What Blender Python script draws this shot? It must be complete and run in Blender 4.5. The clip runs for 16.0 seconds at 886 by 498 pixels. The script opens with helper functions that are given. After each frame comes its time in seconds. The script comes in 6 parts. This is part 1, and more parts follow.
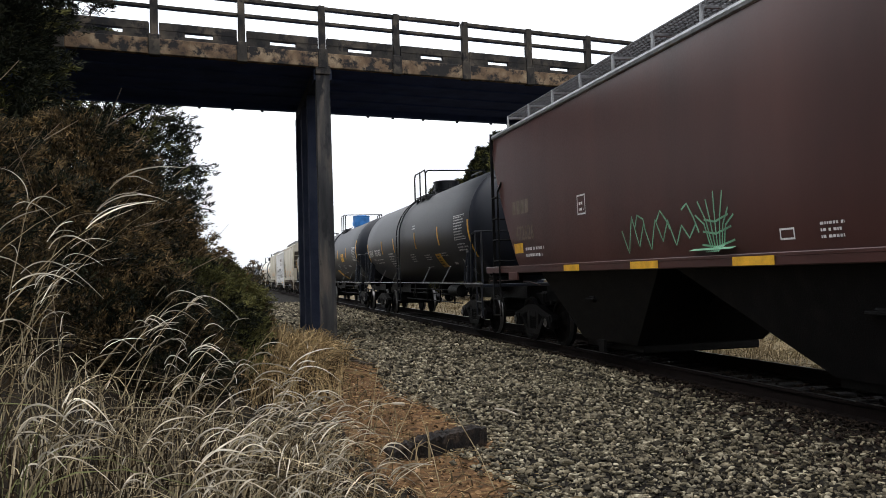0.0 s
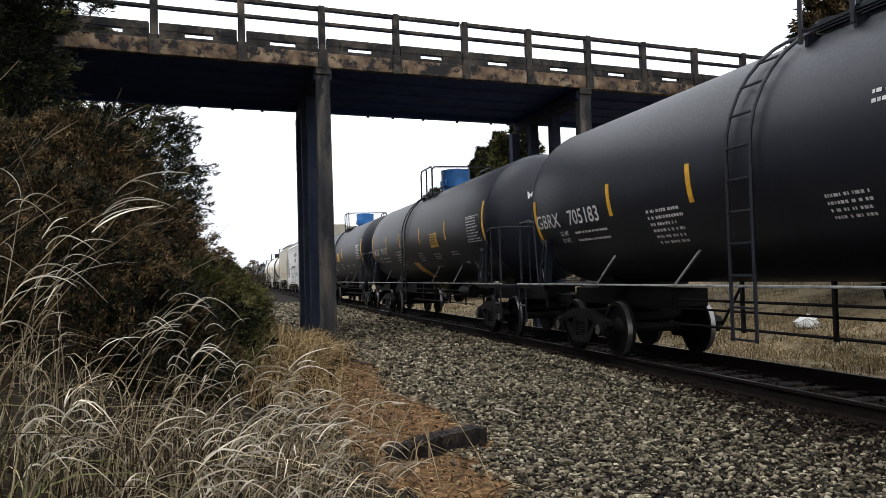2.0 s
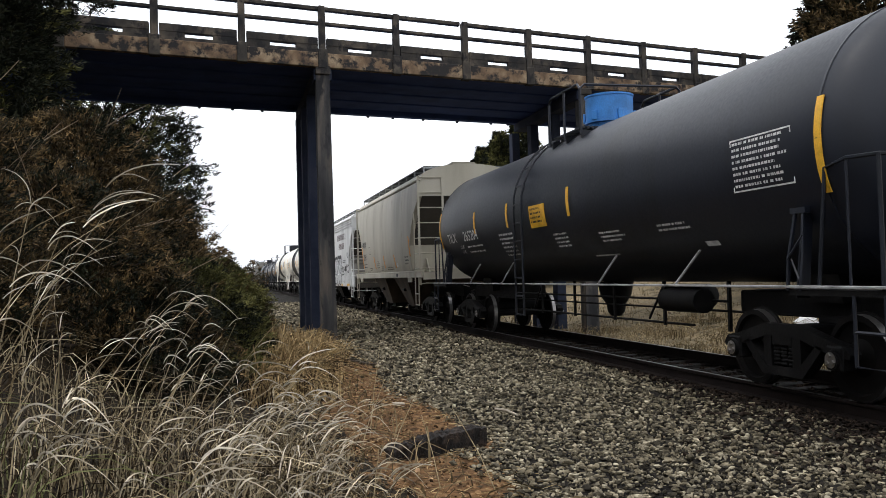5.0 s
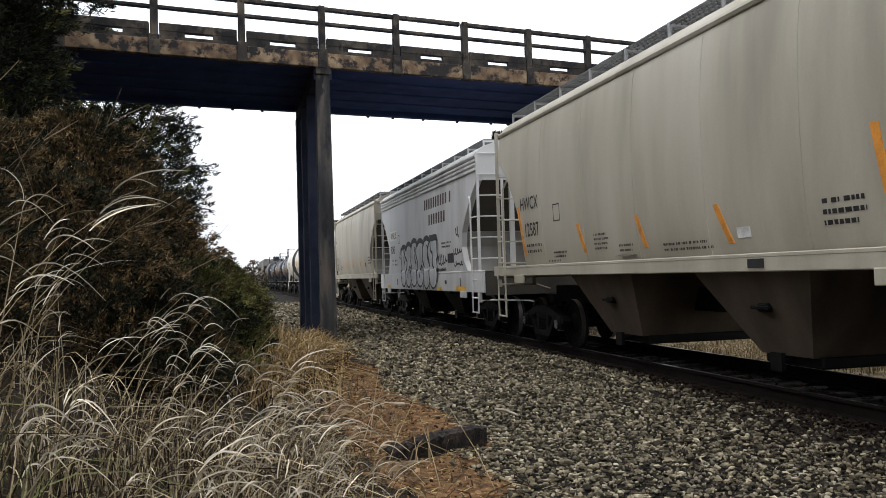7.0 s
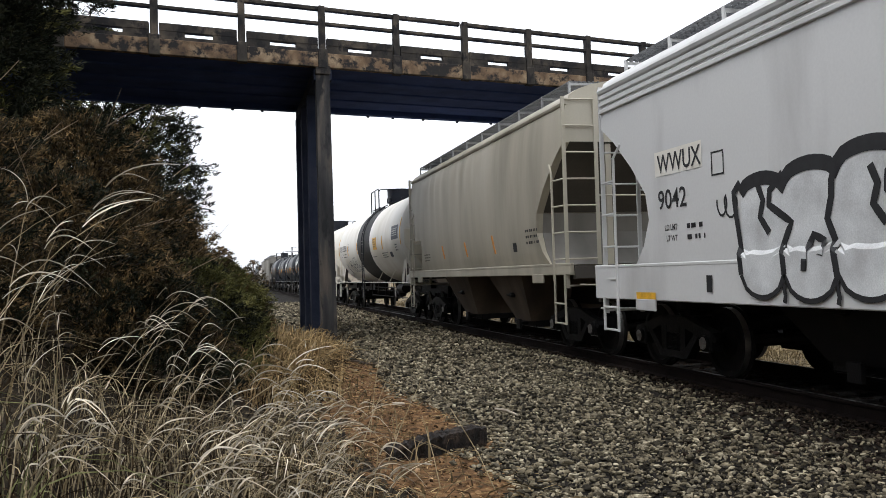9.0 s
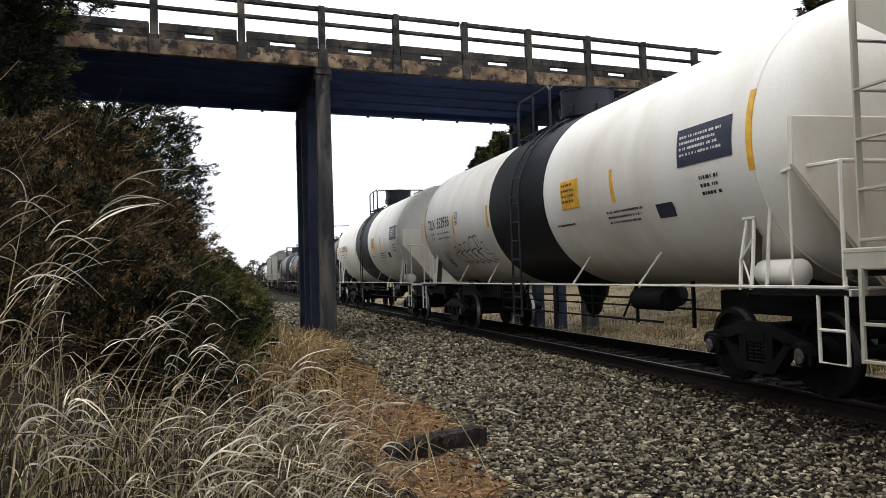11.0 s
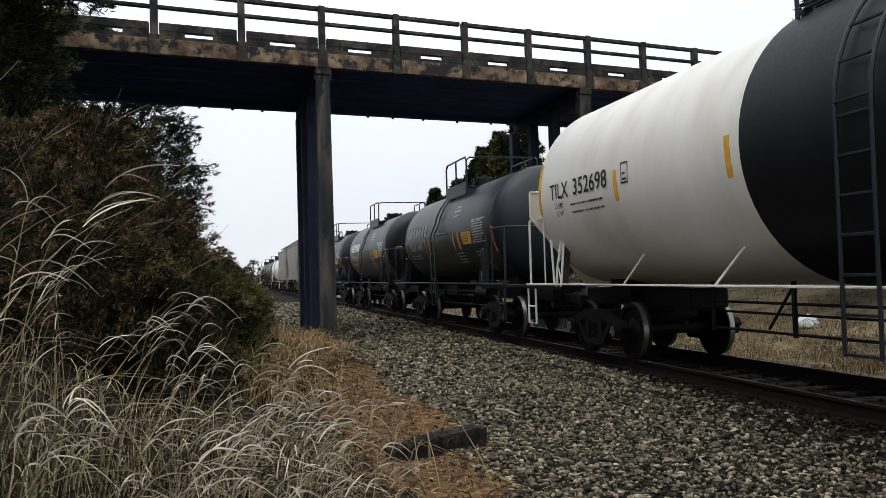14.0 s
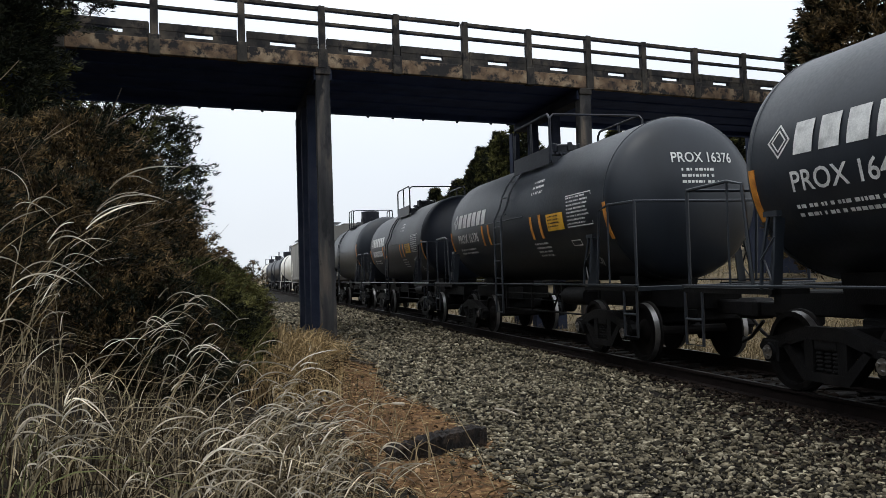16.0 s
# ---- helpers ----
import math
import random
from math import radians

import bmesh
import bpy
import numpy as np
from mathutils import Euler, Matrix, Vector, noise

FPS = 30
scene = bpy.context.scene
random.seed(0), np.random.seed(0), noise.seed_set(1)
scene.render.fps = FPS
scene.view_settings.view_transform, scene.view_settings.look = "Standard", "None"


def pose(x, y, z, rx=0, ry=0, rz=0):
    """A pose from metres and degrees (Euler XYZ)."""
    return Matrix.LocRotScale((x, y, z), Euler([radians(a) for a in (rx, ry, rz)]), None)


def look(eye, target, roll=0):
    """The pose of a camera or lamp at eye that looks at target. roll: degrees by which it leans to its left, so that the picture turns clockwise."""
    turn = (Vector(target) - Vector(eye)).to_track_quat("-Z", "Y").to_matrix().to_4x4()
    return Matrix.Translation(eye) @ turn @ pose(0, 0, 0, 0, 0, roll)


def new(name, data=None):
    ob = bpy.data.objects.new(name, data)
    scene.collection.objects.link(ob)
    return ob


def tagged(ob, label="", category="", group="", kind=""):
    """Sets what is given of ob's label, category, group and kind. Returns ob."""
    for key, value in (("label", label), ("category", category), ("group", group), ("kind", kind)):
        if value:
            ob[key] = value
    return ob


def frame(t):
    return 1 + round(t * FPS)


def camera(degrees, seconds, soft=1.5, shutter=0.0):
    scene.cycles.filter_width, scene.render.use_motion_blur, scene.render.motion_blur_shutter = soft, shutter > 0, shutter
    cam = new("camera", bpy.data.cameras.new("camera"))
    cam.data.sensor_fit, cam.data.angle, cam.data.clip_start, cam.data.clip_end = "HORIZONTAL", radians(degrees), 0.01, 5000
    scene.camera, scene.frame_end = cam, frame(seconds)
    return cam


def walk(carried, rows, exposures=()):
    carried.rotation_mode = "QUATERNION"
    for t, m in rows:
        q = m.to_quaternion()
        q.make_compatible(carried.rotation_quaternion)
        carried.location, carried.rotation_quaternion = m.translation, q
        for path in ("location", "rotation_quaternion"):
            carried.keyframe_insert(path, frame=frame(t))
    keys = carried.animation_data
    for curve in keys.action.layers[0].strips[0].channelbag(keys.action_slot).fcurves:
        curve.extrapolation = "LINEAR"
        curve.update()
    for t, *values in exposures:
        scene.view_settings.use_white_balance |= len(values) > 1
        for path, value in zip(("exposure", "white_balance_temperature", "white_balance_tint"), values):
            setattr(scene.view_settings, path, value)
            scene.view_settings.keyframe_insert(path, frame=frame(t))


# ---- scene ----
# z = 0 is the top of the rails; the track runs along y and the train comes towards -y.
cam = camera(54.496, 16.0, soft=0.6)
EYE = Vector((-7.088, 0.0, 1.451))
YAW, TILT = radians(14.109), radians(1.696)
AIM = EYE + Vector((math.sin(YAW) * math.cos(TILT), math.cos(YAW) * math.cos(TILT), math.sin(TILT))) * 10
CAM_POSE = look(EYE, AIM, -1.704)
walk(cam, [(0.0, CAM_POSE), (16.0, CAM_POSE)], exposures=[(0.0, -0.16, 6500, 10), (2.0, -0.1, 6500, 10), (9.0, -0.08, 6500, 10), (11.5, -0.07, 6500, 10), (13.0, -0.27, 6480, 10), (14.0, -0.40, 6400, 9), (15.0, -0.42, 6300, 8), (16.0, -0.42, 6300, 8)])

# ---- light: a bright overcast sky ----
world = bpy.data.worlds.new("overcast_sky")
scene.world = world
world.use_nodes = True
_n, _l = world.node_tree.nodes, world.node_tree.links
_bg = _n["Background"]
_sky = _n.new("ShaderNodeTexSky")
_sky.sky_type = "NISHITA"
_sky.sun_disc = False
_sky.sun_elevation = radians(70)
_sky.sun_rotation = radians(249)
_sky.air_density, _sky.dust_density, _sky.ozone_density = 1.0, 6.0, 1.0
# a closed cloud layer: the sky's own colour is mixed towards even white cloud with soft, slow variation
_tc = _n.new("ShaderNodeTexCoord")
_cl = _n.new("ShaderNodeTexNoise")
_cl.inputs["Scale"].default_value = 1.6
_cl.inputs["Detail"].default_value = 4
_ramp = _n.new("ShaderNodeValToRGB")
_ramp.color_ramp.elements[0].position, _ramp.color_ramp.elements[0].color = 0.3, (10.4, 10.95, 11.9, 1)
_ramp.color_ramp.elements[1].position, _ramp.color_ramp.elements[1].color = 0.7, (12.5, 12.8, 13.3, 1)
_mix = _n.new("ShaderNodeMix")
_mix.data_type = "RGBA"
_mix.inputs["Factor"].default_value = 0.88
_l.new(_tc.outputs["Generated"], _cl.inputs["Vector"])
_l.new(_cl.outputs["Fac"], _ramp.inputs["Fac"])
_l.new(_sky.outputs["Color"], _mix.inputs[6])
_l.new(_ramp.outputs["Color"], _mix.inputs[7])
# an overcast sky is brightest overhead and falls off to the horizon
_sep = _n.new("ShaderNodeSeparateXYZ")
_up = _n.new("ShaderNodeMapRange")
_up.inputs["From Min"].default_value, _up.inputs["From Max"].default_value = 0.05, 1.0
_up.inputs["To Min"].default_value, _up.inputs["To Max"].default_value = 1.0, 1.75
_mul = _n.new("ShaderNodeMix")
_mul.data_type, _mul.blend_type = "RGBA", "MULTIPLY"
_mul.inputs["Factor"].default_value = 1
_l.new(_tc.outputs["Generated"], _sep.inputs["Vector"])
_l.new(_sep.outputs["Z"], _up.inputs["Value"])
_l.new(_mix.outputs[2], _mul.inputs[6])
_l.new(_up.outputs["Result"], _mul.inputs[7])
_l.new(_mul.outputs[2], _bg.inputs["Color"])
_bg.inputs["Strength"].default_value = 0.108

_sun = bpy.data.lights.new("sun", "SUN")
_sun.energy, _sun.angle, _sun.color = 0.5, radians(25), (1.0, 0.97, 0.92)
sun = new("sun", _sun)
sun.matrix_world = look((-8.2, -3.1, 24), (0, 0, 0))


# ---- materials ----
def mat(name, base, rough=0.8, metal=0.0, dark=None, light=None, scale=6.0, fine=60.0, bump=0.2, streak=0.0,
        spec=0.4, random_tone=0.0, stain=None, stain_scale=2.0, stain_at=0.56, stain_z=0.35, island=False, grain=0.28):
    """Procedural paint, rust, stone or leaf: broad patches, fine grain, optional drips and stains, and relief."""
    m = bpy.data.materials.new(name)
    m.use_nodes = True
    n, l = m.node_tree.nodes, m.node_tree.links
    b = n["Principled BSDF"]
    b.inputs["Roughness"].default_value = rough
    b.inputs["Metallic"].default_value = metal
    b.inputs["Specular IOR Level"].default_value = spec
    dark = dark or [c * 0.7 for c in base]
    light = light or [min(1, c * 1.2) for c in base]
    co = n.new("ShaderNodeTexCoord")
    big = n.new("ShaderNodeTexNoise")
    big.inputs["Scale"].default_value = scale
    big.inputs["Detail"].default_value = 5
    l.new(co.outputs["Object"], big.inputs["Vector"])
    if streak:
        mp = n.new("ShaderNodeMapping")
        mp.inputs["Scale"].default_value = (1, 1, streak)
        l.new(co.outputs["Object"], mp.inputs["Vector"])
        l.new(mp.outputs["Vector"], big.inputs["Vector"])
    ramp = n.new("ShaderNodeValToRGB")
    e = ramp.color_ramp.elements
    e[0].position, e[0].color = 0.3, (*dark, 1)
    e[1].position, e[1].color = 0.72, (*light, 1)
    mid = e.new(0.5)
    mid.color = (*base, 1)
    l.new(big.outputs["Fac"], ramp.inputs["Fac"])
    small = n.new("ShaderNodeTexNoise")
    small.inputs["Scale"].default_value = fine
    small.inputs["Detail"].default_value = 3
    l.new(co.outputs["Object"], small.inputs["Vector"])
    tone = n.new("ShaderNodeMapRange")
    tone.inputs["To Min"].default_value, tone.inputs["To Max"].default_value = 1 - grain, 1 + grain
    l.new(small.outputs["Fac"], tone.inputs["Value"])
    mul = n.new("ShaderNodeMix")
    mul.data_type, mul.blend_type = "RGBA", "MULTIPLY"
    mul.inputs["Factor"].default_value = 1
    l.new(ramp.outputs["Color"], mul.inputs[6])
    l.new(tone.outputs["Result"], mul.inputs[7])
    out = mul.outputs[2]
    if stain:
        sn = n.new("ShaderNodeTexNoise")
        sn.inputs["Scale"].default_value = stain_scale
        sn.inputs["Detail"].default_value = 7
        sn.inputs["Roughness"].default_value = 0.65
        smp = n.new("ShaderNodeMapping")
        smp.inputs["Scale"].default_value = (1, 1, stain_z)
        smp.inputs["Location"].default_value = (3.1, 7.7, 1.3)
        l.new(co.outputs["Object"], smp.inputs["Vector"])
        l.new(smp.outputs["Vector"], sn.inputs["Vector"])
        sr = n.new("ShaderNodeMapRange")
        sr.inputs["From Min"].default_value, sr.inputs["From Max"].default_value = stain_at, stain_at + 0.1
        l.new(sn.outputs["Fac"], sr.inputs["Value"])
        sm = n.new("ShaderNodeMix")
        sm.data_type = "RGBA"
        l.new(sr.outputs["Result"], sm.inputs["Factor"])
        l.new(out, sm.inputs[6])
        sm.inputs[7].default_value = (*stain, 1)
        out = sm.outputs[2]
    if random_tone:
        if island:
            info = n.new("ShaderNodeNewGeometry")
            src = info.outputs["Random Per Island"]
        else:
            info = n.new("ShaderNodeObjectInfo")
            src = info.outputs["Random"]
        rr = n.new("ShaderNodeMapRange")
        rr.inputs["To Min"].default_value, rr.inputs["To Max"].default_value = 1 - random_tone, 1 + random_tone
        l.new(src, rr.inputs["Value"])
        rm = n.new("ShaderNodeMix")
        rm.data_type, rm.blend_type = "RGBA", "MULTIPLY"
        rm.inputs["Factor"].default_value = 1
        l.new(out, rm.inputs[6])
        l.new(rr.outputs["Result"], rm.inputs[7])
        out = rm.outputs[2]
    l.new(out, b.inputs["Base Color"])
    ro = n.new("ShaderNodeMapRange")
    ro.inputs["To Min"].default_value = max(0.05, rough - 0.12)
    ro.inputs["To Max"].default_value = min(1.0, rough + 0.12)
    l.new(small.outputs["Fac"], ro.inputs["Value"])
    l.new(ro.outputs["Result"], b.inputs["Roughness"])
    if bump:
        bp_ = n.new("ShaderNodeBump")
        bp_.inputs["Strength"].default_value = bump
        bp_.inputs["Distance"].default_value = 0.02
        l.new(small.outputs["Fac"], bp_.inputs["Height"])
        l.new(bp_.outputs["Normal"], b.inputs["Normal"])
    return m


BLACK = mat("black_tank_paint", (0.0105, 0.0132, 0.0215), 0.44, spec=0.38, scale=1.2, fine=25, grain=0.06, bump=0.03, streak=0.3,
            dark=(0.006, 0.0072, 0.0105), light=(0.0125, 0.0145, 0.0205))
BAND = mat("matt_black_band_paint", (0.0055, 0.006, 0.0085), 0.55, spec=0.22, scale=1.2, fine=25, grain=0.06, bump=0.03, streak=0.3,
           dark=(0.0035, 0.004, 0.0055), light=(0.009, 0.0095, 0.012))
WHITE = mat("white_tank_paint", (0.80, 0.765, 0.685), 0.4, scale=0.9, fine=30, grain=0.06, bump=0.03, streak=0.3,
            dark=(0.66, 0.61, 0.52), light=(0.86, 0.84, 0.785))
BROWN = mat("oxide_brown_paint", (0.066, 0.027, 0.023), 0.36, spec=0.5, scale=0.9, fine=30, grain=0.06, bump=0.01, streak=0.25,
            dark=(0.046, 0.020, 0.0175), light=(0.088, 0.037, 0.031))
BEIGE = mat("weathered_grey_hopper_paint", (0.44, 0.405, 0.32), 0.5, scale=1.0, fine=30, grain=0.06, bump=0.05, streak=0.2,
            dark=(0.31, 0.28, 0.22), light=(0.52, 0.485, 0.405))
PALE = mat("pale_grey_hopper_paint", (0.655, 0.655, 0.645), 0.5, scale=1.0, fine=30, grain=0.06, bump=0.04, streak=0.2,
           dark=(0.46, 0.455, 0.445), light=(0.66, 0.66, 0.65))
DUSTY_BAY = mat("dust_caked_chute_paint", (0.085, 0.062, 0.043), 0.8, scale=1.5, fine=30, bump=0.1, streak=0.3, dark=(0.045, 0.033, 0.024), light=(0.13, 0.098, 0.07))
GRIME_SHADE = mat("grime_and_shade_paint", (0.068, 0.06, 0.05), 0.75, scale=1.5, fine=30, bump=0.1, streak=0.3)
DIRTY = mat("dirty_hopper_grey", (0.062, 0.049, 0.038), 0.75, scale=1.5, fine=30, bump=0.1, streak=0.3)
GREY = mat("galvanised_grating", (0.38, 0.39, 0.40), 0.5, 0.3, scale=5, fine=60, bump=0.1)
# Near-black iron; hopper chutes and slopes borrow it as painted shade.
IRON = mat("sooty_iron_and_shade", (0.006, 0.0058, 0.0062), 0.6, 0.0, spec=0.14, scale=5, fine=50, bump=0.3,
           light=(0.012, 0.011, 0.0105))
WHEEL = mat("rolled_steel_wheel", (0.008, 0.0072, 0.007), 0.7, 0.0, spec=0.1, scale=5, fine=50, bump=0.15, light=(0.015, 0.012, 0.011))
STEELEDGE = mat("bare_steel_rim", (0.30, 0.29, 0.28), 0.4, 0.9, scale=5, fine=50, bump=0.05)
RAILSIDE = mat("rusty_rail_web", (0.014, 0.010, 0.009), 0.85, 0.0, spec=0.1, scale=4, fine=60, bump=0.3)
RAILTOP = mat("polished_rail_head", (0.16, 0.16, 0.155), 0.35, 0.9, scale=3, fine=40, bump=0.02)
TIMBER = mat("creosoted_tie_wood", (0.013, 0.011, 0.0095), 0.9, scale=6, fine=50, bump=0.6, random_tone=0.35)
YELLOW = mat("reflective_yellow", (0.78, 0.43, 0.035), 0.45, scale=6, fine=60, bump=0.05, dark=(0.60, 0.31, 0.03))
ORANGE = mat("faded_orange_reflective", (0.66, 0.27, 0.04), 0.5, scale=6, fine=60, bump=0.05, dark=(0.42, 0.15, 0.03))
LETTER = mat("white_stencil_paint", (0.70, 0.70, 0.68), 0.6, scale=8, fine=60, bump=0.02)
INK = mat("black_stencil_paint", (0.02, 0.02, 0.022), 0.6, scale=8, fine=60, bump=0.02)
RED = mat("dark_red_lettering", (0.075, 0.036, 0.036), 0.6, scale=8, fine=60, bump=0.02)
GREEN = mat("green_spray_paint", (0.17, 0.38, 0.24), 0.6, scale=6, fine=60, bump=0.02)
SILVER = mat("silver_spray_paint", (0.62, 0.63, 0.63), 0.55, scale=3, fine=60, bump=0.02, dark=(0.5, 0.5, 0.5))
BLUE = mat("blue_dome_paint", (0.045, 0.21, 0.55), 0.45, scale=3, fine=40, bump=0.05)
CONCRETE = mat("weathered_concrete", (0.19, 0.125, 0.075), 0.9, scale=2.6, fine=35, bump=0.5,
               dark=(0.075, 0.048, 0.033), light=(0.36, 0.27, 0.175), stain=(0.022, 0.02, 0.02), stain_scale=3.0, stain_at=0.475, stain_z=1.1)
CONCRETE_GREY = mat("grey_stained_concrete", (0.05, 0.043, 0.036), 0.9, scale=2.0, fine=35, bump=0.5,
                    dark=(0.022, 0.02, 0.018), light=(0.125, 0.10, 0.075), stain=(0.015, 0.014, 0.015), stain_scale=3, stain_at=0.49, stain_z=0.8)
COLUMN = mat("black_streaked_concrete", (0.052, 0.05, 0.05), 0.9, scale=4.0, fine=40, bump=0.4, streak=0.12,
             dark=(0.022, 0.022, 0.024), light=(0.15, 0.122, 0.095), stain=(0.018, 0.018, 0.02), stain_scale=3, stain_at=0.52)
GRATING = mat("weathered_steel_grating", (0.16, 0.165, 0.17), 0.6, 0.2, scale=5, fine=60, bump=0.1)
# Concrete beneath the deck: its shade is put into these dark blue tones.
SOFFIT = mat("blue_black_shaded_soffit", (0.05, 0.075, 0.19), 0.95, scale=1.5, fine=30, bump=0.2, spec=0.1, grain=0.12,
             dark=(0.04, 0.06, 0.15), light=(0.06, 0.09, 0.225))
CONCRETE_DARK = mat("shaded_concrete", (0.030, 0.036, 0.058), 0.95, scale=1.5, fine=30, bump=0.4, spec=0.1,
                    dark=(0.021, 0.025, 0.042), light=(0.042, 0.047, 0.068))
STONE = mat("ballast_stone", (0.145, 0.121, 0.079), 0.9, scale=9, fine=70, bump=0.4, random_tone=0.92, island=True, spec=0.2,
            dark=(0.04, 0.035, 0.025), light=(0.39, 0.345, 0.25))
# Rust and oil brown, with the shade under the train put into the tone.
STONE_RUST_SHADE = mat("rust_and_shade_stone", (0.024, 0.017, 0.013), 0.95, scale=9, fine=70, bump=0.4, random_tone=0.7, island=True, spec=0.1,
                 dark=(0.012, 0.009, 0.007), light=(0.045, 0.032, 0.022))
RUST_SHADE_BED = mat("oily_rust_shaded_bed", (0.011, 0.008, 0.006), 0.95, scale=9, fine=22, bump=1.0, spec=0.1)
# Bed toned near black so the gaps between stones hold painted shade.
BALLAST = mat("ballast_gap_shade", (0.013, 0.011, 0.009), 0.95, scale=12, fine=22, bump=1.0, spec=0.1, dark=(0.007, 0.006, 0.005), light=(0.026, 0.022, 0.017))
DIRT = mat("red_clay_dirt", (0.13, 0.07, 0.032), 0.95, scale=11, fine=55, bump=1.0, spec=0.1, grain=0.45, dark=(0.04, 0.024, 0.013), light=(0.26, 0.15, 0.07))
CLOD = mat("crumbled_clay", (0.15, 0.088, 0.045), 0.95, scale=5, fine=60, bump=0.3, spec=0.1, random_tone=0.85, island=True,
           dark=(0.08, 0.045, 0.025), light=(0.36, 0.24, 0.14))
DRYLAND = mat("dry_grass_ground", (0.185, 0.148, 0.092), 0.95, scale=1.3, fine=14, bump=1.0, spec=0.1, dark=(0.06, 0.048, 0.028), light=(0.23, 0.175, 0.10))
# Bank litter, lowered in tone for the shade under shrubs and grass.
LITTER = mat("shaded_leaf_litter", (0.022, 0.017, 0.011), 0.95, scale=5, fine=30, bump=1.0, spec=0.1, dark=(0.010, 0.008, 0.006), light=(0.045, 0.033, 0.02))
GRASS = mat("dry_broomsedge", (0.36, 0.29, 0.175), 0.8, scale=3, fine=30, bump=0.0, spec=0.2, random_tone=0.65, island=True,
            dark=(0.18, 0.135, 0.072), light=(0.54, 0.46, 0.33))
STRAW = mat("golden_dry_straw", (0.36, 0.255, 0.125), 0.85, scale=3, fine=30, bump=0.0, spec=0.15, random_tone=0.55, island=True,
            dark=(0.15, 0.095, 0.045), light=(0.46, 0.35, 0.19))
PLUME = mat("pale_grass_plume", (0.60, 0.53, 0.41), 0.8, scale=3, fine=30, bump=0.0, spec=0.2, random_tone=0.5, island=True,
            dark=(0.36, 0.30, 0.21), light=(0.72, 0.67, 0.56))
# Dead brown blades, darkened to paint the shade between stems.
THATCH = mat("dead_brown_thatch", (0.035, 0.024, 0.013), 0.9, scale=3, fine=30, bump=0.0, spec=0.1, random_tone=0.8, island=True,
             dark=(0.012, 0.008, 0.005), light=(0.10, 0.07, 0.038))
MEADOW = mat("matted_brown_grass", (0.175, 0.13, 0.072), 0.85, scale=0.7, fine=30, bump=0.0, spec=0.1, random_tone=0.6, island=True,
             dark=(0.06, 0.05, 0.024), light=(0.42, 0.34, 0.205))
GRASS_GREEN = mat("half_green_grass", (0.20, 0.21, 0.08), 0.8, scale=3, fine=30, bump=0.0, random_tone=0.35, island=True,
                  dark=(0.13, 0.14, 0.05), light=(0.30, 0.29, 0.15))
LEAF = mat("cedar_foliage", (0.010, 0.0125, 0.006), 0.85, spec=0.2, scale=6, fine=20, bump=0.0, random_tone=0.5, island=True,
           dark=(0.005, 0.0065, 0.003), light=(0.034, 0.034, 0.015))
LEAF_RUST = mat("winter_bronze_foliage", (0.07, 0.049, 0.021), 0.85, scale=4.5, fine=20, bump=0.0, random_tone=0.75, island=True, spec=0.2,
                dark=(0.012, 0.0075, 0.004), light=(0.23, 0.15, 0.065))
LEAF_YELLOW = mat("yellow_green_foliage", (0.085, 0.084, 0.026), 0.85, scale=2, fine=20, bump=0.0, random_tone=0.5, island=True,
                  dark=(0.018, 0.020, 0.007), light=(0.19, 0.175, 0.06), spec=0.2)
BARK = mat("grey_brown_bark", (0.085, 0.065, 0.05), 0.95, scale=5, fine=40, bump=0.6)
WOODOLD = mat("rotten_tie_wood", (0.016, 0.012, 0.010), 0.9, scale=9, fine=55, bump=1.0, dark=(0.007, 0.006, 0.005), light=(0.065, 0.045, 0.032), grain=0.5)
TWIG = mat("grey_brown_twig", (0.24, 0.18, 0.12), 0.85, scale=6, fine=50, bump=0.3)
STICK = mat("bleached_wood", (0.42, 0.36, 0.28), 0.85, scale=6, fine=50, bump=0.3)


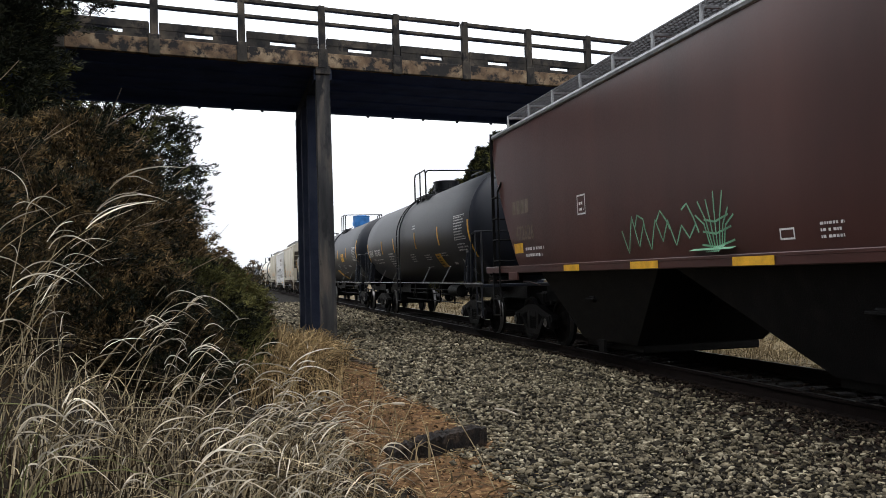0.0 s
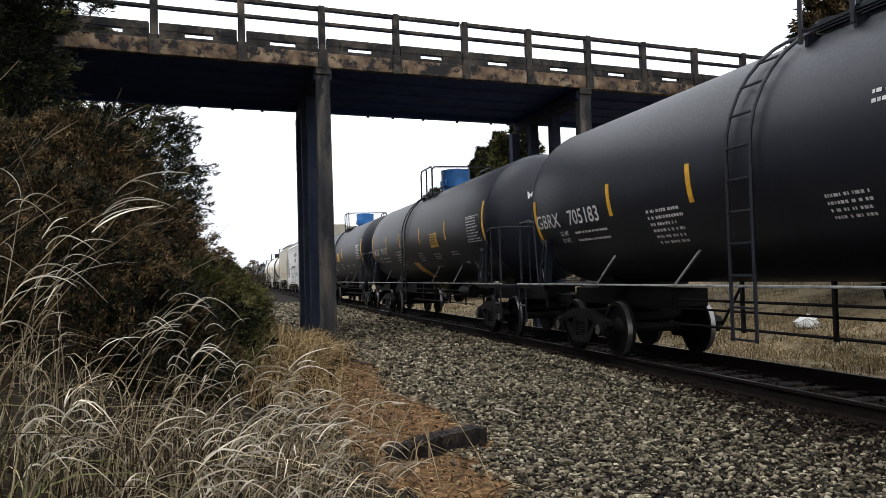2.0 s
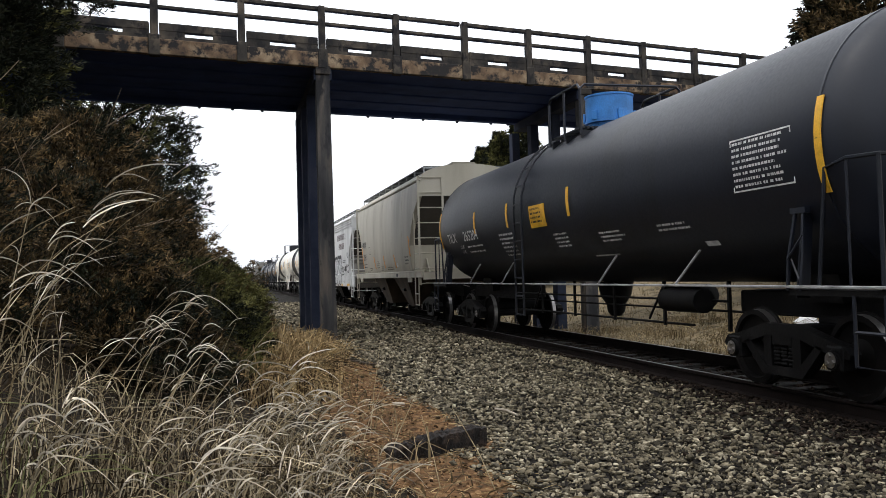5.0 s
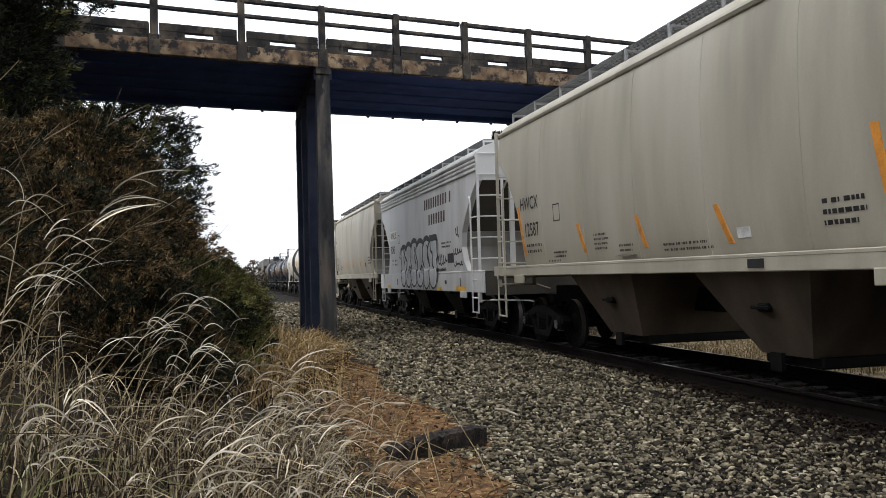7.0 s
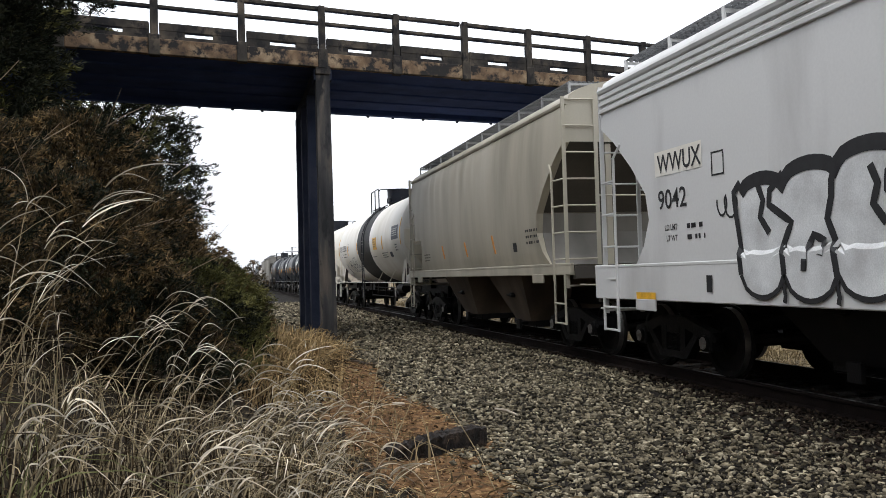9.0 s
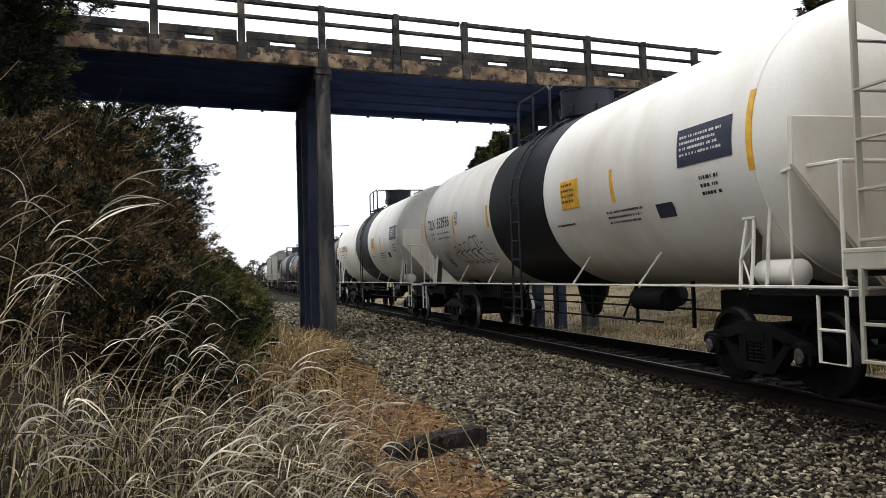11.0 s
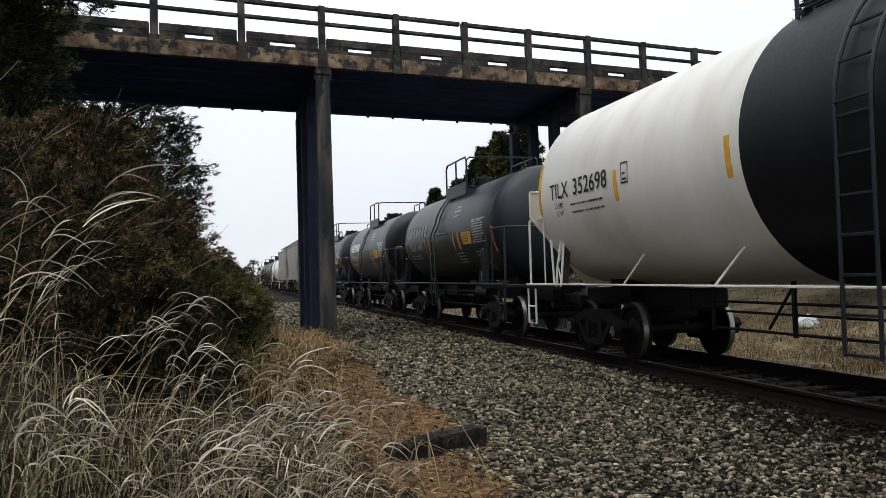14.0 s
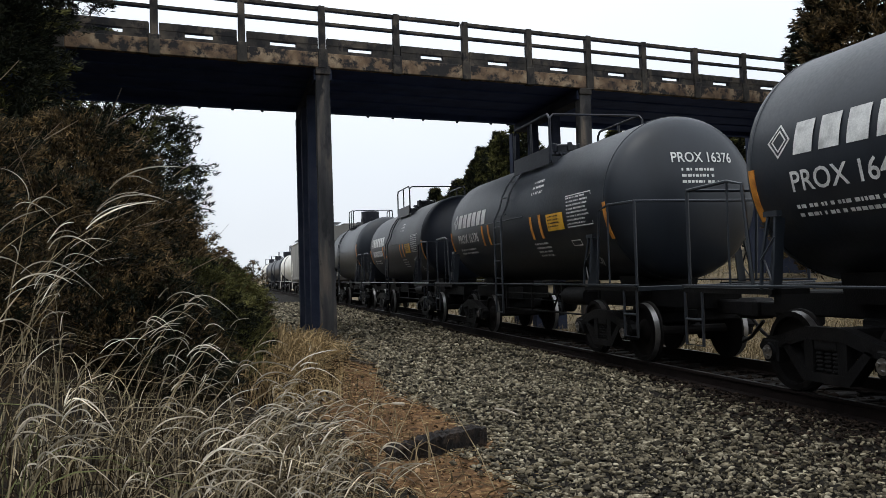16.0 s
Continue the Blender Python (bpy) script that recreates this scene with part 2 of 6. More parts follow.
# ---- mesh building ----
class Shape:
    """Collects vertices and faces for one mesh."""

    def __init__(self):
        self.v, self.f = [], []

    def add(self, verts, faces):
        k = len(self.v)
        self.v += [tuple(p) for p in verts]
        self.f += [tuple(i + k for i in q) for q in faces]
        return self

    def box(self, x0, x1, y0, y1, z0, z1, bevel=0.0):
        if bevel:
            bm = bmesh.new()
            bmesh.ops.create_cube(bm, size=1, matrix=Matrix.Translation(((x0 + x1) / 2, (y0 + y1) / 2, (z0 + z1) / 2))
                                  @ Matrix.Diagonal((x1 - x0, y1 - y0, z1 - z0, 1)))
            bmesh.ops.bevel(bm, geom=bm.edges[:], offset=bevel, segments=1, affect="EDGES")
            bm.verts.index_update()
            self.add([v.co for v in bm.verts], [[v.index for v in f.verts] for f in bm.faces])
            bm.free()
            return self
        return self.add([(x0, y0, z0), (x1, y0, z0), (x1, y1, z0), (x0, y1, z0), (x0, y0, z1), (x1, y0, z1), (x1, y1, z1), (x0, y1, z1)],
                        [(0, 3, 2, 1), (4, 5, 6, 7), (0, 1, 5, 4), (1, 2, 6, 5), (2, 3, 7, 6), (3, 0, 4, 7)])

    def prism(self, poly, axis, a, b):
        """poly: 2D points in the plane across the axis ('x': (y, z), 'y': (x, z), 'z': (x, y)), extruded from a to b."""
        n = len(poly)

        def put(p, c):
            return {"x": (c, p[0], p[1]), "y": (p[0], c, p[1]), "z": (p[0], p[1], c)}[axis]
        area = sum(poly[i][0] * poly[(i + 1) % n][1] - poly[(i + 1) % n][0] * poly[i][1] for i in range(n))
        flip = (area < 0) ^ (axis == "y") ^ (b < a)
        fs = [tuple(range(n - 1, -1, -1)), tuple(range(n, 2 * n))] + [(i, (i + 1) % n, n + (i + 1) % n, n + i) for i in range(n)]
        if flip:
            fs = [q[::-1] for q in fs]
        return self.add([put(p, a) for p in poly] + [put(p, b) for p in poly], fs)

    def tube(self, pts, r, seg=6, r_end=None):
        """A round bar through points."""
        pts = [Vector(p) for p in pts]
        rings = []
        side = None
        for i, p in enumerate(pts):
            d = (pts[min(i + 1, len(pts) - 1)] - pts[max(i - 1, 0)]).normalized()
            ref = Vector((0, 0, 1)) if abs(d.z) < 0.9 else Vector((1, 0, 0))
            s1 = d.cross(ref).normalized() if side is None else (side - d * side.dot(d)).normalized()
            side = s1
            s2 = d.cross(s1)
            rr = r if r_end is None else r + (r_end - r) * i / max(1, len(pts) - 1)
            rings.append([p + (s1 * math.cos(2 * math.pi * k / seg) + s2 * math.sin(2 * math.pi * k / seg)) * rr for k in range(seg)])
        fs = []
        for i in range(len(rings) - 1):
            for k in range(seg):
                fs.append((i * seg + k, (i + 1) * seg + k, (i + 1) * seg + (k + 1) % seg, i * seg + (k + 1) % seg))
        fs.append(tuple(range(seg)))
        fs.append(tuple(range((len(rings) - 1) * seg + seg - 1, (len(rings) - 1) * seg - 1, -1)))
        return self.add([p for ring in rings for p in ring], [q[::-1] for q in fs])

    def lathe(self, prof, axis="y", seg=48, centre=(0, 0, 0)):
        """prof: (along, radius) pairs turned round an axis through centre."""
        n = len(prof)
        vs = []
        for a, r in prof:
            for k in range(seg):
                c, s = math.cos(2 * math.pi * k / seg) * r, math.sin(2 * math.pi * k / seg) * r
                q = {"y": (c, a, s), "x": (a, c, s), "z": (c, s, a)}[axis]
                vs.append((q[0] + centre[0], q[1] + centre[1], q[2] + centre[2]))
        fs = []
        for i in range(n - 1):
            for k in range(seg):
                q = (i * seg + k, i * seg + (k + 1) % seg, (i + 1) * seg + (k + 1) % seg, (i + 1) * seg + k)
                fs.append(q if axis == "y" else q[::-1])
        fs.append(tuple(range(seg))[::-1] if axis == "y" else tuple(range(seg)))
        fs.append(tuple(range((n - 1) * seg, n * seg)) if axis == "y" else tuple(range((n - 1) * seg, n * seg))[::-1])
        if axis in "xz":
            fs = [q[::-1] for q in fs]
        return self.add(vs, fs)

    def mesh(self, name, material, smooth=35):
        me = bpy.data.meshes.new(name)
        me.from_pydata(self.v, [], self.f)
        me.materials.append(material)
        if smooth:
            me.shade_smooth()
            me.set_sharp_from_angle(angle=radians(smooth))
        me.update()
        return me


MESHES = {}


def part(name, shape, material, parent, label="", key=None, m=None, smooth=35):
    """One mesh object under a thing or part; parts with the same key share their mesh."""
    if key is not None and (key, material.name) in MESHES:
        me = MESHES[(key, material.name)]
    else:
        if callable(shape):
            shape = shape()
        me = shape.mesh(name, material, smooth)
        if key is not None:
            MESHES[(key, material.name)] = me
    ob = new(name, me)
    ob.parent = parent
    if m is not None:
        ob.matrix_basis = m
    if label:
        tagged(ob, label)
    return ob


def thing(name, shape, material, label, category, group="", kind="", smooth=35, m=None):
    ob = new(name, shape.mesh(name, material, smooth))
    if m is not None:
        ob.matrix_basis = m
    return tagged(ob, label, category, group, kind)


# ---- ground ----
def ground_z(x, y):
    """The cutting's section: ballast shoulder, dirt strip, banks on both sides."""
    if -1.75 <= x <= 1.75:
        z = -0.175 if -1.7 < x < -0.9 else -0.21
    elif x < 0:
        z = float(np.interp(x, [-60, -30, -16, -11, -9, -7.8, -6.6, -5.4, -4.6, -1.75], [5.5, 4.8, 3.2, 1.6, 0.75, 0.1, -0.2, -0.26, -0.25, -0.21]))
    else:
        z = float(np.interp(x, [1.75, 2.6, 5, 9, 14, 22, 40, 80], [-0.21, -0.5, -0.5, -0.15, 0.9, 2.6, 4.5, 5.5]))
    d = abs(x) - 1.75
    if d > 0:
        k = min(1, d / 3)
        z += k * 0.10 * noise.noise((x * 0.5, y * 0.5, 3.0)) + k * 0.03 * noise.noise((x * 2.3, y * 2.3, 9.0))
    return z


def ballast_edge(y):
    """How far out the ballast lies on the camera's side."""
    return -4.62 - 0.25 * noise.noise((y * 0.35, 0.0, 5.0)) - (0.45 if y < 8 else 0.0) - 1.1 * min(1.0, max(0.0, (y - 19) / 9))


def build_ground():
    xs = np.concatenate([np.linspace(-400, -70, 8), np.linspace(-60, -12, 14), np.arange(-11, -1.8, 0.16), np.array([-1.75, -1.68, -1.3, -0.92, -0.88, 0.0, 0.9, 1.75]),
                         np.arange(2.0, 12, 0.4), np.linspace(13, 80, 16), np.linspace(110, 600, 7)])
    ys = np.concatenate([np.linspace(-300, -20, 8), np.arange(-15, 1.2, 0.4), np.arange(1.4, 32, 0.16), np.arange(32.4, 80, 0.8), np.linspace(82, 200, 30),
                         np.linspace(220, 1500, 20)])
    vs = [(x, y, ground_z(float(x), float(y))) for y in ys for x in xs]
    nx = len(xs)
    fs, mi = [], []
    for j in range(len(ys) - 1):
        for i in range(nx - 1):
            fs.append((j * nx + i, j * nx + i + 1, (j + 1) * nx + i + 1, (j + 1) * nx + i))
            cx, cy = (xs[i] + xs[i + 1]) / 2, (ys[j] + ys[j + 1]) / 2
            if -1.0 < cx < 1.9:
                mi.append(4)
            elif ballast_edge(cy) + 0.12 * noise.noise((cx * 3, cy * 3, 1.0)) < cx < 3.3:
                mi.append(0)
            elif -5.9 + 0.5 * noise.noise((cx, cy, 2.0)) < cx < 0 and cy < 34:
                mi.append(1)
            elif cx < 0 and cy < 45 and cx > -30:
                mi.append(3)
            else:
                mi.append(2)
    me = bpy.data.meshes.new("ground")
    me.from_pydata(vs, [], fs)
    for m_ in (BALLAST, DIRT, DRYLAND, LITTER, RUST_SHADE_BED):
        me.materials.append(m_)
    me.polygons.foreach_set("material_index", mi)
    me.shade_smooth()
    me.update()
    return tagged(new("ground", me), "ground of red clay, grey ballast and dry grass", "ground", kind="structure")


build_ground()

# ---- track ----
RAIL_X = 0.75


def build_track():
    root = tagged(new("railroad_track"), "single railroad track with rusty rails on dark wooden ties", "track", kind="structure")
    prof = [(-0.07, -0.185), (0.07, -0.185), (0.07, -0.17), (0.012, -0.15), (0.01, -0.045), (0.036, -0.035), (0.036, -0.006), (0.026, 0.0),
            (-0.026, 0.0), (-0.036, -0.006), (-0.036, -0.035), (-0.01, -0.045), (-0.012, -0.15), (-0.07, -0.17)]
    for sx in (-RAIL_X, RAIL_X):
        rail = part("rail", Shape().prism([(sx + a, b) for a, b in prof], "y", -60, 420), RAILSIDE, root, smooth=30)
        part("rail_head", Shape().box(sx - 0.024, sx + 0.024, -60, 420, -0.004, 0.002), RAILTOP, rail, "polished steel running surface", smooth=0)
    tie = Shape().box(-1.3, 1.3, -0.115, 0.115, -0.40, -0.185, 0.012).mesh("tie", TIMBER, 0)
    rnd = random.Random(4)
    for i in range(240):
        ob = new("tie", tie)
        ob.parent = root
        ob.matrix_basis = pose(rnd.uniform(-0.04, 0.04), 3 + i * 0.53 + rnd.uniform(-0.03, 0.03), rnd.uniform(-0.015, 0.005), 0, 0, rnd.uniform(-1, 1))
    plate = Shape().box(-0.17, 0.17, -0.09, 0.09, -0.188, -0.172, 0.004).mesh("tie_plate", RAILSIDE, 0)
    for i in range(75):
        for sx in (-RAIL_X, RAIL_X):
            ob = new("tie_plate", plate)
            ob.parent = root
            ob.matrix_basis = pose(sx, 5 + i * 0.53, 0)
    return root


build_track()

# ---- bridge ----
SKEW = radians(11.5)
BAY = 2.121


def bridge_map(p):
    """Bridge coordinates (along, back, up) to the world."""
    u, v, z = p
    return (-4.53 + u * math.cos(SKEW), 22.5 + u * math.sin(SKEW) + v, z)


def bridge_shape(s):
    s.v = [bridge_map(p) for p in s.v]
    return s


def build_bridge():
    root = tagged(new("road_bridge"), "old weathered concrete road bridge with open rail parapet over the track", "bridge")
    lo, hi = -9, 12
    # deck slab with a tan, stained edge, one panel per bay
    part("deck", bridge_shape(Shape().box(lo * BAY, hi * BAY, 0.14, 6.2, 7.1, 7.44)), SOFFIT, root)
    for i in range(lo, hi):
        part("fascia_panel", bridge_shape(Shape().box(i * BAY + 0.13, (i + 1) * BAY - 0.13, 0.0 if i % 3 else 0.015, 0.2, 6.99, 7.37, 0.012)), CONCRETE, root,
             "tan concrete deck edge streaked with black stains", smooth=0)
        # kerb beam with a drain slot under it
        kerb = part("kerb_beam", bridge_shape(Shape().box(i * BAY + 0.12, (i + 1) * BAY - 0.12, 0.06, 0.24, 7.58, 7.78, 0.012)
                           .box(i * BAY + 0.12, (i + 1) * BAY - 0.12, 0.03, 0.24, 7.365, 7.455)), CONCRETE_GREY, root, smooth=0)
        for a, b in ((0.12, 0.72), (BAY - 0.72, BAY - 0.12)):
            part("kerb_block", bridge_shape(Shape().box(i * BAY + a, i * BAY + b, 0.07, 0.235, 7.45, 7.59)), CONCRETE_GREY, kerb, smooth=0)
        for z0, z1, nm in ((8.135, 8.215, "middle_rail"), (8.515, 8.615, "top_rail")):
            gap = 0.06 if (i == 1 and nm == "top_rail") else 0.0
            part(nm, bridge_shape(Shape().box(i * BAY + 0.09, (i + 1) * BAY - 0.09 - gap, 0.07, 0.23, z0, z1, 0.012)), CONCRETE_GREY, root, smooth=0)
    for i in range(lo, hi + 1):
        u = i * BAY
        part("parapet_post", bridge_shape(Shape().box(u - 0.09, u + 0.09, 0.02, 0.26, 7.45, 8.63, 0.015).box(u - 0.13, u + 0.13, -0.03, 0.24, 6.96, 7.47, 0.015)),
             CONCRETE_GREY, root, smooth=0)
    # far parapet
    part("far_parapet", bridge_shape(Shape().box(lo * BAY, hi * BAY, 5.98, 6.2, 7.44, 7.74)), CONCRETE_GREY, root, smooth=0)
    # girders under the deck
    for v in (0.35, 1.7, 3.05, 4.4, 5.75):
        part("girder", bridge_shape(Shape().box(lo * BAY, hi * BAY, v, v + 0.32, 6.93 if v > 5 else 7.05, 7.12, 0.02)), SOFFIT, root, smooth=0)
    rnd = random.Random(7)
    for k in range(16):
        u = -8 + k * 1.9 * 0.6 + rnd.uniform(-0.3, 0.3)
        part("drip_nub", bridge_shape(Shape().box(u, u + 0.1, 6.0, 6.12, 6.89, 6.99, 0.02)), CONCRETE_DARK, root, smooth=0)
    # two bents of columns
    for bx, by, tops in ((-4.54, 22.5, 1), (3.60, 24.15, 1)):
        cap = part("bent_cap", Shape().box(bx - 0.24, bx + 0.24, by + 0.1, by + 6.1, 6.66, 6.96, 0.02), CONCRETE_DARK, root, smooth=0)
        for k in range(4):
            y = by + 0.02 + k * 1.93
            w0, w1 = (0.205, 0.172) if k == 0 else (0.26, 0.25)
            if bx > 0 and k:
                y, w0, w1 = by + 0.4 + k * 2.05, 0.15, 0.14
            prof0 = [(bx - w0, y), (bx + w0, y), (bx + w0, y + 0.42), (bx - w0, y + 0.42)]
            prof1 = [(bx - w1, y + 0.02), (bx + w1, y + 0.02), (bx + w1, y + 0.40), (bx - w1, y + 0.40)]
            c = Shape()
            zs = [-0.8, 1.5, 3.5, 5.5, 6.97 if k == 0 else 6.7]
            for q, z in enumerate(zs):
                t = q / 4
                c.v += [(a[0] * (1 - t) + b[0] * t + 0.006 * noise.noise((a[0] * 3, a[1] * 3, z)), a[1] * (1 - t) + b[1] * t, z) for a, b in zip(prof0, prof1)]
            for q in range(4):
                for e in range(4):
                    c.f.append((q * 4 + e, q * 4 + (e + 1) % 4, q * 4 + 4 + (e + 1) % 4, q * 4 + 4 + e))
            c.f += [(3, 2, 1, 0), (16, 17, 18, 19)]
            # Columns behind the first carry the deck's shade in their colour.
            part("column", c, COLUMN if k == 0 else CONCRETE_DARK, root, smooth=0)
        part("column_head", Shape().box(bx - 0.195, bx + 0.195, by - 0.02, by + 0.4, 6.80, 6.98, 0.015), CONCRETE_GREY, cap, smooth=0)
    # end bents far out under the banks, so that the deck is carried at both ends
    for u in (-6.3 * BAY, 9.5 * BAY):
        x, y, _ = bridge_map((u, 0, 0))
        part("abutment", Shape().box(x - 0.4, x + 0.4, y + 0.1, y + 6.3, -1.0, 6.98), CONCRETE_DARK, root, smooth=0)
    return root


build_bridge()


# ---- train: how far it has come, in metres, at each time ----
TRAVEL = [(0.0, -1.19), (0.5, 3.60), (1.0, 8.86), (1.5, 13.55), (2.0, 18.65), (2.5, 23.82), (3.0, 28.56), (3.5, 34.18), (4.0, 38.37), (4.5, 43.4),
          (5.0, 48.5), (5.5, 53.6), (6.0, 58.7), (6.5, 63.87), (7.0, 68.47), (7.5, 73.55), (8.0, 78.28), (8.5, 83.27), (9.0, 87.44), (9.5, 92.1),
          (10.0, 97.0), (10.5, 101.9), (11.0, 106.8), (11.5, 111.67), (12.0, 116.75), (12.5, 121.95), (13.0, 126.66), (13.5, 131.75), (14.0, 135.81),
          (14.5, 140.82), (15.0, 145.31), (15.5, 150.25), (16.0, 155.25)]
WHEEL_R = 0.457
ZC, TANK_R = 2.68, 1.46
CARS, WHEELSETS = [], []


def wheelset_shape():
    s = Shape()
    for side in (-1, 1):
        prof = [(0.66, 0.06), (0.66, 0.10), (0.685, 0.36), (0.68, 0.40), (0.668, WHEEL_R + 0.025), (0.70, WHEEL_R + 0.025), (0.715, WHEEL_R), (0.80, WHEEL_R - 0.005), (0.805, 0.39),
                (0.76, 0.37), (0.745, 0.20), (0.80, 0.13), (0.82, 0.06)]
        s.lathe([(a * side, r) for a, r in (prof if side > 0 else prof)], "x", 28)
    s.lathe([(-0.67, 0.08), (0.67, 0.08)], "x", 10)
    # bolts on the axle ends
    for side in (-1, 1):
        s.lathe([(0.98 * side, 0.085), (1.13 * side, 0.085)], "x", 12)
        for k in range(3):
            a = k * 2 * math.pi / 3
            s.box(1.13 * side - 0.02, 1.13 * side + 0.02, 0.05 * math.cos(a) - 0.018, 0.05 * math.cos(a) + 0.018, 0.05 * math.sin(a) - 0.018, 0.05 * math.sin(a) + 0.018)
    return s


def side_frame_shape(side):
    """Cast truck side frame: arched top chord, dropped bottom chord, columns, bearing boxes at the axles."""
    s = Shape()
    x0, x1 = (0.93, 1.07) if side > 0 else (-1.07, -0.93)
    top = [(-1.12, 0.52), (-1.05, 0.60), (-0.75, 0.66), (-0.3, 0.78), (0.3, 0.78), (0.75, 0.66), (1.05, 0.60), (1.12, 0.52)]
    s.prism(top + [(1.10, 0.47), (0.72, 0.52), (0.28, 0.64), (-0.28, 0.64), (-0.72, 0.52), (-1.10, 0.47)], "x", x0, x1)
    s.prism([(-0.70, 0.55), (-0.60, 0.58), (-0.28, 0.30), (0.28, 0.30), (0.60, 0.58), (0.70, 0.55), (0.36, 0.20), (-0.36, 0.20)], "x", x0, x1)
    for c in (-0.26, 0.26):
        s.box(x0 + 0.01, x1 - 0.01, c - 0.07, c + 0.07, 0.28, 0.68)
    for c in (-0.89, 0.89):
        s.box(x0 - 0.02, x1 + 0.02, c - 0.13, c + 0.13, 0.34, 0.60, 0.02)
        s.lathe([((x1 if side > 0 else x0) + 0.0, 0.115), ((x1 + 0.05) if side > 0 else (x0 - 0.05), 0.10)], "x", 14, (0, c, WHEEL_R))
    return s


def spring_shape():
    """One coil spring as a ribbed column."""
    prof = []
    for k in range(6):
        z = 0.31 + k * 0.043
        prof += [(z, 0.045), (z + 0.012, 0.062), (z + 0.026, 0.062), (z + 0.038, 0.045)]
    return Shape().lathe(prof, "z", 6)


def truck(car, yc):
    """Bolster with two side frames, springs and two turning wheelsets."""
    b = part("truck_bolster", lambda: Shape().box(-1.06, 1.06, -0.2, 0.2, 0.52, 0.76, 0.03).box(-0.35, 0.35, -0.3, 0.3, 0.70, 0.84, 0.03)
             .box(-0.9, 0.9, -0.62, -0.52, 0.36, 0.44).box(-0.9, 0.9, 0.52, 0.62, 0.36, 0.44), IRON, car, key="bolster", m=pose(0, yc, 0))
    for side in (-1, 1):
        part("side_frame", lambda: side_frame_shape(side), IRON, b, key="side_frame%d" % side)
        for c in (-0.13, 0.0, 0.13):
            part("spring", spring_shape, IRON, b, key="spring", m=pose(side * 1.0, c, 0))
        for c in (-0.39, 0.39):
            part("brake_shoe", lambda: Shape().box(-0.05, 0.05, -0.03, 0.03, 0.34, 0.62), IRON, b, key="shoe", m=pose(0.70 * side, c, 0))
    for a in (-0.89, 0.89):
        fresh = ("wheelset", WHEEL.name) not in MESHES
        w = part("wheelset", wheelset_shape, WHEEL, b, "dark steel wheels on an axle", key="wheelset", m=pose(0, a, WHEEL_R))
        if fresh:
            w.data.materials.append(STEELEDGE)
            for q in w.data.polygons:
                c = q.center
                q.material_index = 1 if (math.hypot(c.y, c.z) > 0.448 and 0.70 < abs(c.x) < 0.81 and abs(q.normal.x) < 0.8) or abs(c.x) > 1.1 else 0
        WHEELSETS.append(w)
    return b


def coupler(car, y, d):
    part("coupler", lambda: Shape().box(-0.10, 0.10, -0.75, 0.0, 0.76, 0.96, 0.02).box(-0.20, 0.16, -0.16, 0.12, 0.72, 1.0, 0.05).box(-0.3, 0.3, -0.95, -0.75, 0.66, 1.06, 0.02),
         IRON, car, key="coupler", m=pose(0, y, 0, 0, 0, 0 if d > 0 else 180))
    part("air_hose", lambda: Shape().tube([(-0.30, -0.5, 0.72), (-0.32, -0.25, 0.50), (-0.28, 0.0, 0.42), (-0.2, 0.1, 0.46)], 0.025, 6), IRON, car, key="hose",
         m=pose(0, y, 0, 0, 0, 0 if d > 0 else 180))


def on_tank(y, arc, lift=0.006):
    """A place on the camera's side of the tank: y along, arc metres up round the shell from its widest line."""
    a = arc / TANK_R
    r = TANK_R + lift
    return (-r * math.cos(a), y, ZC + r * math.sin(a))


def tank_patch(y0, y1, a0, a1, lift=0.006, slant=0.0, n=8):
    """A thin plate that follows the shell."""
    s = Shape()
    for i in range(n + 1):
        a = a0 + (a1 - a0) * i / n
        sh = slant * i / n
        for y in (y0 + sh, y1 + sh):
            for lf in (lift, lift - 0.012):
                s.v.append(on_tank(y, a, lf))
    for i in range(n):
        k = i * 4
        s.f += [(k, k + 2, k + 6, k + 4), (k, k + 4, k + 5, k + 1), (k + 2, k + 3, k + 7, k + 6)]
    k = n * 4
    s.f += [(0, 1, 3, 2), (k, k + 2, k + 3, k + 1)]
    return s


GLYPHS = {}


def word_shape(text, size, wide=1.25):
    """The letters of a word as flat triangles, upright, from the built-in font."""
    if text not in GLYPHS:
        cu = bpy.data.curves.new("word", "FONT")
        cu.body = text
        cu.resolution_u = 3
        cu.offset = 0.012
        ob = bpy.data.objects.new("word", cu)
        me = bpy.data.meshes.new_from_object(ob)
        GLYPHS[text] = ([tuple(v.co) for v in me.vertices], [tuple(p.vertices) for p in me.polygons])
        bpy.data.objects.remove(ob)
        bpy.data.meshes.remove(me)
        bpy.data.curves.remove(cu)
    vs, fs = GLYPHS[text]
    s = Shape()
    s.v = [(a * size * wide, b * size * 1.4, 0) for a, b, _ in vs]
    s.f = list(fs)
    return s


def bar_shape(count, size, pitch, fill=0.74, slant=0.08):
    """Stand-in for a company name: one plain upright block per letter."""
    s = Shape()
    for i in range(count):
        x, w = i * pitch, pitch * fill
        for r in range(5):
            a, b = r / 5, (r + 1) / 5
            s.add([(x + slant * size * a, size * a, 0), (x + w + slant * size * a, size * a, 0), (x + w + slant * size * b, size * b, 0), (x + slant * size * b, size * b, 0)], [(0, 1, 2, 3)])
    return s


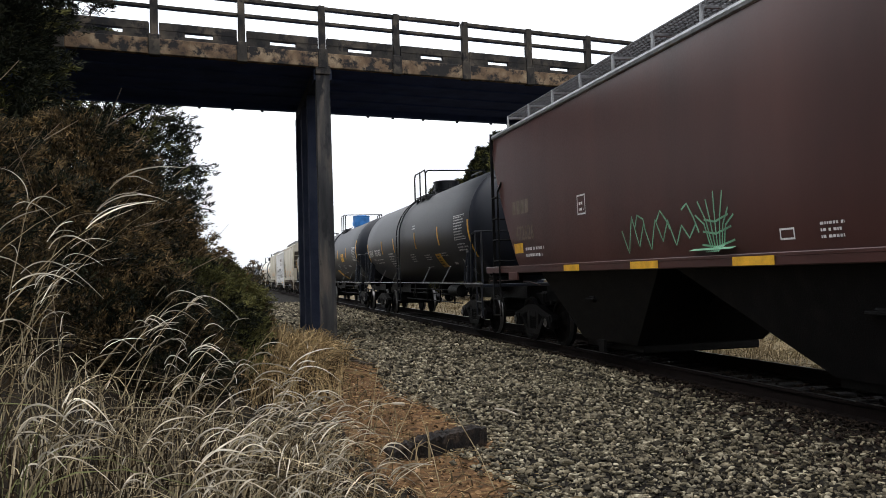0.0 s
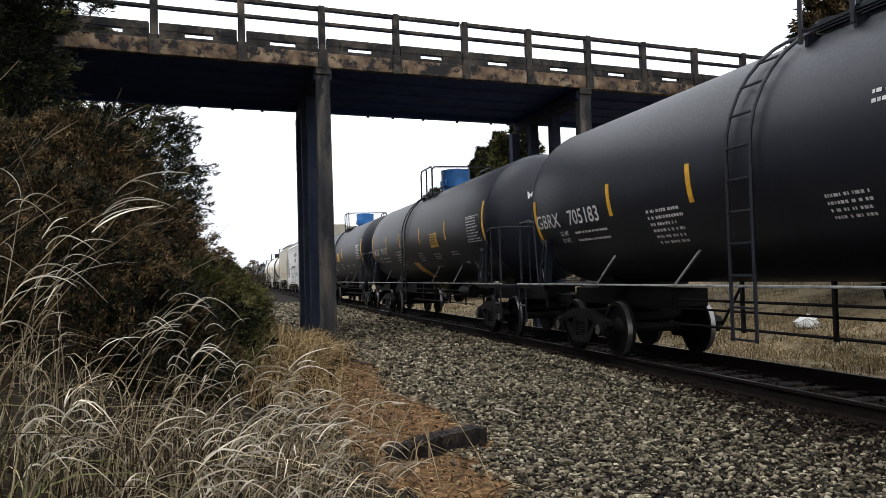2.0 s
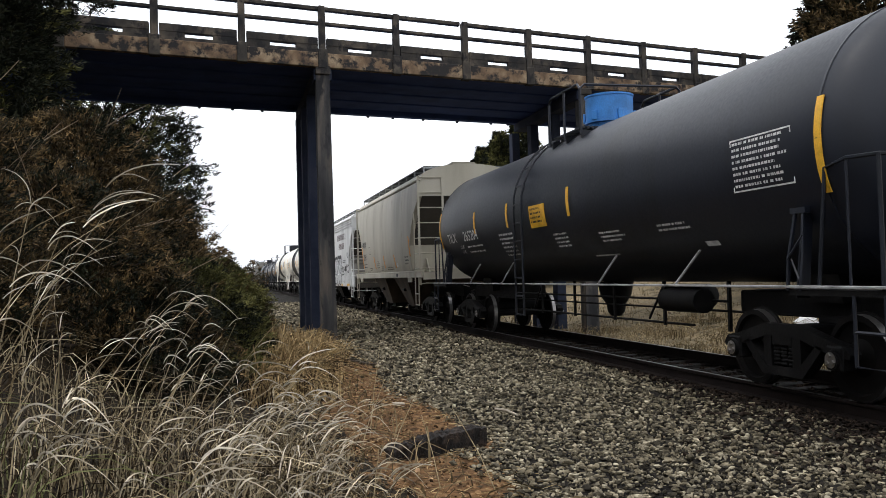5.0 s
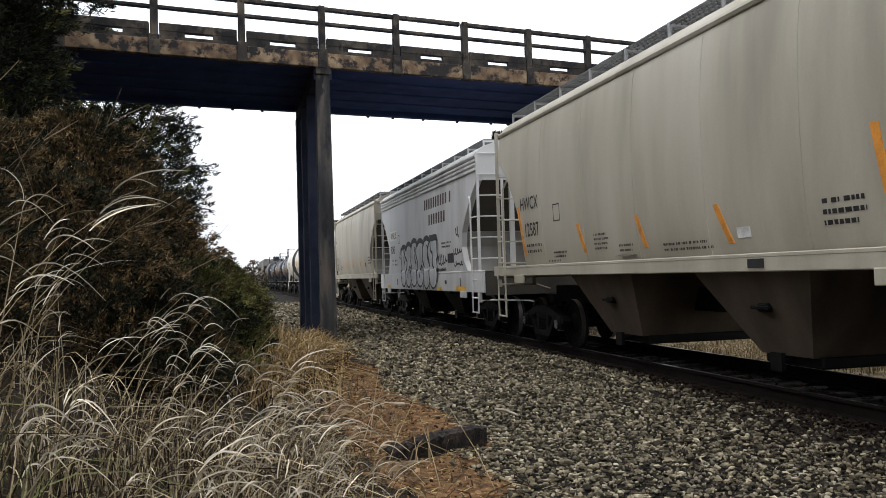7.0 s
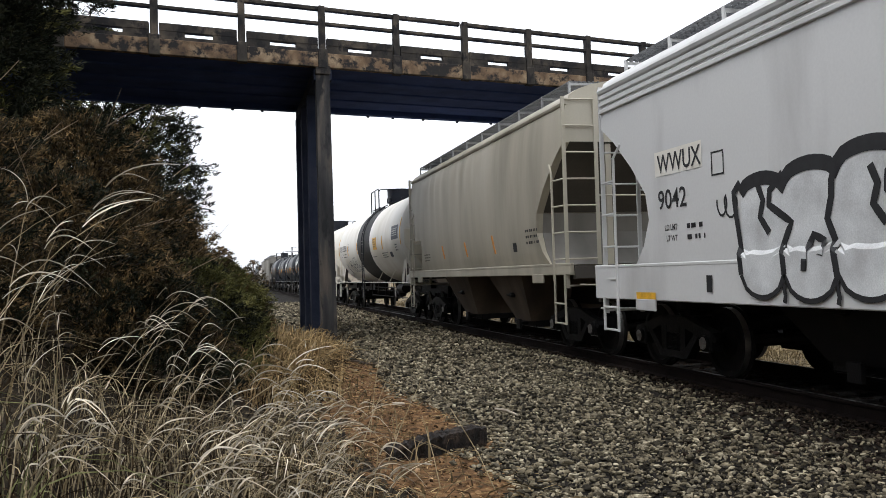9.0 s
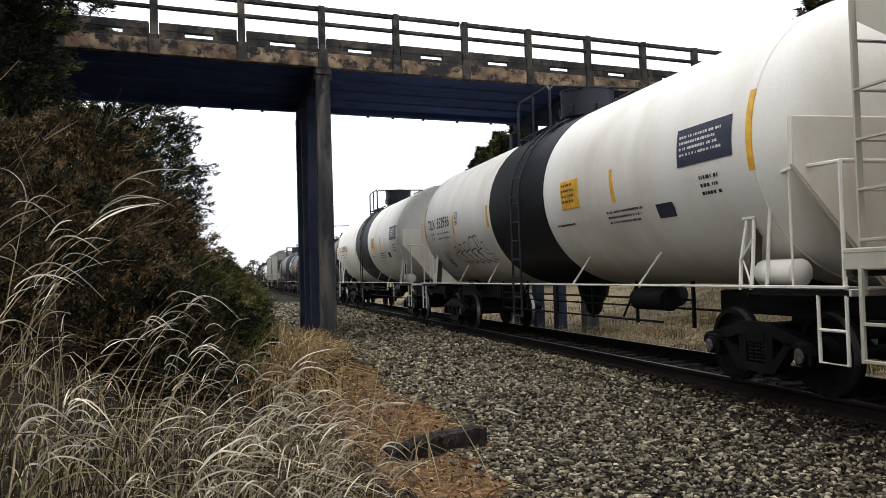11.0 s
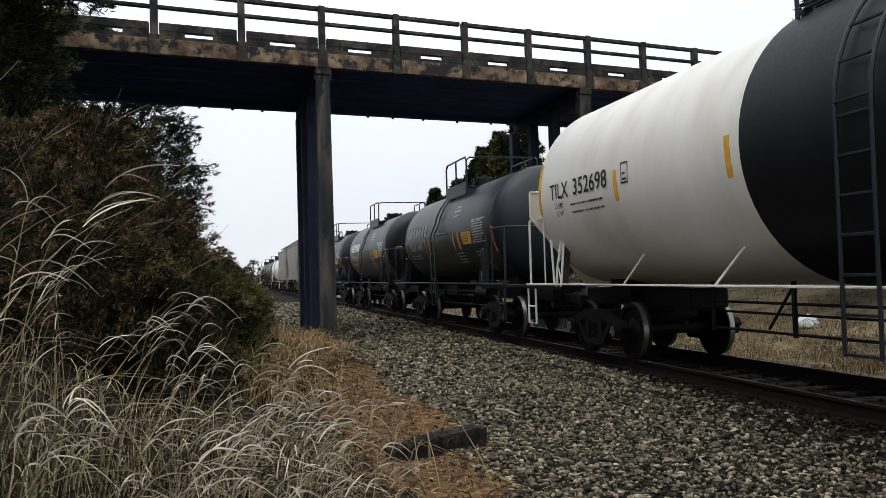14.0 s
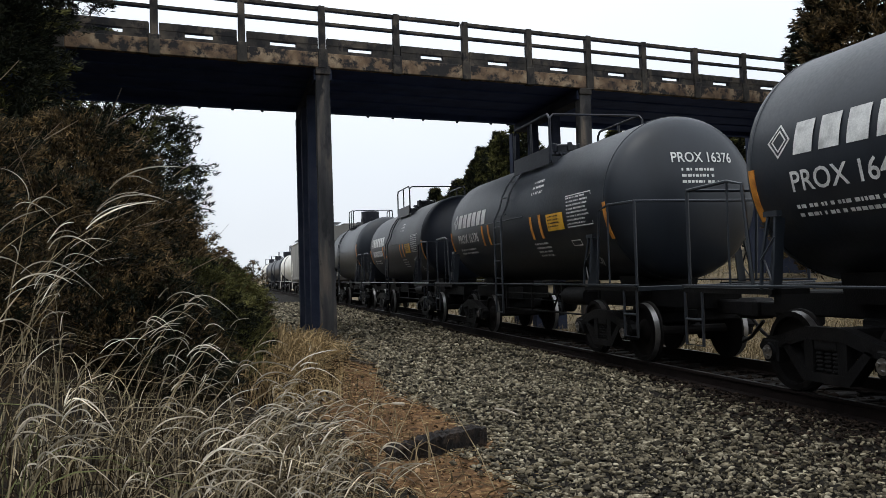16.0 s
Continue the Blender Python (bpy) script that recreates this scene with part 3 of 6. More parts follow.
def lines_shape(width, rows, row_h, seed=1):
    """Small print that cannot be read: rows of short bars."""
    s = Shape()
    rnd = random.Random(seed)
    for r in range(rows):
        x = 0.0
        end = width * rnd.uniform(0.75, 1.0)
        while x < end:
            w = rnd.uniform(0.35, 1.3) * row_h
            z = -r * row_h * 1.6
            s.add([(x, z, 0), (min(end, x + w), z, 0), (min(end, x + w), z + row_h * 0.7, 0), (x, z + row_h * 0.7, 0)], [(0, 1, 2, 3)])
            x += w + row_h * rnd.choice((0.3, 0.3, 0.3, 0.9))
    return s


def to_tank(s, y, arc, lift=0.008):
    """Lays flat marks on the shell; the writing runs towards the train's front, -y, as seen from the camera's side."""
    s.v = [on_tank(y - p[0], arc + p[1], lift + p[2]) for p in s.v]
    return s


def to_head(s, x, z, half, head=0.62, shield=False):
    """Lays flat marks on the front head of a tank."""
    out = []
    for p in s.v:
        a, b = x + p[0], z + p[1]
        q = max(0.0, 1 - (a * a + (b - ZC) ** 2) / TANK_R ** 2)
        out.append((a, -half - head * math.sqrt(q) - 0.012, b))
    s.v = out
    return s


def to_side(s, y, z, lift, zs):
    """Lays flat marks on a hopper's side; on and below the sill they lie on its face."""
    s.v = [(-(max(side_x(z + p[1]), 1.627) if z + p[1] < zs + 0.09 else side_x(z + p[1])) - lift - p[2], y - p[0], z + p[1]) for p in s.v]
    return s


def side_strip(y0, z0, y1, z1):
    """A reflective strip that follows a hopper's side."""
    s = Shape()
    for k in range(7):
        t = k / 6
        y, z = y0 + (y1 - y0) * t, z0 + (z1 - z0) * t
        s.v += [(-side_x(z) - lf, y + dy, z) for dy in (-0.05, 0.05) for lf in (0.009, -0.004)]
    for k in range(6):
        i = 4 * k
        s.f += [(i, i + 2, i + 6, i + 4), (i, i + 4, i + 5, i + 1), (i + 2, i + 3, i + 7, i + 6)]
    s.f += [(0, 1, 3, 2), (24, 26, 27, 25)]
    return s


def strokes(lines, width):
    """Flat brush strokes through points, drawn in (along, up)."""
    s = Shape()
    for rank, pts in enumerate(lines):
        fine = [pts[0]]
        for p, q in zip(pts, pts[1:]):
            n = max(1, int(math.hypot(q[0] - p[0], q[1] - p[1]) / 0.07))
            fine += [(p[0] + (q[0] - p[0]) * k / n, p[1] + (q[1] - p[1]) * k / n) for k in range(1, n + 1)]
        pts = [Vector((a, b, 0.0006 * rank)) for a, b in fine]
        k = len(s.v)
        for i, p in enumerate(pts):
            d = (pts[min(i + 1, len(pts) - 1)] - pts[max(0, i - 1)]).normalized()
            n = Vector((-d.y, d.x, 0)).normalized() * width / 2
            s.v += [tuple(p - n), tuple(p + n)]
        s.f += [(k + 2 * i, k + 2 * i + 1, k + 2 * i + 3, k + 2 * i + 2) for i in range(len(pts) - 1)]
    return s


def frame_box(w, h, t):
    """An empty outlined rectangle."""
    s = Shape()
    for a, b, c, d in ((0, w, 0, t), (0, w, h - t, h), (0, t, t, h - t), (w - t, w, t, h - t)):
        s.add([(a, c, 0), (b, c, 0), (b, d, 0), (a, d, 0)], [(0, 1, 2, 3)])
    return s


def table_shape(w, h, rows, seed):
    """A stencilled table: outline and rows of unreadable print."""
    s = frame_box(w, h, 0.018)
    q = lines_shape(w - 0.1, rows, h / rows / 1.75, seed)
    s.add([(a + 0.05, b + h - h / rows * 0.9, 0) for a, b, _ in q.v], q.f)
    return s


def diamond(r):
    """A hazard placard holder: a square on its corner with an inner square."""
    s = Shape()
    for a, b in ((r, r * 0.84), (r * 0.66, r * 0.52)):
        s.add([(0, a, 0), (a, 0, 0), (0, -a, 0), (-a, 0, 0), (0, b, 0), (b, 0, 0), (0, -b, 0), (-b, 0, 0)], [(0, 1, 5, 4), (1, 2, 6, 5), (2, 3, 7, 6), (3, 0, 4, 7)])
    return s


def rect(w, h):
    s = Shape()
    n = 6 if h > 0.25 else 1
    for r in range(n):
        a, b = h * r / n, h * (r + 1) / n
        s.add([(0, a, 0), (w, a, 0), (w, b, 0), (0, b, 0)], [(0, 1, 2, 3)])
    return s


def scribble(w, h, n, width, seed):
    """Looping spray-can line."""
    rnd = random.Random(seed)
    size = [rnd.uniform(0.45, 1.0) for k in range(n + 1)]
    pts = []
    for i in range(n * 12 + 1):
        t = i / 12
        a = 2 * math.pi * t + seed
        r = size[int(t)]
        pts.append((w * (t / n + 0.42 / n * r * math.cos(a)), h * (0.5 + 0.5 * r * math.sin(a) * (0.6 + 0.4 * math.sin(0.7 * t + seed)))))
    return strokes([pts], width)


def lobes(n, seed=5):
    """Uneven letter boundaries across a bubble-letter graffito, each with its own height."""
    rnd = random.Random(seed)
    xs = [0.0]
    for k in range(n):
        xs.append(xs[-1] + rnd.uniform(0.75, 1.25))
    return [x / xs[-1] for x in xs], [rnd.uniform(0.90, 1.0) for k in range(n)], [rnd.uniform(0.0, 0.07) for k in range(n)]


def lobe_edges(w, h, n):
    xs, tops, bots = lobes(n)
    top, bot = [], []
    for k in range(n):
        for i in range(9):
            t = i / 8
            x = (xs[k] + (xs[k + 1] - xs[k]) * t) * w
            arch = math.sin(math.pi * t) ** 0.5 if 0 < t < 1 else 0.0
            if k == n - 1:
                top.append((x, h * (0.97 if t < 0.92 else 0.95)))
            else:
                top.append((x, h * (tops[k] - 0.09 + 0.09 * arch)))
            bot.append((x, h * (0.20 - (0.20 - bots[k]) * arch)))
    return top, bot, xs


def bubble_fill(w, h, n):
    """Silver body of a bubble-letter graffito."""
    s = Shape()
    top, bot, _ = lobe_edges(w, h, n)
    for i in range(len(top) - 1):
        if top[i + 1][0] - top[i][0] > 1e-6:
            n = 28
            for k in range(n):
                a, b = k / n, (k + 1) / n
                s.add([(p[0] + (q[0] - p[0]) * t, p[1] + (q[1] - p[1]) * t, 0) for p, q, t in ((bot[i], top[i], a), (bot[i + 1], top[i + 1], a), (bot[i + 1], top[i + 1], b), (bot[i], top[i], b))], [(0, 1, 2, 3)])
    return s


def bubble_lines(w, h, n):
    """Black outlines and inner strokes of the bubble letters."""
    top, bot, xs = lobe_edges(w, h, n)
    rnd = random.Random(8)
    ls, drips = [], []
    ls.append([(0.0, h * 0.2), (-0.04, h * 0.42), (-0.10, h * 0.66), (-0.13, h * 0.83), (0.0, h * 0.90)])
    for k in range(1, n):
        x, g = xs[k] * w, w / n
        a, b, c = rnd.uniform(-0.1, 0.2) * g, rnd.uniform(-0.3, 0.15) * g, rnd.uniform(-0.34, -0.1) * g
        low = 0.2 if k % 2 else 0.16
        ls.append([(x, h * low), (x + a * 0.7, h * 0.31), (x + a, h * 0.42), (x + b, h * 0.56), (x + c, h * 0.70), (x + c * 0.9, h * 0.80), (x, h * 0.91)])
        drips.append([(x - 0.02, h * 0.16), (x + 0.02, h * 0.05), (x, h * 0.0)])
        if k in (2, 4):
            u = x - 0.6 * g
            ls.append([(u, h * 0.22), (u + 0.02, h * 0.36), (u + 0.16 * g, h * 0.46), (u + 0.34 * g, h * 0.42), (u + 0.3 * g, h * 0.32)])
        elif k in (1, 3, 5):
            u = x - rnd.uniform(0.35, 0.6) * g
            ls.append([(u, h * 0.86), (u + 0.10 * g, h * 0.74), (u + 0.02 * g, h * 0.62), (u + 0.2 * g, h * 0.5)])
    # the last letter is square-cut
    x0, x1 = xs[n - 1] * w, w
    ls.append([(x1, h * 0.14), (x1 + 0.06, h * 0.3), (x1 - 0.06, h * 0.42), (x1 - 0.10, h * 0.55), (x1 + 0.06, h * 0.60), (x1 + 0.0, h * 0.70), (x1 + 0.02, h * 0.96)])
    ls.append([(x0 + 0.06, h * 0.95), (x0 + 0.1, h * 0.74), (x0 + 0.3, h * 0.68), (x0 + 0.26, h * 0.45), (x0 + 0.42, h * 0.38)])
    return [strokes([top[:-9]], 0.15), strokes([top[-9:]], 0.17), strokes([bot], 0.055)] + [strokes([q], 0.085) for q in ls] + [strokes([q], 0.06) for q in drips]


def tag_shape(w, h, n, width, seed, closed=True):
    """A spray-can tag: a row of jagged closed outlines tied by a zigzag, without letters."""
    rnd = random.Random(seed)
    ls = []
    g = w / n
    for k in range(n):
        x = (k + 0.5) * g
        m_ = rnd.choice((7, 8, 9))
        pts = []
        for i in range(m_):
            a = 2 * math.pi * i / m_ + rnd.uniform(-0.25, 0.25)
            r = rnd.uniform(0.55, 1.15)
            pts.append((x + 0.62 * g * r * math.cos(a), h * (0.5 + 0.5 * r * math.sin(a))))
        if closed:
            ls.append(pts + pts[:2])
        elif k % 2:
            ls.append(pts[:4])
    zig = []
    for k in range(2 * n + 1):
        zig.append((w * k / (2 * n), h * (rnd.uniform(0.0, 0.3) if k % 2 else rnd.uniform(0.55, 0.95))))
    ls.append(zig)
    return strokes(ls, width)


def block_tag(w, h, n, width, seed):
    """A spray-can piece: stubby fingers and an arch over a row of stepped, leaning blocks, without letters."""
    rnd = random.Random(seed)
    ls = []
    for k in range(n):
        u = 0.04 + 0.82 * k / n
        top = 0.72 + 0.28 * k / n + rnd.uniform(-0.03, 0.03)
        if k == n // 2 + 1:
            ls.append([(u - 0.02, 0.68)] + [(u + 0.09 - 0.11 * math.cos(a), 0.72 + 0.24 * math.sin(a)) for a in (0.2, 0.6, 1.0, 1.4, 1.8, 2.2)] + [(u + 0.2, 0.6)])
        else:
            ls.append([(u + 0.03, 0.58), (u - 0.01, top - 0.03), (u, top), (u + 0.065, top + 0.02), (u + 0.075, top - 0.02), (u + 0.11, 0.57)])
        q = rnd.uniform(-0.02, 0.03)
        ls.append([(u - 0.05, 0.46 + q), (u + 0.01, 0.53 + q), (u + 0.13, 0.58 + q), (u + 0.12, 0.47), (u + 0.16, 0.38 + q), (u + 0.21, 0.35), (u + 0.20, 0.20 + q), (u + 0.22, 0.02), (u + 0.15, 0.08), (u + 0.11, 0.18)])
        ls.append([(u - 0.05, 0.46 + q), (u + 0.0, 0.36), (u + 0.04, 0.22 + q), (u + 0.10, 0.10), (u + 0.14, 0.13)])
    ls.append([(0.84, 0.74), (0.90, 0.76), (0.89, 0.52), (0.94, 0.48), (0.93, 0.38), (1.0, 0.33), (1.01, 0.16), (0.97, 0.1), (0.96, 0.28), (0.93, 0.12)])
    return strokes([[(w * a, h * b) for a, b in q] for q in ls], width)


def fan_shape(w, h, n, width, seed):
    """Spray-can strokes that spread from a foot like a crown."""
    rnd = random.Random(seed)
    ls = []
    for k in range(n):
        a = -0.9 + 1.8 * k / (n - 1)
        r = h * rnd.uniform(0.7, 1.05)
        ls.append([(w * (0.5 + 0.12 * a), 0.0), (w * 0.5 + r * math.sin(a) * 0.5, r * 0.55), (w * 0.5 + r * math.sin(a) * 0.9, r * math.cos(a * 0.8))])
    for z in (0.12, 0.32, 0.5):
        ls.append([(w * (0.2 + z * 0.2), h * z), (w * 0.5, h * (z - 0.05)), (w * (0.85 - z * 0.2), h * (z + 0.04))])
    return strokes(ls, width)


MARK = {"word": word_shape, "bars": bar_shape, "lines": lines_shape, "table": table_shape, "diamond": diamond, "rect": rect, "frame": frame_box, "scribble": scribble,
        "bubble_fill": bubble_fill, "bubble_lines": bubble_lines, "tag": tag_shape, "blocks": block_tag, "fan": fan_shape}
MARK_NAMES = {"word": "lettering", "bars": "company_name", "lines": "small_print", "table": "stencil_table", "diamond": "placard", "rect": "label_plate", "frame": "stencil_box",
              "scribble": "graffiti_line", "bubble_fill": "graffiti_fill", "bubble_lines": "graffiti_outline", "tag": "graffiti_tag", "blocks": "graffiti_tag", "fan": "graffiti_tag"}


def tank_shape(half, head=0.62):
    s = Shape()
    prof = []
    for i in range(9):
        a = i / 8 * math.pi / 2
        prof.append((-half - head * math.cos(a), max(0.02, TANK_R * math.sin(a))))
    mid = [(-half + 2 * half * k / 8, TANK_R) for k in range(1, 8)]
    back = [(-a, r) for a, r in prof[::-1]]
    return s.lathe(prof + mid + back, "y", 56, (0, 0, ZC))


DUSTY = mat("dusty_grey_tank_paint", (0.0145, 0.0185, 0.0255), 0.40, spec=0.42, scale=1.2, fine=25, grain=0.06, bump=0.03, streak=0.3, dark=(0.009, 0.0115, 0.015), light=(0.021, 0.026, 0.033))
DRAB = mat("drab_grey_hopper_paint", (0.2, 0.19, 0.17), 0.65, scale=1.0, fine=30, grain=0.06, bump=0.05, streak=0.2, dark=(0.12, 0.115, 0.10), light=(0.27, 0.26, 0.24))
SHIELD = mat("tan_cream_paint", (0.77, 0.71, 0.60), 0.5, scale=1.4, fine=30, grain=0.08, bump=0.03, streak=0.3, dark=(0.62, 0.54, 0.43), light=(0.82, 0.78, 0.69))
EDGE = mat("scuffed_pale_edge", (0.34, 0.34, 0.34), 0.5, 0.2, scale=4, fine=40, bump=0.1, dark=(0.12, 0.12, 0.12))


def shield_shape(half, d):
    """A flat plate that stands before the tank head: full width above, cut in to a narrow foot on the sill, with a turned edge."""
    y0, y1 = sorted((d * (half + 0.62), d * (half + 0.65)))
    out = [(-0.5, 1.17), (0.5, 1.17), (1.58, 2.45), (1.58, 2.93), (-1.58, 2.93), (-1.58, 2.45)]
    s = Shape().prism(out, "y", y0, y1)
    for i in (1, 2, 3, 4, 5):
        (xa, za), (xb, zb) = out[i], out[(i + 1) % 6]
        s.tube([(xa, d * (half + 0.61), za), (xb, d * (half + 0.61), zb)], 0.022, 5)
    return s


def tank_car(name, centre, length, half, colour, label, sill_colour=None, dome=None, band=None, marks=None, stripes=(), panel=None,
             ink=None, patch=None, shell=(2.68, 1.46), head_word=None, shield=False, ladder_y=0.88, deck=(-0.9, 0.6), dome_size=(0.45, 0.60), board=False):
    global ZC, TANK_R
    ZC, TANK_R = shell
    car = tagged(new(name), label, "tank car", group="freight train")
    CARS.append((car, centre))
    sill_colour = sill_colour or colour
    ink = ink or LETTER
    tank = part("tank", lambda: tank_shape(half), colour, car, key=("tank", half, TANK_R))
    for y in (-half, half):
        part("weld_seam", lambda: Shape().lathe([(-0.02, TANK_R), (-0.015, TANK_R + 0.007), (0.015, TANK_R + 0.007), (0.02, TANK_R)], "y", 56, (0, 0, ZC)), colour, tank, key=("seam", TANK_R), m=pose(0, y, 0))
    if shield:
        for d in (-1, 1):
            y0, y1 = sorted((d * (half + 0.50), d * (half + 0.66)))
            sh = part("head_shield", shield_shape(half, d), SHIELD, car, "cream shield plate over the tank head, cut to a narrow foot", smooth=50)
            part("brake_gear", Shape().box(0.15, 0.55, min(y0, y1) - 0.14, max(y0, y1) + 0.14, 1.95, 2.25, 0.03).tube([(0.35, d * (half + 0.64), 1.2), (0.35, d * (half + 0.64), 2.3)], 0.018, 6)
                 .lathe([(d * (half + 0.62), 0.26), (d * (half + 0.66), 0.28), (d * (half + 0.70), 0.26)], "y", 16, (0.1, 0, 2.42)) if d < 0 else Shape().box(-0.2, 0.2, y0 - 0.03, y1 + 0.03, 1.9, 2.1, 0.02), colour, sh)
    if band:
        part("band", lambda: Shape().lathe([(-band, TANK_R + 0.002), (-band, TANK_R + 0.012), (band, TANK_R + 0.012), (band, TANK_R + 0.002)], "y", 56, (0, 0, ZC)), BAND, tank, "wide black painted band", key=("band", band, TANK_R))
    # side sill, braces and saddles
    e = length / 2 - 0.55
    for side in (-1, 1):
        part("side_sill", Shape().box(1.45 * side - 0.04, 1.45 * side + 0.04, -half + 0.4, half - 0.4, 1.205, 1.232, 0.006), EDGE if sill_colour is BLACK else sill_colour, car, "thin pale side sill")
        part("running_board", Shape().box(min(1.0 * side, 1.47 * side), max(1.0 * side, 1.47 * side), half - 0.5, e, 1.13, 1.19)
             .box(min(1.0 * side, 1.47 * side), max(1.0 * side, 1.47 * side), -e, -half + 0.5, 1.13, 1.185), IRON, car, "dark grating running boards")
        for d in (-1, 1):
            y0, y1 = sorted((d * (half - 0.4), d * e))
            part("side_sill", Shape().box(1.46 * side - 0.035, 1.46 * side + 0.035, y0, y1, 1.20, 1.232, 0.006), EDGE if sill_colour is BLACK else sill_colour, car, "thin pale side sill")
        for y in ((4.95, 2.5, -2.4, -4.8) if half > 6 else ()):
            part("brace", Shape().tube([(1.44 * side, y, 1.22), (1.30 * side, y - 0.42, 1.66)], 0.016, 6), EDGE if sill_colour is BLACK else sill_colour, car)
    for d in (-1, 1):
        yt = d * (length / 2 - 2.65)
        part("saddle", lambda: Shape().prism([(-0.5, 1.0), (0.5, 1.0), (0.55, 1.34), (0.3, 1.27), (0, 1.24), (-0.3, 1.27), (-0.55, 1.34)], "y", -0.35, 0.35), IRON, car, key="saddle", m=pose(0, yt, 0))
        part("stub_sill", lambda: Shape().box(-0.32, 0.32, -1.95, 1.9, 0.82, 1.12, 0.02), IRON, car, key="stub", m=pose(0, yt, 0))
        part("end_platform", Shape().box(-1.42, 1.42, min(d * (e - 0.02), d * (e - 0.28)), max(d * (e - 0.02), d * (e - 0.28)), 1.14, 1.185), IRON, car, "dark grating end platform")
        part("end_sill", Shape().box(-1.45, 1.45, d * e - 0.03, d * e + 0.03, 1.13, 1.20, 0.008), sill_colour, car)
        truck(car, yt)
        coupler(car, d * length / 2, d)
        for side in (-1, 1):
            yb = d * (half - 0.42)
            part("bolster_arm", Shape().prism([(1.45 * side, 1.10), (1.30 * side, 1.10), (1.22 * side, 1.95), (1.34 * side, 1.98)], "y", yb - 0.012, yb + 0.012), DIRTY if sill_colour is WHITE else sill_colour, car)
            arm = Shape()
            for dy in (-0.10, 0.10):
                arm.tube([(1.47 * side, yb + dy, 1.18), (1.44 * side, yb + dy * 1.15, 1.5), (1.37 * side, yb + dy * 0.6, 2.0)], 0.022, 5)
            for z0, z1, q in ((1.25, 1.5, 1), (1.5, 1.75, -1)):
                arm.tube([(1.465 * side, yb - 0.10 * q, z0), (1.42 * side, yb + 0.10 * q, z1)], 0.012, 5)
            arm.box(min(1.33 * side, 1.40 * side), max(1.33 * side, 1.40 * side), yb - 0.12, yb + 0.12, 1.97, 2.03)
            part("bolster_bracket", arm, sill_colour, car)
        # end handrail, grab irons and step
        yr = d * (half + 0.35)
        ye = d * (e - 0.08)
        part("end_handrail", Shape().tube([(-1.42, d * (half - 0.1), 1.2), (-1.42, d * (half + 0.05), 2.38), (-1.42, yr, 2.44), (-1.42, ye, 2.42), (0, ye + 0.0, 2.42), (1.42, ye, 2.42), (1.42, d * (half), 2.4), (1.42, d * (half - 0.1), 1.2)], 0.021, 6)
             .tube([(-1.42, ye, 1.18), (-1.42, ye, 2.42)], 0.022, 6).tube([(1.42, ye, 1.18), (1.42, ye, 2.42)], 0.022, 6)
             .tube([(-1.42, yr, 1.2), (-1.42, yr, 2.44)], 0.014, 6), sill_colour, car)
        for side in (-1, 1):
            part("step", Shape().tube([(1.46 * side, d * (e - 0.42), 1.14), (1.46 * side, d * (e - 0.42), 0.48), (1.46 * side, d * (e - 0.02), 0.48), (1.46 * side, d * (e - 0.02), 1.14)], 0.02, 6)
                 .tube([(1.46 * side, d * (e - 0.42), 0.80), (1.46 * side, d * (e - 0.02), 0.80)], 0.018, 6), sill_colour, car)
    part("brake_cylinder", Shape().lathe([(-0.5, 0.02), (-0.5, 0.17), (0.5, 0.17), (0.5, 0.02)], "y", 14, (-0.75, 0, 0)), IRON, car, m=pose(0, -half * 0.5, 0.98))
    part("air_reservoir", Shape().lathe([(-0.6, 0.02), (-0.55, 0.2), (0.55, 0.2), (0.6, 0.02)], "y", 14, (0.4, 0, 0)), IRON, car, m=pose(0, -half * 0.26, 0.98))
    part("brake_rod", Shape().tube([(-0.3, -half + 1, 0.82), (-0.3, half - 1, 0.82)], 0.018, 6).tube([(-0.62, -half * 0.5, 0.62), (-0.62, half * 0.5, 0.62)], 0.020, 6).tube([(-0.62, -half * 0.62, 0.98), (-0.62, half * 0.5, 0.98)], 0.02, 6), IRON, car)
    for k, y in enumerate(np.arange(-0.62 * half, 0.5 * half, 1.75)):
        hang = Shape().box(-0.65, -0.61, y - 0.025, y + 0.025, 0.58, 1.25)
        if k % 3 == 1:
            hang.tube([(-0.63, y, 1.2), (-0.63, y + 0.5, 0.66)], 0.02, 5)
        part("rod_hanger", hang, IRON, car)
    part("bottom_outlet", Shape().lathe([(0.58, 0.10), (0.66, 0.16), (0.80, 0.18), (0.95, 0.28), (1.22, 0.34)], "z", 14, (0, 0, 0)), IRON, car)
    if shield:
        part("air_reservoir", Shape().lathe([(-0.42, 0.05), (-0.36, 0.15), (0.36, 0.15), (0.42, 0.05)], "y", 14, (-1.22, 0, 0)), colour, car, "white painted air tank", m=pose(0, -half + 0.15, 1.36))
    if half < 5:
        part("grab_rod", Shape().tube([on_tank(1.5, -0.02, 0.06), on_tank(-1.1, -0.02, 0.06)], 0.012, 5), sill_colour, car)
    # ladder up to the platform
    lad = Shape()
    yl = ladder_y
    for y in (yl, yl + 0.46):
        xl = -max(1.49, TANK_R + 0.06)
        pts = [(xl, y, 0.6), (xl, y, ZC)] + [on_tank(y, a, 0.07) for a in np.linspace(0.25, 1.95, 8)]
        lad.tube(pts, 0.022, 6)
    lad_colour = BLACK if band or sill_colour is WHITE else sill_colour
    ladder = part("ladder", lad, lad_colour, car)
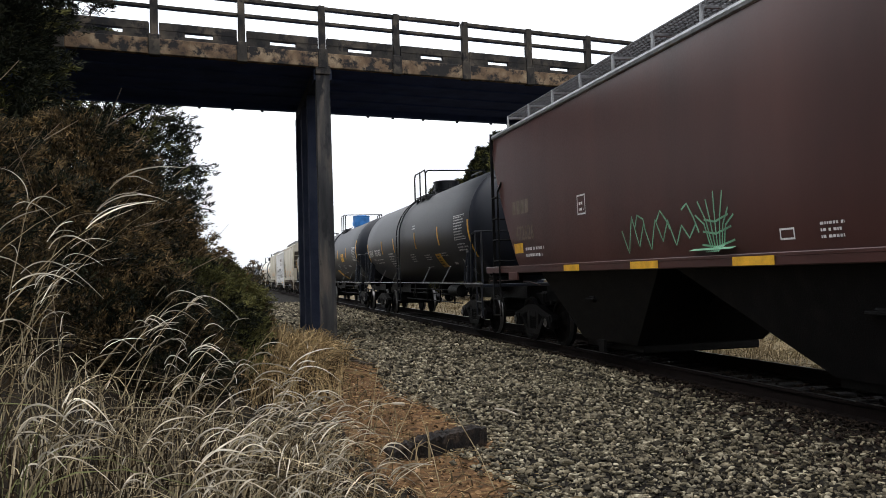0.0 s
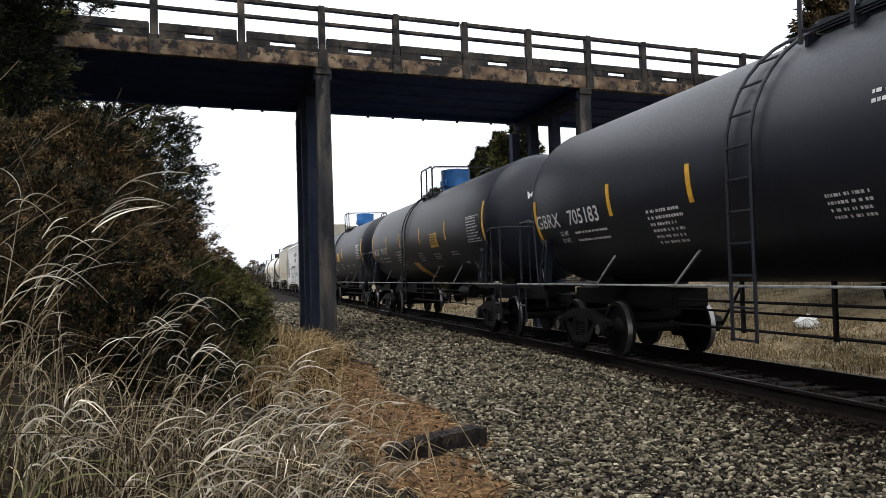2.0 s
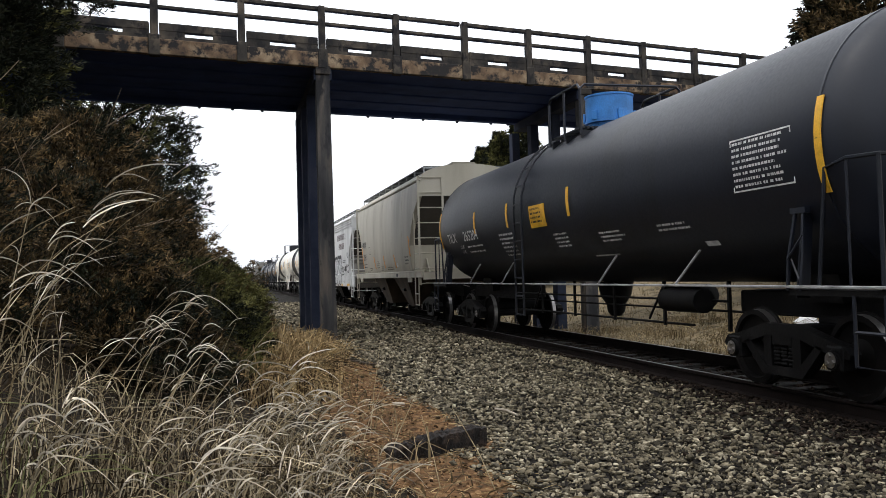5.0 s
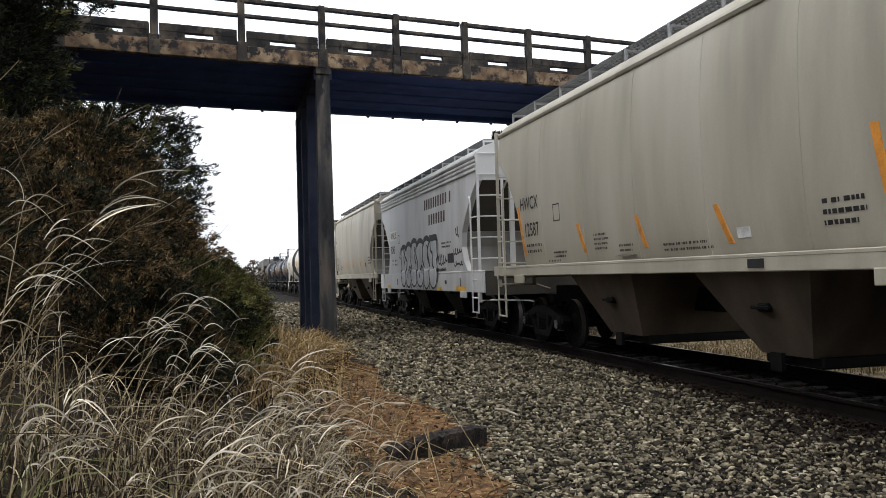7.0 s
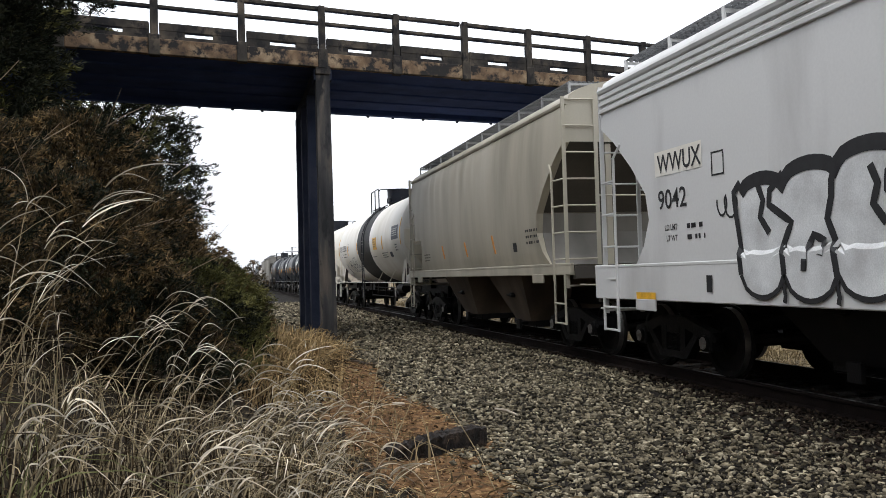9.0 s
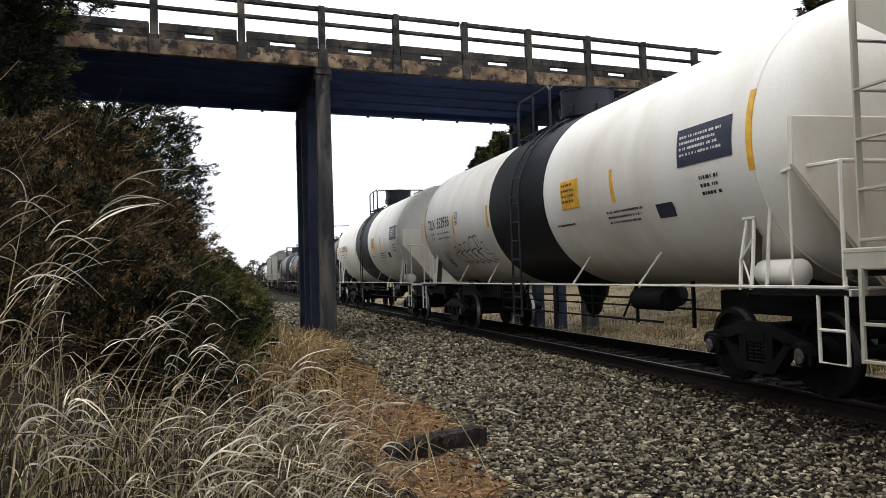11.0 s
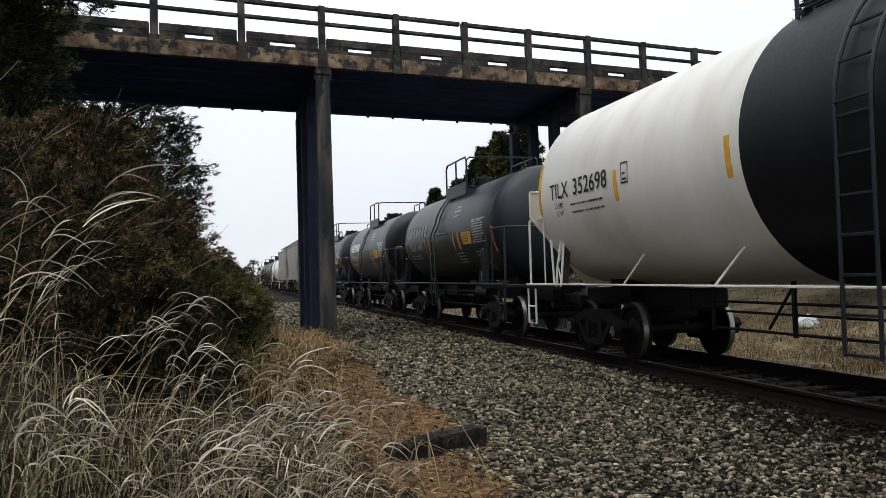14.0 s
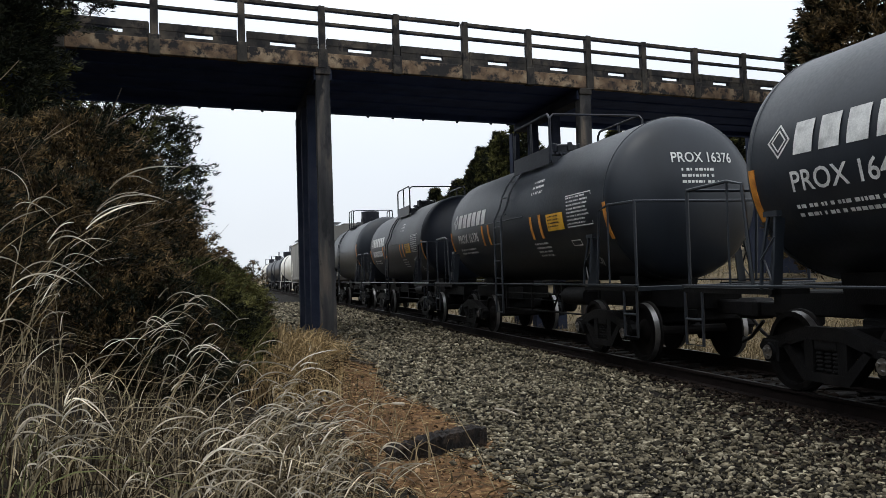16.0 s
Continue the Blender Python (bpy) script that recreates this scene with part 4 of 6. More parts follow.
    for z in np.arange(0.62, ZC, 0.36):
        part("rung", Shape().tube([(xl, yl, z), (xl, yl + 0.46, z)], 0.016, 5), lad_colour, ladder)
    for a in np.linspace(0.1, 1.9, 6):
        part("rung", Shape().tube([on_tank(yl, a, 0.07), on_tank(yl + 0.46, a, 0.07)], 0.016, 5), lad_colour, ladder)
    # top platform, rail, valve dome
    zt = ZC + TANK_R
    d0, d1 = deck
    for x in (-0.95, 0.55):
        plat = part("top_platform", Shape().box(x + 0.19, x + 0.21, d0, d1, zt - 0.21, zt - 0.17), BLACK, car, smooth=0)
        for k in range(5):
            part("deck_slat", lambda: Shape().box(0, 0.05, d0, d1, zt - 0.17, zt - 0.14), BLACK, plat, key=("slat", deck, zt), m=pose(x + k * 0.085, 0, 0), smooth=0)
        for y in (d0 + 0.05, (d0 + d1) / 2, d1 - 0.05):
            part("deck_bracket", lambda: Shape().box(0, 0.40, -0.025, 0.025, zt - 0.34, zt - 0.21), BLACK, plat, key=("deck_bracket", zt), m=pose(x, y, 0), smooth=0)
    for x in (-0.98, 0.98):
        side_rail = part("platform_rail", Shape().tube([(x, d0, zt - 0.30), (x, d0, zt + 0.52), (x, d0 + 0.12, zt + 0.62), (x, d1 - 0.12, zt + 0.62), (x, d1, zt + 0.52), (x, d1, zt - 0.30)], 0.026, 6), BLACK, car)
        part("rail_post", Shape().tube([(x, (d0 + d1) / 2, zt - 0.30), (x, (d0 + d1) / 2, zt + 0.62)], 0.024, 6), BLACK, side_rail)
    part("platform_rail", Shape().tube([(-0.98, d0, zt + 0.52), (-0.9, d0, zt + 0.6), (0.9, d0, zt + 0.6), (0.98, d0, zt + 0.52)], 0.024, 6), BLACK, car)
    if board:
        part("kick_board", Shape().box(-1.01, -0.985, d0, d1, zt - 0.36, zt - 0.03, 0.006), BLACK, car)
    d_col = dome or BLACK
    r, h = dome_size
    dm = part("valve_dome", Shape().lathe([(zt - 0.12, r * 0.9), (zt + 0.06, r * 0.9), (zt + 0.065, r * 1.04), (zt + 0.10, r * 1.04), (zt + 0.105, r), (zt + h - 0.05, r), (zt + h - 0.045, r * 1.03), (zt + h - 0.01, r * 1.03), (zt + h + 0.03, r * 0.6), (zt + h + 0.04, 0.05)], "z", 20, (0, 0, 0)), d_col, car,
              "bright blue valve housing" if dome else "black valve housing", smooth=30)
    for k in range(6):
        a = math.pi * (k + 0.5) / 3
        lug = Shape().box(r - 0.005, r + 0.045, -0.05, 0.05, zt + 0.10, zt + 0.28, 0.01)
        lug.v = [(x * math.cos(a) - y * math.sin(a), x * math.sin(a) + y * math.cos(a), z) for x, y, z in lug.v]
        part("hinge_lug", lug, d_col, dm, smooth=0)
    part("manway", lambda: Shape().lathe([(zt - 0.1, 0.24), (zt + 0.10, 0.24), (zt + 0.11, 0.29), (zt + 0.17, 0.29), (zt + 0.21, 0.02)], "z", 14, (0, 0.95, 0)), BLACK, car, key=("manway", zt))
    # markings
    for y, a0, a1, sl in stripes:
        part("reflective_stripe", tank_patch(y - 0.05, y + 0.05, a0, a1, 0.008, sl), ORANGE if half < 5 else YELLOW, tank, "orange reflective stripe" if half < 5 else "yellow reflective stripe")
    if panel:
        y, a, w, h = panel
        pn = part("warning_panel", tank_patch(y - w, y, a, a + h, 0.012), YELLOW, tank, "yellow warning panel with small print")
        tagged(part("panel_print", to_tank(lines_shape(w * 0.8, 4, h * 0.12, 3), y - w * 0.1, a + h * 0.80, 0.018), INK, pn), kind="stuff")
    if head_word:
        hx, hz = head_word[1:]
        part("lettering", to_head(word_shape(head_word[0], 0.16), hx, hz, half, 0.62, shield), ink, tank, smooth=0)
        tagged(part("small_print", to_head(lines_shape(0.7, 3, 0.06, 4), hx + 0.15, hz - 0.14, half, 0.62, shield), ink, tank, smooth=0), kind="stuff")
    if patch:
        y, a, w, h = patch
        part("warning_panel", tank_patch(y - w, y, a, a + h, 0.012, slant=0.42), YELLOW, tank, "slanting yellow decal on the lower shell")
    if marks:
        for kind, args, y, a, col in marks:
            ob = part(MARK_NAMES[kind], to_tank(MARK[kind](*args), y, a), col, tank, smooth=0)
            if kind in ("lines", "bars", "table"):
                tagged(ob, kind="stuff")
    return car


def hopper_side(half, zs, ze, end):
    """How far in from the end the side sheet is cut away, as (inset, height) pairs from the sill up."""
    if end == "slope":
        return [(1.38, zs), (0.9, zs + 0.8), (0.05, zs + 2.25), (0.0, zs + 2.4), (0.0, ze)]
    if end == "bulkhead":
        return [(1.36, zs), (1.36, zs + 0.82), (1.05, zs + 1.28), (0.58, zs + 1.81), (0.06, zs + 2.17), (0.0, zs + 2.22), (0.0, ze)]
    return [(0.95, zs), (1.22, zs + 0.25), (1.40, zs + 0.6), (1.33, zs + 0.95), (0.95, zs + 1.35), (0.4, zs + 1.8), (0.0, zs + 2.05), (0.0, ze)]


BULGE = [0.0, 1.5, 4.4]


def side_x(z):
    """The half width of a hopper's rounded side at a height."""
    g, lo, hi = BULGE
    t = min(1.0, max(-1.0, (z - (lo + hi) / 2) / ((hi - lo) / 2)))
    return 1.60 - g * (1 - math.sqrt(1 - 0.92 * t * t))


def hopper_car(name, centre, length, colour, label, half, zs=1.56, zb=1.38, ze=4.32, sill=None, end="curve", roof=0.22, bulge=0.1, vee=False, marks=(), stripes=(), bay_colour=None, ribbed=False, seams=0,
               dents=False, eave=None):
    car = tagged(new(name), label, "hopper car", group="freight train")
    CARS.append((car, centre))
    sl_ = sill or colour
    bay_colour = bay_colour or DIRTY
    BULGE[:] = [bulge, zs, ze]
    cut = hopper_side(half, zs, ze, end)
    shell = Shape()
    levels = sorted(set([round(zs + (ze - zs) * k / 22, 3) for k in range(23)] + [round(z, 3) for _, z in cut]))
    for z in levels:
        y, x = half - float(np.interp(z, [q[1] for q in cut], [q[0] for q in cut])), side_x(z)
        shell.v += [(-x, -y, z), (x, -y, z), (x, y, z), (-x, y, z)]
    for k in range(len(levels) - 1):
        shell.f += [(4 * k + i, 4 * k + (i + 1) % 4, 4 * k + 4 + (i + 1) % 4, 4 * k + 4 + i) for i in range(4)]
    shell.f += [(3, 2, 1, 0), tuple(len(shell.v) - 4 + i for i in range(4))]
    body = part("body", shell, colour, car, smooth=25)
    for side in (-1, 1):
        x = (side_x(ze) + 0.005) * side
        part("eave", Shape().tube([(x, -half - 0.02, ze - 0.02), (x, half + 0.02, ze - 0.02)], 0.055, 8), eave or colour, body)
        if ribbed:
            for z in (ze - 0.12, ze - 0.22, ze - 0.33):
                part("eave_rib", Shape().box((side_x(z) + 0.01) * side - 0.025, (side_x(z) + 0.01) * side + 0.025, -half, half, z - 0.035, z + 0.03, 0.01), colour, body)
    # the overhanging slope sheets, grime and the overhang's shade put in their colour
    under = [q for q in cut if zs + (0.0 if end == "slope" else 0.8) < q[1] < ze - 0.1]
    for d in (-1, 1):
        sheet = Shape()
        sheet.v = [(x, d * (half - i - g), z - g * 0.6) for g in (0.004, -0.02) for i, z in under for x in (-1.46, 1.46)]
        m_ = len(under)
        for i in range(m_ - 1):
            sheet.f += [(2 * i, 2 * i + 1, 2 * i + 3, 2 * i + 2), (2 * m_ + 2 * i, 2 * m_ + 2 * i + 2, 2 * m_ + 2 * i + 3, 2 * m_ + 2 * i + 1), (2 * i, 2 * i + 2, 2 * m_ + 2 * i + 2, 2 * m_ + 2 * i)]
        part("slope_sheet", sheet, IRON if end == "slope" else GRIME_SHADE, body, "end slope sheet, grime and overhang shade in its colour")
    # A drab sheet paints the shade low in the curved end recess.
    if end == "curve":
        low = [q for q in cut if q[1] <= zs + 0.96]
        for d in (-1, 1):
            sheet = Shape()
            sheet.v = [(x, d * (half - i - g), z) for g in (-0.004, -0.02) for i, z in low for x in (-1.46, 1.46)]
            m_ = len(low)
            for i in range(m_ - 1):
                sheet.f += [(2 * i, 2 * i + 1, 2 * i + 3, 2 * i + 2), (2 * m_ + 2 * i, 2 * m_ + 2 * i + 2, 2 * m_ + 2 * i + 3, 2 * m_ + 2 * i + 1), (2 * i, 2 * i + 2, 2 * m_ + 2 * i + 2, 2 * m_ + 2 * i)]
            part("end_sheet", sheet, DRAB, body, "drab lower end sheet, recess shade in its colour")
    xe = side_x(ze)
    rf = [(-xe, ze)] + [(xe * math.sin(radians(a)), ze + roof * math.cos(radians(a))) for a in range(-75, 76, 15)] + [(xe, ze)]
    part("roof", Shape().prism(rf, "y", -half, half), colour, car)
    # grating walkways along the roof edges
    for side in (-1, 1):
        zw = ze + 0.40
        wk = Shape()
        for k in range(10):
            x = side * (0.52 + k * 0.086)
            wk.box(x - 0.012, x + 0.012, -half + 0.25, half - 0.25, zw - 0.024, zw)
        for k in range(int(half * 2 / 0.11) - 5):
            y = -half + 0.3 + k * 0.11
            wk.box(min(side * 0.5, side * 1.31), max(side * 0.5, side * 1.31), y - 0.008, y + 0.008, zw - 0.034, zw - 0.002)
        walkway = part("roof_walk", wk, GRATING, car, "grey steel grating walkway", smooth=0)
        m_ = int(half * 2 / 1.3)
        for k in range(m_ + 1):
            y = -half + 0.3 + k * (2 * half - 0.6) / m_
            part("walk_bracket", Shape().box(side * 1.30 - 0.014, side * 1.30 + 0.014, y - 0.03, y + 0.03, ze + roof * 0.4, zw).box(min(side * 0.5, side * 1.3), max(side * 0.5, side * 1.3), y - 0.02, y + 0.02, zw - 0.07, zw - 0.03),
                 sl_ if ribbed else GREY, walkway, smooth=0)
    part("hatch_row", Shape().box(-0.38, 0.38, -half + 0.5, half - 0.5, ze + roof - 0.02, ze + roof + 0.12, 0.03), colour, car)
    e = length / 2 - 0.45
    for side in (-1, 1):
        part("side_sill", Shape().box(1.585 * side - 0.035, 1.585 * side + 0.035, -e, e, zb, zs + 0.02, 0.012).box(1.595 * side - 0.03, 1.595 * side + 0.03, -e, e, zs - 0.03, zs + 0.02, 0.01), sl_, car)
    part("centre_sill", Shape().box(-0.3, 0.3, -length / 2 + 0.6, length / 2 - 0.6, 0.80, 1.15, 0.02), IRON, car)
    # hopper bays with outlet gates: the rear sheet slopes, the front one hangs straight
    if vee:
        plan = [(-5.2, 0.8, -3.9, -1.9, 0.28), (0.9, 5.6, 2.5, 4.5, 0.28)]
    else:
        plan = [(-3.55, -1.1, -3.0, -2.1, 0.44), (0.4, 2.85, 0.86, 1.94, 0.44)]
    for f0, r0, g0, g1, zg in plan:
        t = [(-1.5, f0), (1.5, f0), (1.5, r0), (-1.5, r0)]
        b = [(-1.08, g0), (1.08, g0), (1.08, g1), (-1.08, g1)]
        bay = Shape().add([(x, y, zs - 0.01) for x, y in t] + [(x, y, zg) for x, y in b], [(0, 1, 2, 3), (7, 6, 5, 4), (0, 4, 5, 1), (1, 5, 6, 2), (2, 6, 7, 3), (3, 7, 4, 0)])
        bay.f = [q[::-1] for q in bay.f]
        # IRON bays put the shade beneath the car into the chute's colour.
        by = part("hopper_bay", bay, bay_colour, car, "sloping hopper chute in its car's bay colour", smooth=0)
        c = (g0 + g1) / 2
        part("outlet_gate", Shape().box(-1.0, 1.0, g0 - 0.05, g1 + 0.05, zg - 0.12, zg + 0.01, 0.02).tube([(-1.2, c, zg - 0.06), (1.2, c, zg - 0.06)], 0.035, 8).box(-1.22, -1.17, c - 0.1, c + 0.1, zg - 0.16, zg + 0.04), IRON, by)
        part("vibrator_bracket", Shape().box(-1.36, -1.26, c - 0.06, c + 0.12, 0.93, 1.03, 0.02).box(-1.39, -1.33, c - 0.14, c + 0.2, 0.96, 1.0, 0.01), IRON, by)
    for d in (-1, 1):
        truck(car, d * (length / 2 - 1.75))
        coupler(car, d * length / 2, d)
        part("end_platform", Shape().box(-1.58, 1.58, min(d * (half - 1.3), d * e), max(d * (half - 1.3), d * e), zb, zb + 0.06), IRON if end == "slope" else sl_, car)
        part("end_sill", Shape().box(-1.55, 1.55, d * e - 0.05, d * e + 0.05, zb - 0.06, zs - 0.02), sl_ if end == "bulkhead" else IRON if end == "slope" else GRIME_SHADE, car)
        for x in (-0.75, 0.75) if end != "bulkhead" else ():
            part("end_post", Shape().box(x - 0.05, x + 0.05, min(d * (half - 0.12), d * (half - 0.02)), max(d * (half - 0.12), d * (half - 0.02)), zb, ze - 0.7), colour, car)
        for x in (-1.05, -0.35, 0.35, 1.05) if end == "bulkhead" else ():
            y0 = d * (half - 1.36)
            part("gusset", Shape().prism([(y0, zb + 0.06), (y0 + d * 0.5, zb + 0.06), (y0, zb + 0.6)], "x", x - 0.02, x + 0.02), colour, car, smooth=0)
        # the corner ladder: wide rungs across the end, short ones round the side to one outer stile
        yl = d * (half + 0.04)
        xa = 0.84 if end == "bulkhead" else 1.0
        lad = Shape()
        for x in (-1.58, -xa):
            lad.box(x - 0.032, x + 0.032, yl - 0.012, yl + 0.012, zb - 0.22, ze + 0.06)
        n_ = 8
        rungs = [zb - 0.18 + (ze + 0.2 - zb) * k / (n_ - 1) for k in range(n_)]
        for z in rungs:
            lad.tube([(-1.58, yl, z), (-xa, yl, z)], 0.016, 5)
        lad.tube([(-xa, yl, zs + 1.15), (1.3, yl, zs + 1.15)], 0.016, 5)
        part("end_ladder", lad, IRON if end == "slope" else sl_, car)
        ys = d * (half - 0.44)
        lad = Shape().tube([(-side_x(zs + 1.7), d * (half - 0.62), zs + 1.74), (-1.63, ys, zs + 1.56), (-1.63, ys, zb - 0.1)], 0.022, 6)
        for z in rungs[1:]:
            if z < zs + 1.5:
                lad.tube([(-1.63, ys, z), (-1.60, yl, z)], 0.016, 5)
        part("side_ladder", lad, IRON if end == "slope" else sl_, car)
        lad = Shape()
        for y in (ys, d * (half + 0.02)):
            lad.box(-1.64, -1.615, y - 0.022, y + 0.022, 0.55, zb + 0.02)
        for z in (0.57, 0.9):
            lad.tube([(-1.63, ys, z), (-1.63, d * (half + 0.02), z)], 0.018, 5)
        part("step", lad, IRON if end == "slope" else sl_, car)
        part("uncoupling_lever", Shape().tube([(-1.5, d * (e + 0.1), zb - 0.16), (-0.6, d * (e + 0.14), zb - 0.2), (-0.25, d * (e + 0.3), zb - 0.3)], 0.014, 5), sl_, car)
        part("jacking_plate", Shape().box(-1.635, -1.60, min(d * (half - 1.0), d * (half - 1.55)), max(d * (half - 1.0), d * (half - 1.55)), zb - 0.14, zb + 0.02, 0.01), sl_, car)
    for k in range(seams):
        y = -half + 1.6 + (2 * half - 3.2) * (k + 0.5) / seams
        seam = Shape()
        for z in np.linspace(zs + 0.03, ze - 0.1, 16):
            seam.v += [(-side_x(z) + 0.01, y - 0.012, z), (-side_x(z) - 0.006, y - 0.006, z), (-side_x(z) - 0.006, y + 0.006, z), (-side_x(z) + 0.01, y + 0.012, z)]
        seam.f = [(4 * i + j, 4 * i + j + 1, 4 * i + j + 5, 4 * i + j + 4) for i in range(15) for j in range(3)]
        part("weld_seam", seam, colour, body, smooth=0)
    if dents:
        sheet = Shape()
        ny, nz = 64, 10
        for k in range(ny + 1):
            y = 5.6 - 7.0 * k / ny
            for q in range(nz + 1):
                t = q / nz
                z = zs + 0.9 + (ze - 0.12 - zs - 0.9) * t
                fade = math.sin(math.pi * min(1, k / 8, (ny - k) / 8) / 2) * t ** 1.5 * min(1.0, (1 - t) * 6)
                sheet.v.append((-side_x(z) - 0.004 - 0.022 * fade * (1 + math.sin(y * 8.2 + 0.9 * math.sin(y * 2.1) - z * 0.6)), y, z))
        w = nz + 1
        sheet.f = [(k * w + q, k * w + q + 1, (k + 1) * w + q + 1, (k + 1) * w + q) for k in range(ny) for q in range(nz)]
        part("buckled_sheet", sheet, colour, body, "buckled side sheet with upright dents", smooth=80)
    for y0, z0, y1, z1 in stripes:
        part("reflective_stripe", side_strip(y0, z0, y1, z1), ORANGE if colour is BEIGE else YELLOW, body, "faded orange reflective stripe" if colour is BEIGE else "yellow reflective stripe", smooth=0)
    for kind, args, y, z, col in marks:
        x = {"bubble_fill": 0.008, "bubble_lines": 0.012}.get(kind, 0.005)
        if kind == "bubble_lines":
            for k, line in enumerate(bubble_lines(*args)):
                part("graffiti_stroke", to_side(line, y, z, x + 0.0004 * k, zs), col, body, smooth=0)
            continue
        ob = part(MARK_NAMES[kind], to_side(MARK[kind](*args), y, z, x, zs), col, body, smooth=0)
        if kind in ("lines", "bars", "table"):
            tagged(ob, kind="stuff")
    return car


def std_marks(word, figures, half, ink, base=-0.43, h=0.25):
    """Owner's mark and number, weights, and the small print of a long tank car."""
    return [("word", (word, h, 1.7), half - 0.12, base, ink), ("word", (figures, h, 1.7), half - 1.62, base, ink), ("word", ("LD LMT", 0.085), half - 1.1, base - 0.18, ink), ("word", ("LT WT", 0.085), half - 1.1, base - 0.32, ink),
            ("lines", (1.4, 1, 0.055, 5), half - 1.75, base - 0.175, ink), ("lines", (1.3, 1, 0.055, 15), half - 1.75, base - 0.315, ink), ("lines", (0.95, 6, 0.06, 6), half - 4.4, base - 0.02, ink), ("lines", (0.75, 4, 0.05, 7), -0.35, -0.60, ink), ("lines", (0.85, 3, 0.045, 12), -2.25, -0.68, ink),
            ("lines", (0.85, 2, 0.045, 9), -4.15, -0.68, ink), ("lines", (0.9, 1, 0.045, 2), -1.6, -1.1, ink), ("rect", (0.30, 0.08), -5.1, -1.05, ink)]


def end_stripes(half, a0=-0.75, a1=0.25):
    return [(half - 0.02, a0, a1, 0.0), (-half + 0.02, a0, a1, 0.0)]


VIOLET = mat("blue_violet_spray_paint", (0.055, 0.055, 0.085), 0.6, scale=8, fine=60, bump=0.02)
TABLE = mat("dark_blue_decal", (0.03, 0.035, 0.06), 0.5, scale=8, fine=60, bump=0.02)
tank_car("black_tank_car", 26.3, 18.4, 7.7, BLACK, "glossy black tank car with yellow stripes and black top fittings", sill_colour=BLACK, ladder_y=0.62, deck=(-1.2, 0.4), dome_size=(0.42, 0.38), head_word=("GBRX", -0.6, 3.1),
         marks=std_marks("GBRX", "705183", 7.7, LETTER, -0.45, 0.25) + [("table", (1.05, 0.62, 8, 3), -6.2, -0.37, LETTER), ("diamond", (0.30,), -6.14, -1.18, LETTER), ("lines", (0.42, 2, 0.055, 41), -1.15, 0.28, LETTER),
                                                       ("lines", (0.95, 3, 0.05, 21), -6.3, -0.5, LETTER)],
         stripes=end_stripes(7.6, -0.88, 0.08) + [(4.4, -0.42, 0.07, 0), (2.05, -0.42, 0.07, 0), (-1.48, -0.42, 0.08, 0), (-4.45, -0.43, 0.09, 0)], panel=(-3.6, -1.13, 0.60, 0.47))
tank_car("black_tank_car", 44.95, 18.75, 7.75, BLACK, "black tank car with bright blue valve housing on top", dome=BLUE, head_word=("MULX 701121", -0.6, 3.08),
         marks=std_marks("MULX", "701121", 7.45, LETTER, -0.43, 0.24) + [("table", (1.12, 0.62, 8, 4), -6.2, -0.48, LETTER), ("diamond", (0.30,), -5.77, -1.28, LETTER), ("tag", (0.5, 0.3, 3, 0.02, 3), 4.2, -0.42, GRATING),
                                                        ("tag", (0.7, 0.4, 3, 0.02, 5), 1.9, -0.6, GRATING)],
         stripes=end_stripes(7.62, -0.57, 0.42) + [(4.6, -0.30, 0.19, 0), (2.1, -0.30, 0.19, 0), (-0.95, -0.30, 0.19, 0), (-4.09, -0.31, 0.20, 0)], panel=(-2.30, -0.46, 0.86, 0.40), patch=(0.55, -1.6, 0.66, 0.72))
tank_car("black_tank_car", 63.45, 18.2, 7.7, BLACK, "black tank car with blue valve housing and white stencilling", dome=BLUE, head_word=("TILX", -0.6, 3.1),
         marks=std_marks("TILX", "265204", 7.1, LETTER, -0.43, 0.24) + [("table", (1.1, 0.6, 8, 5), -6.2, -0.4, LETTER)],
         stripes=end_stripes(7.74, -0.55, 0.42) + [(4.4, -0.3, 0.2, 0), (2.0, -0.3, 0.2, 0), (-1.3, -0.3, 0.2, 0)], panel=(0.6, -0.4, 0.8, 0.42))
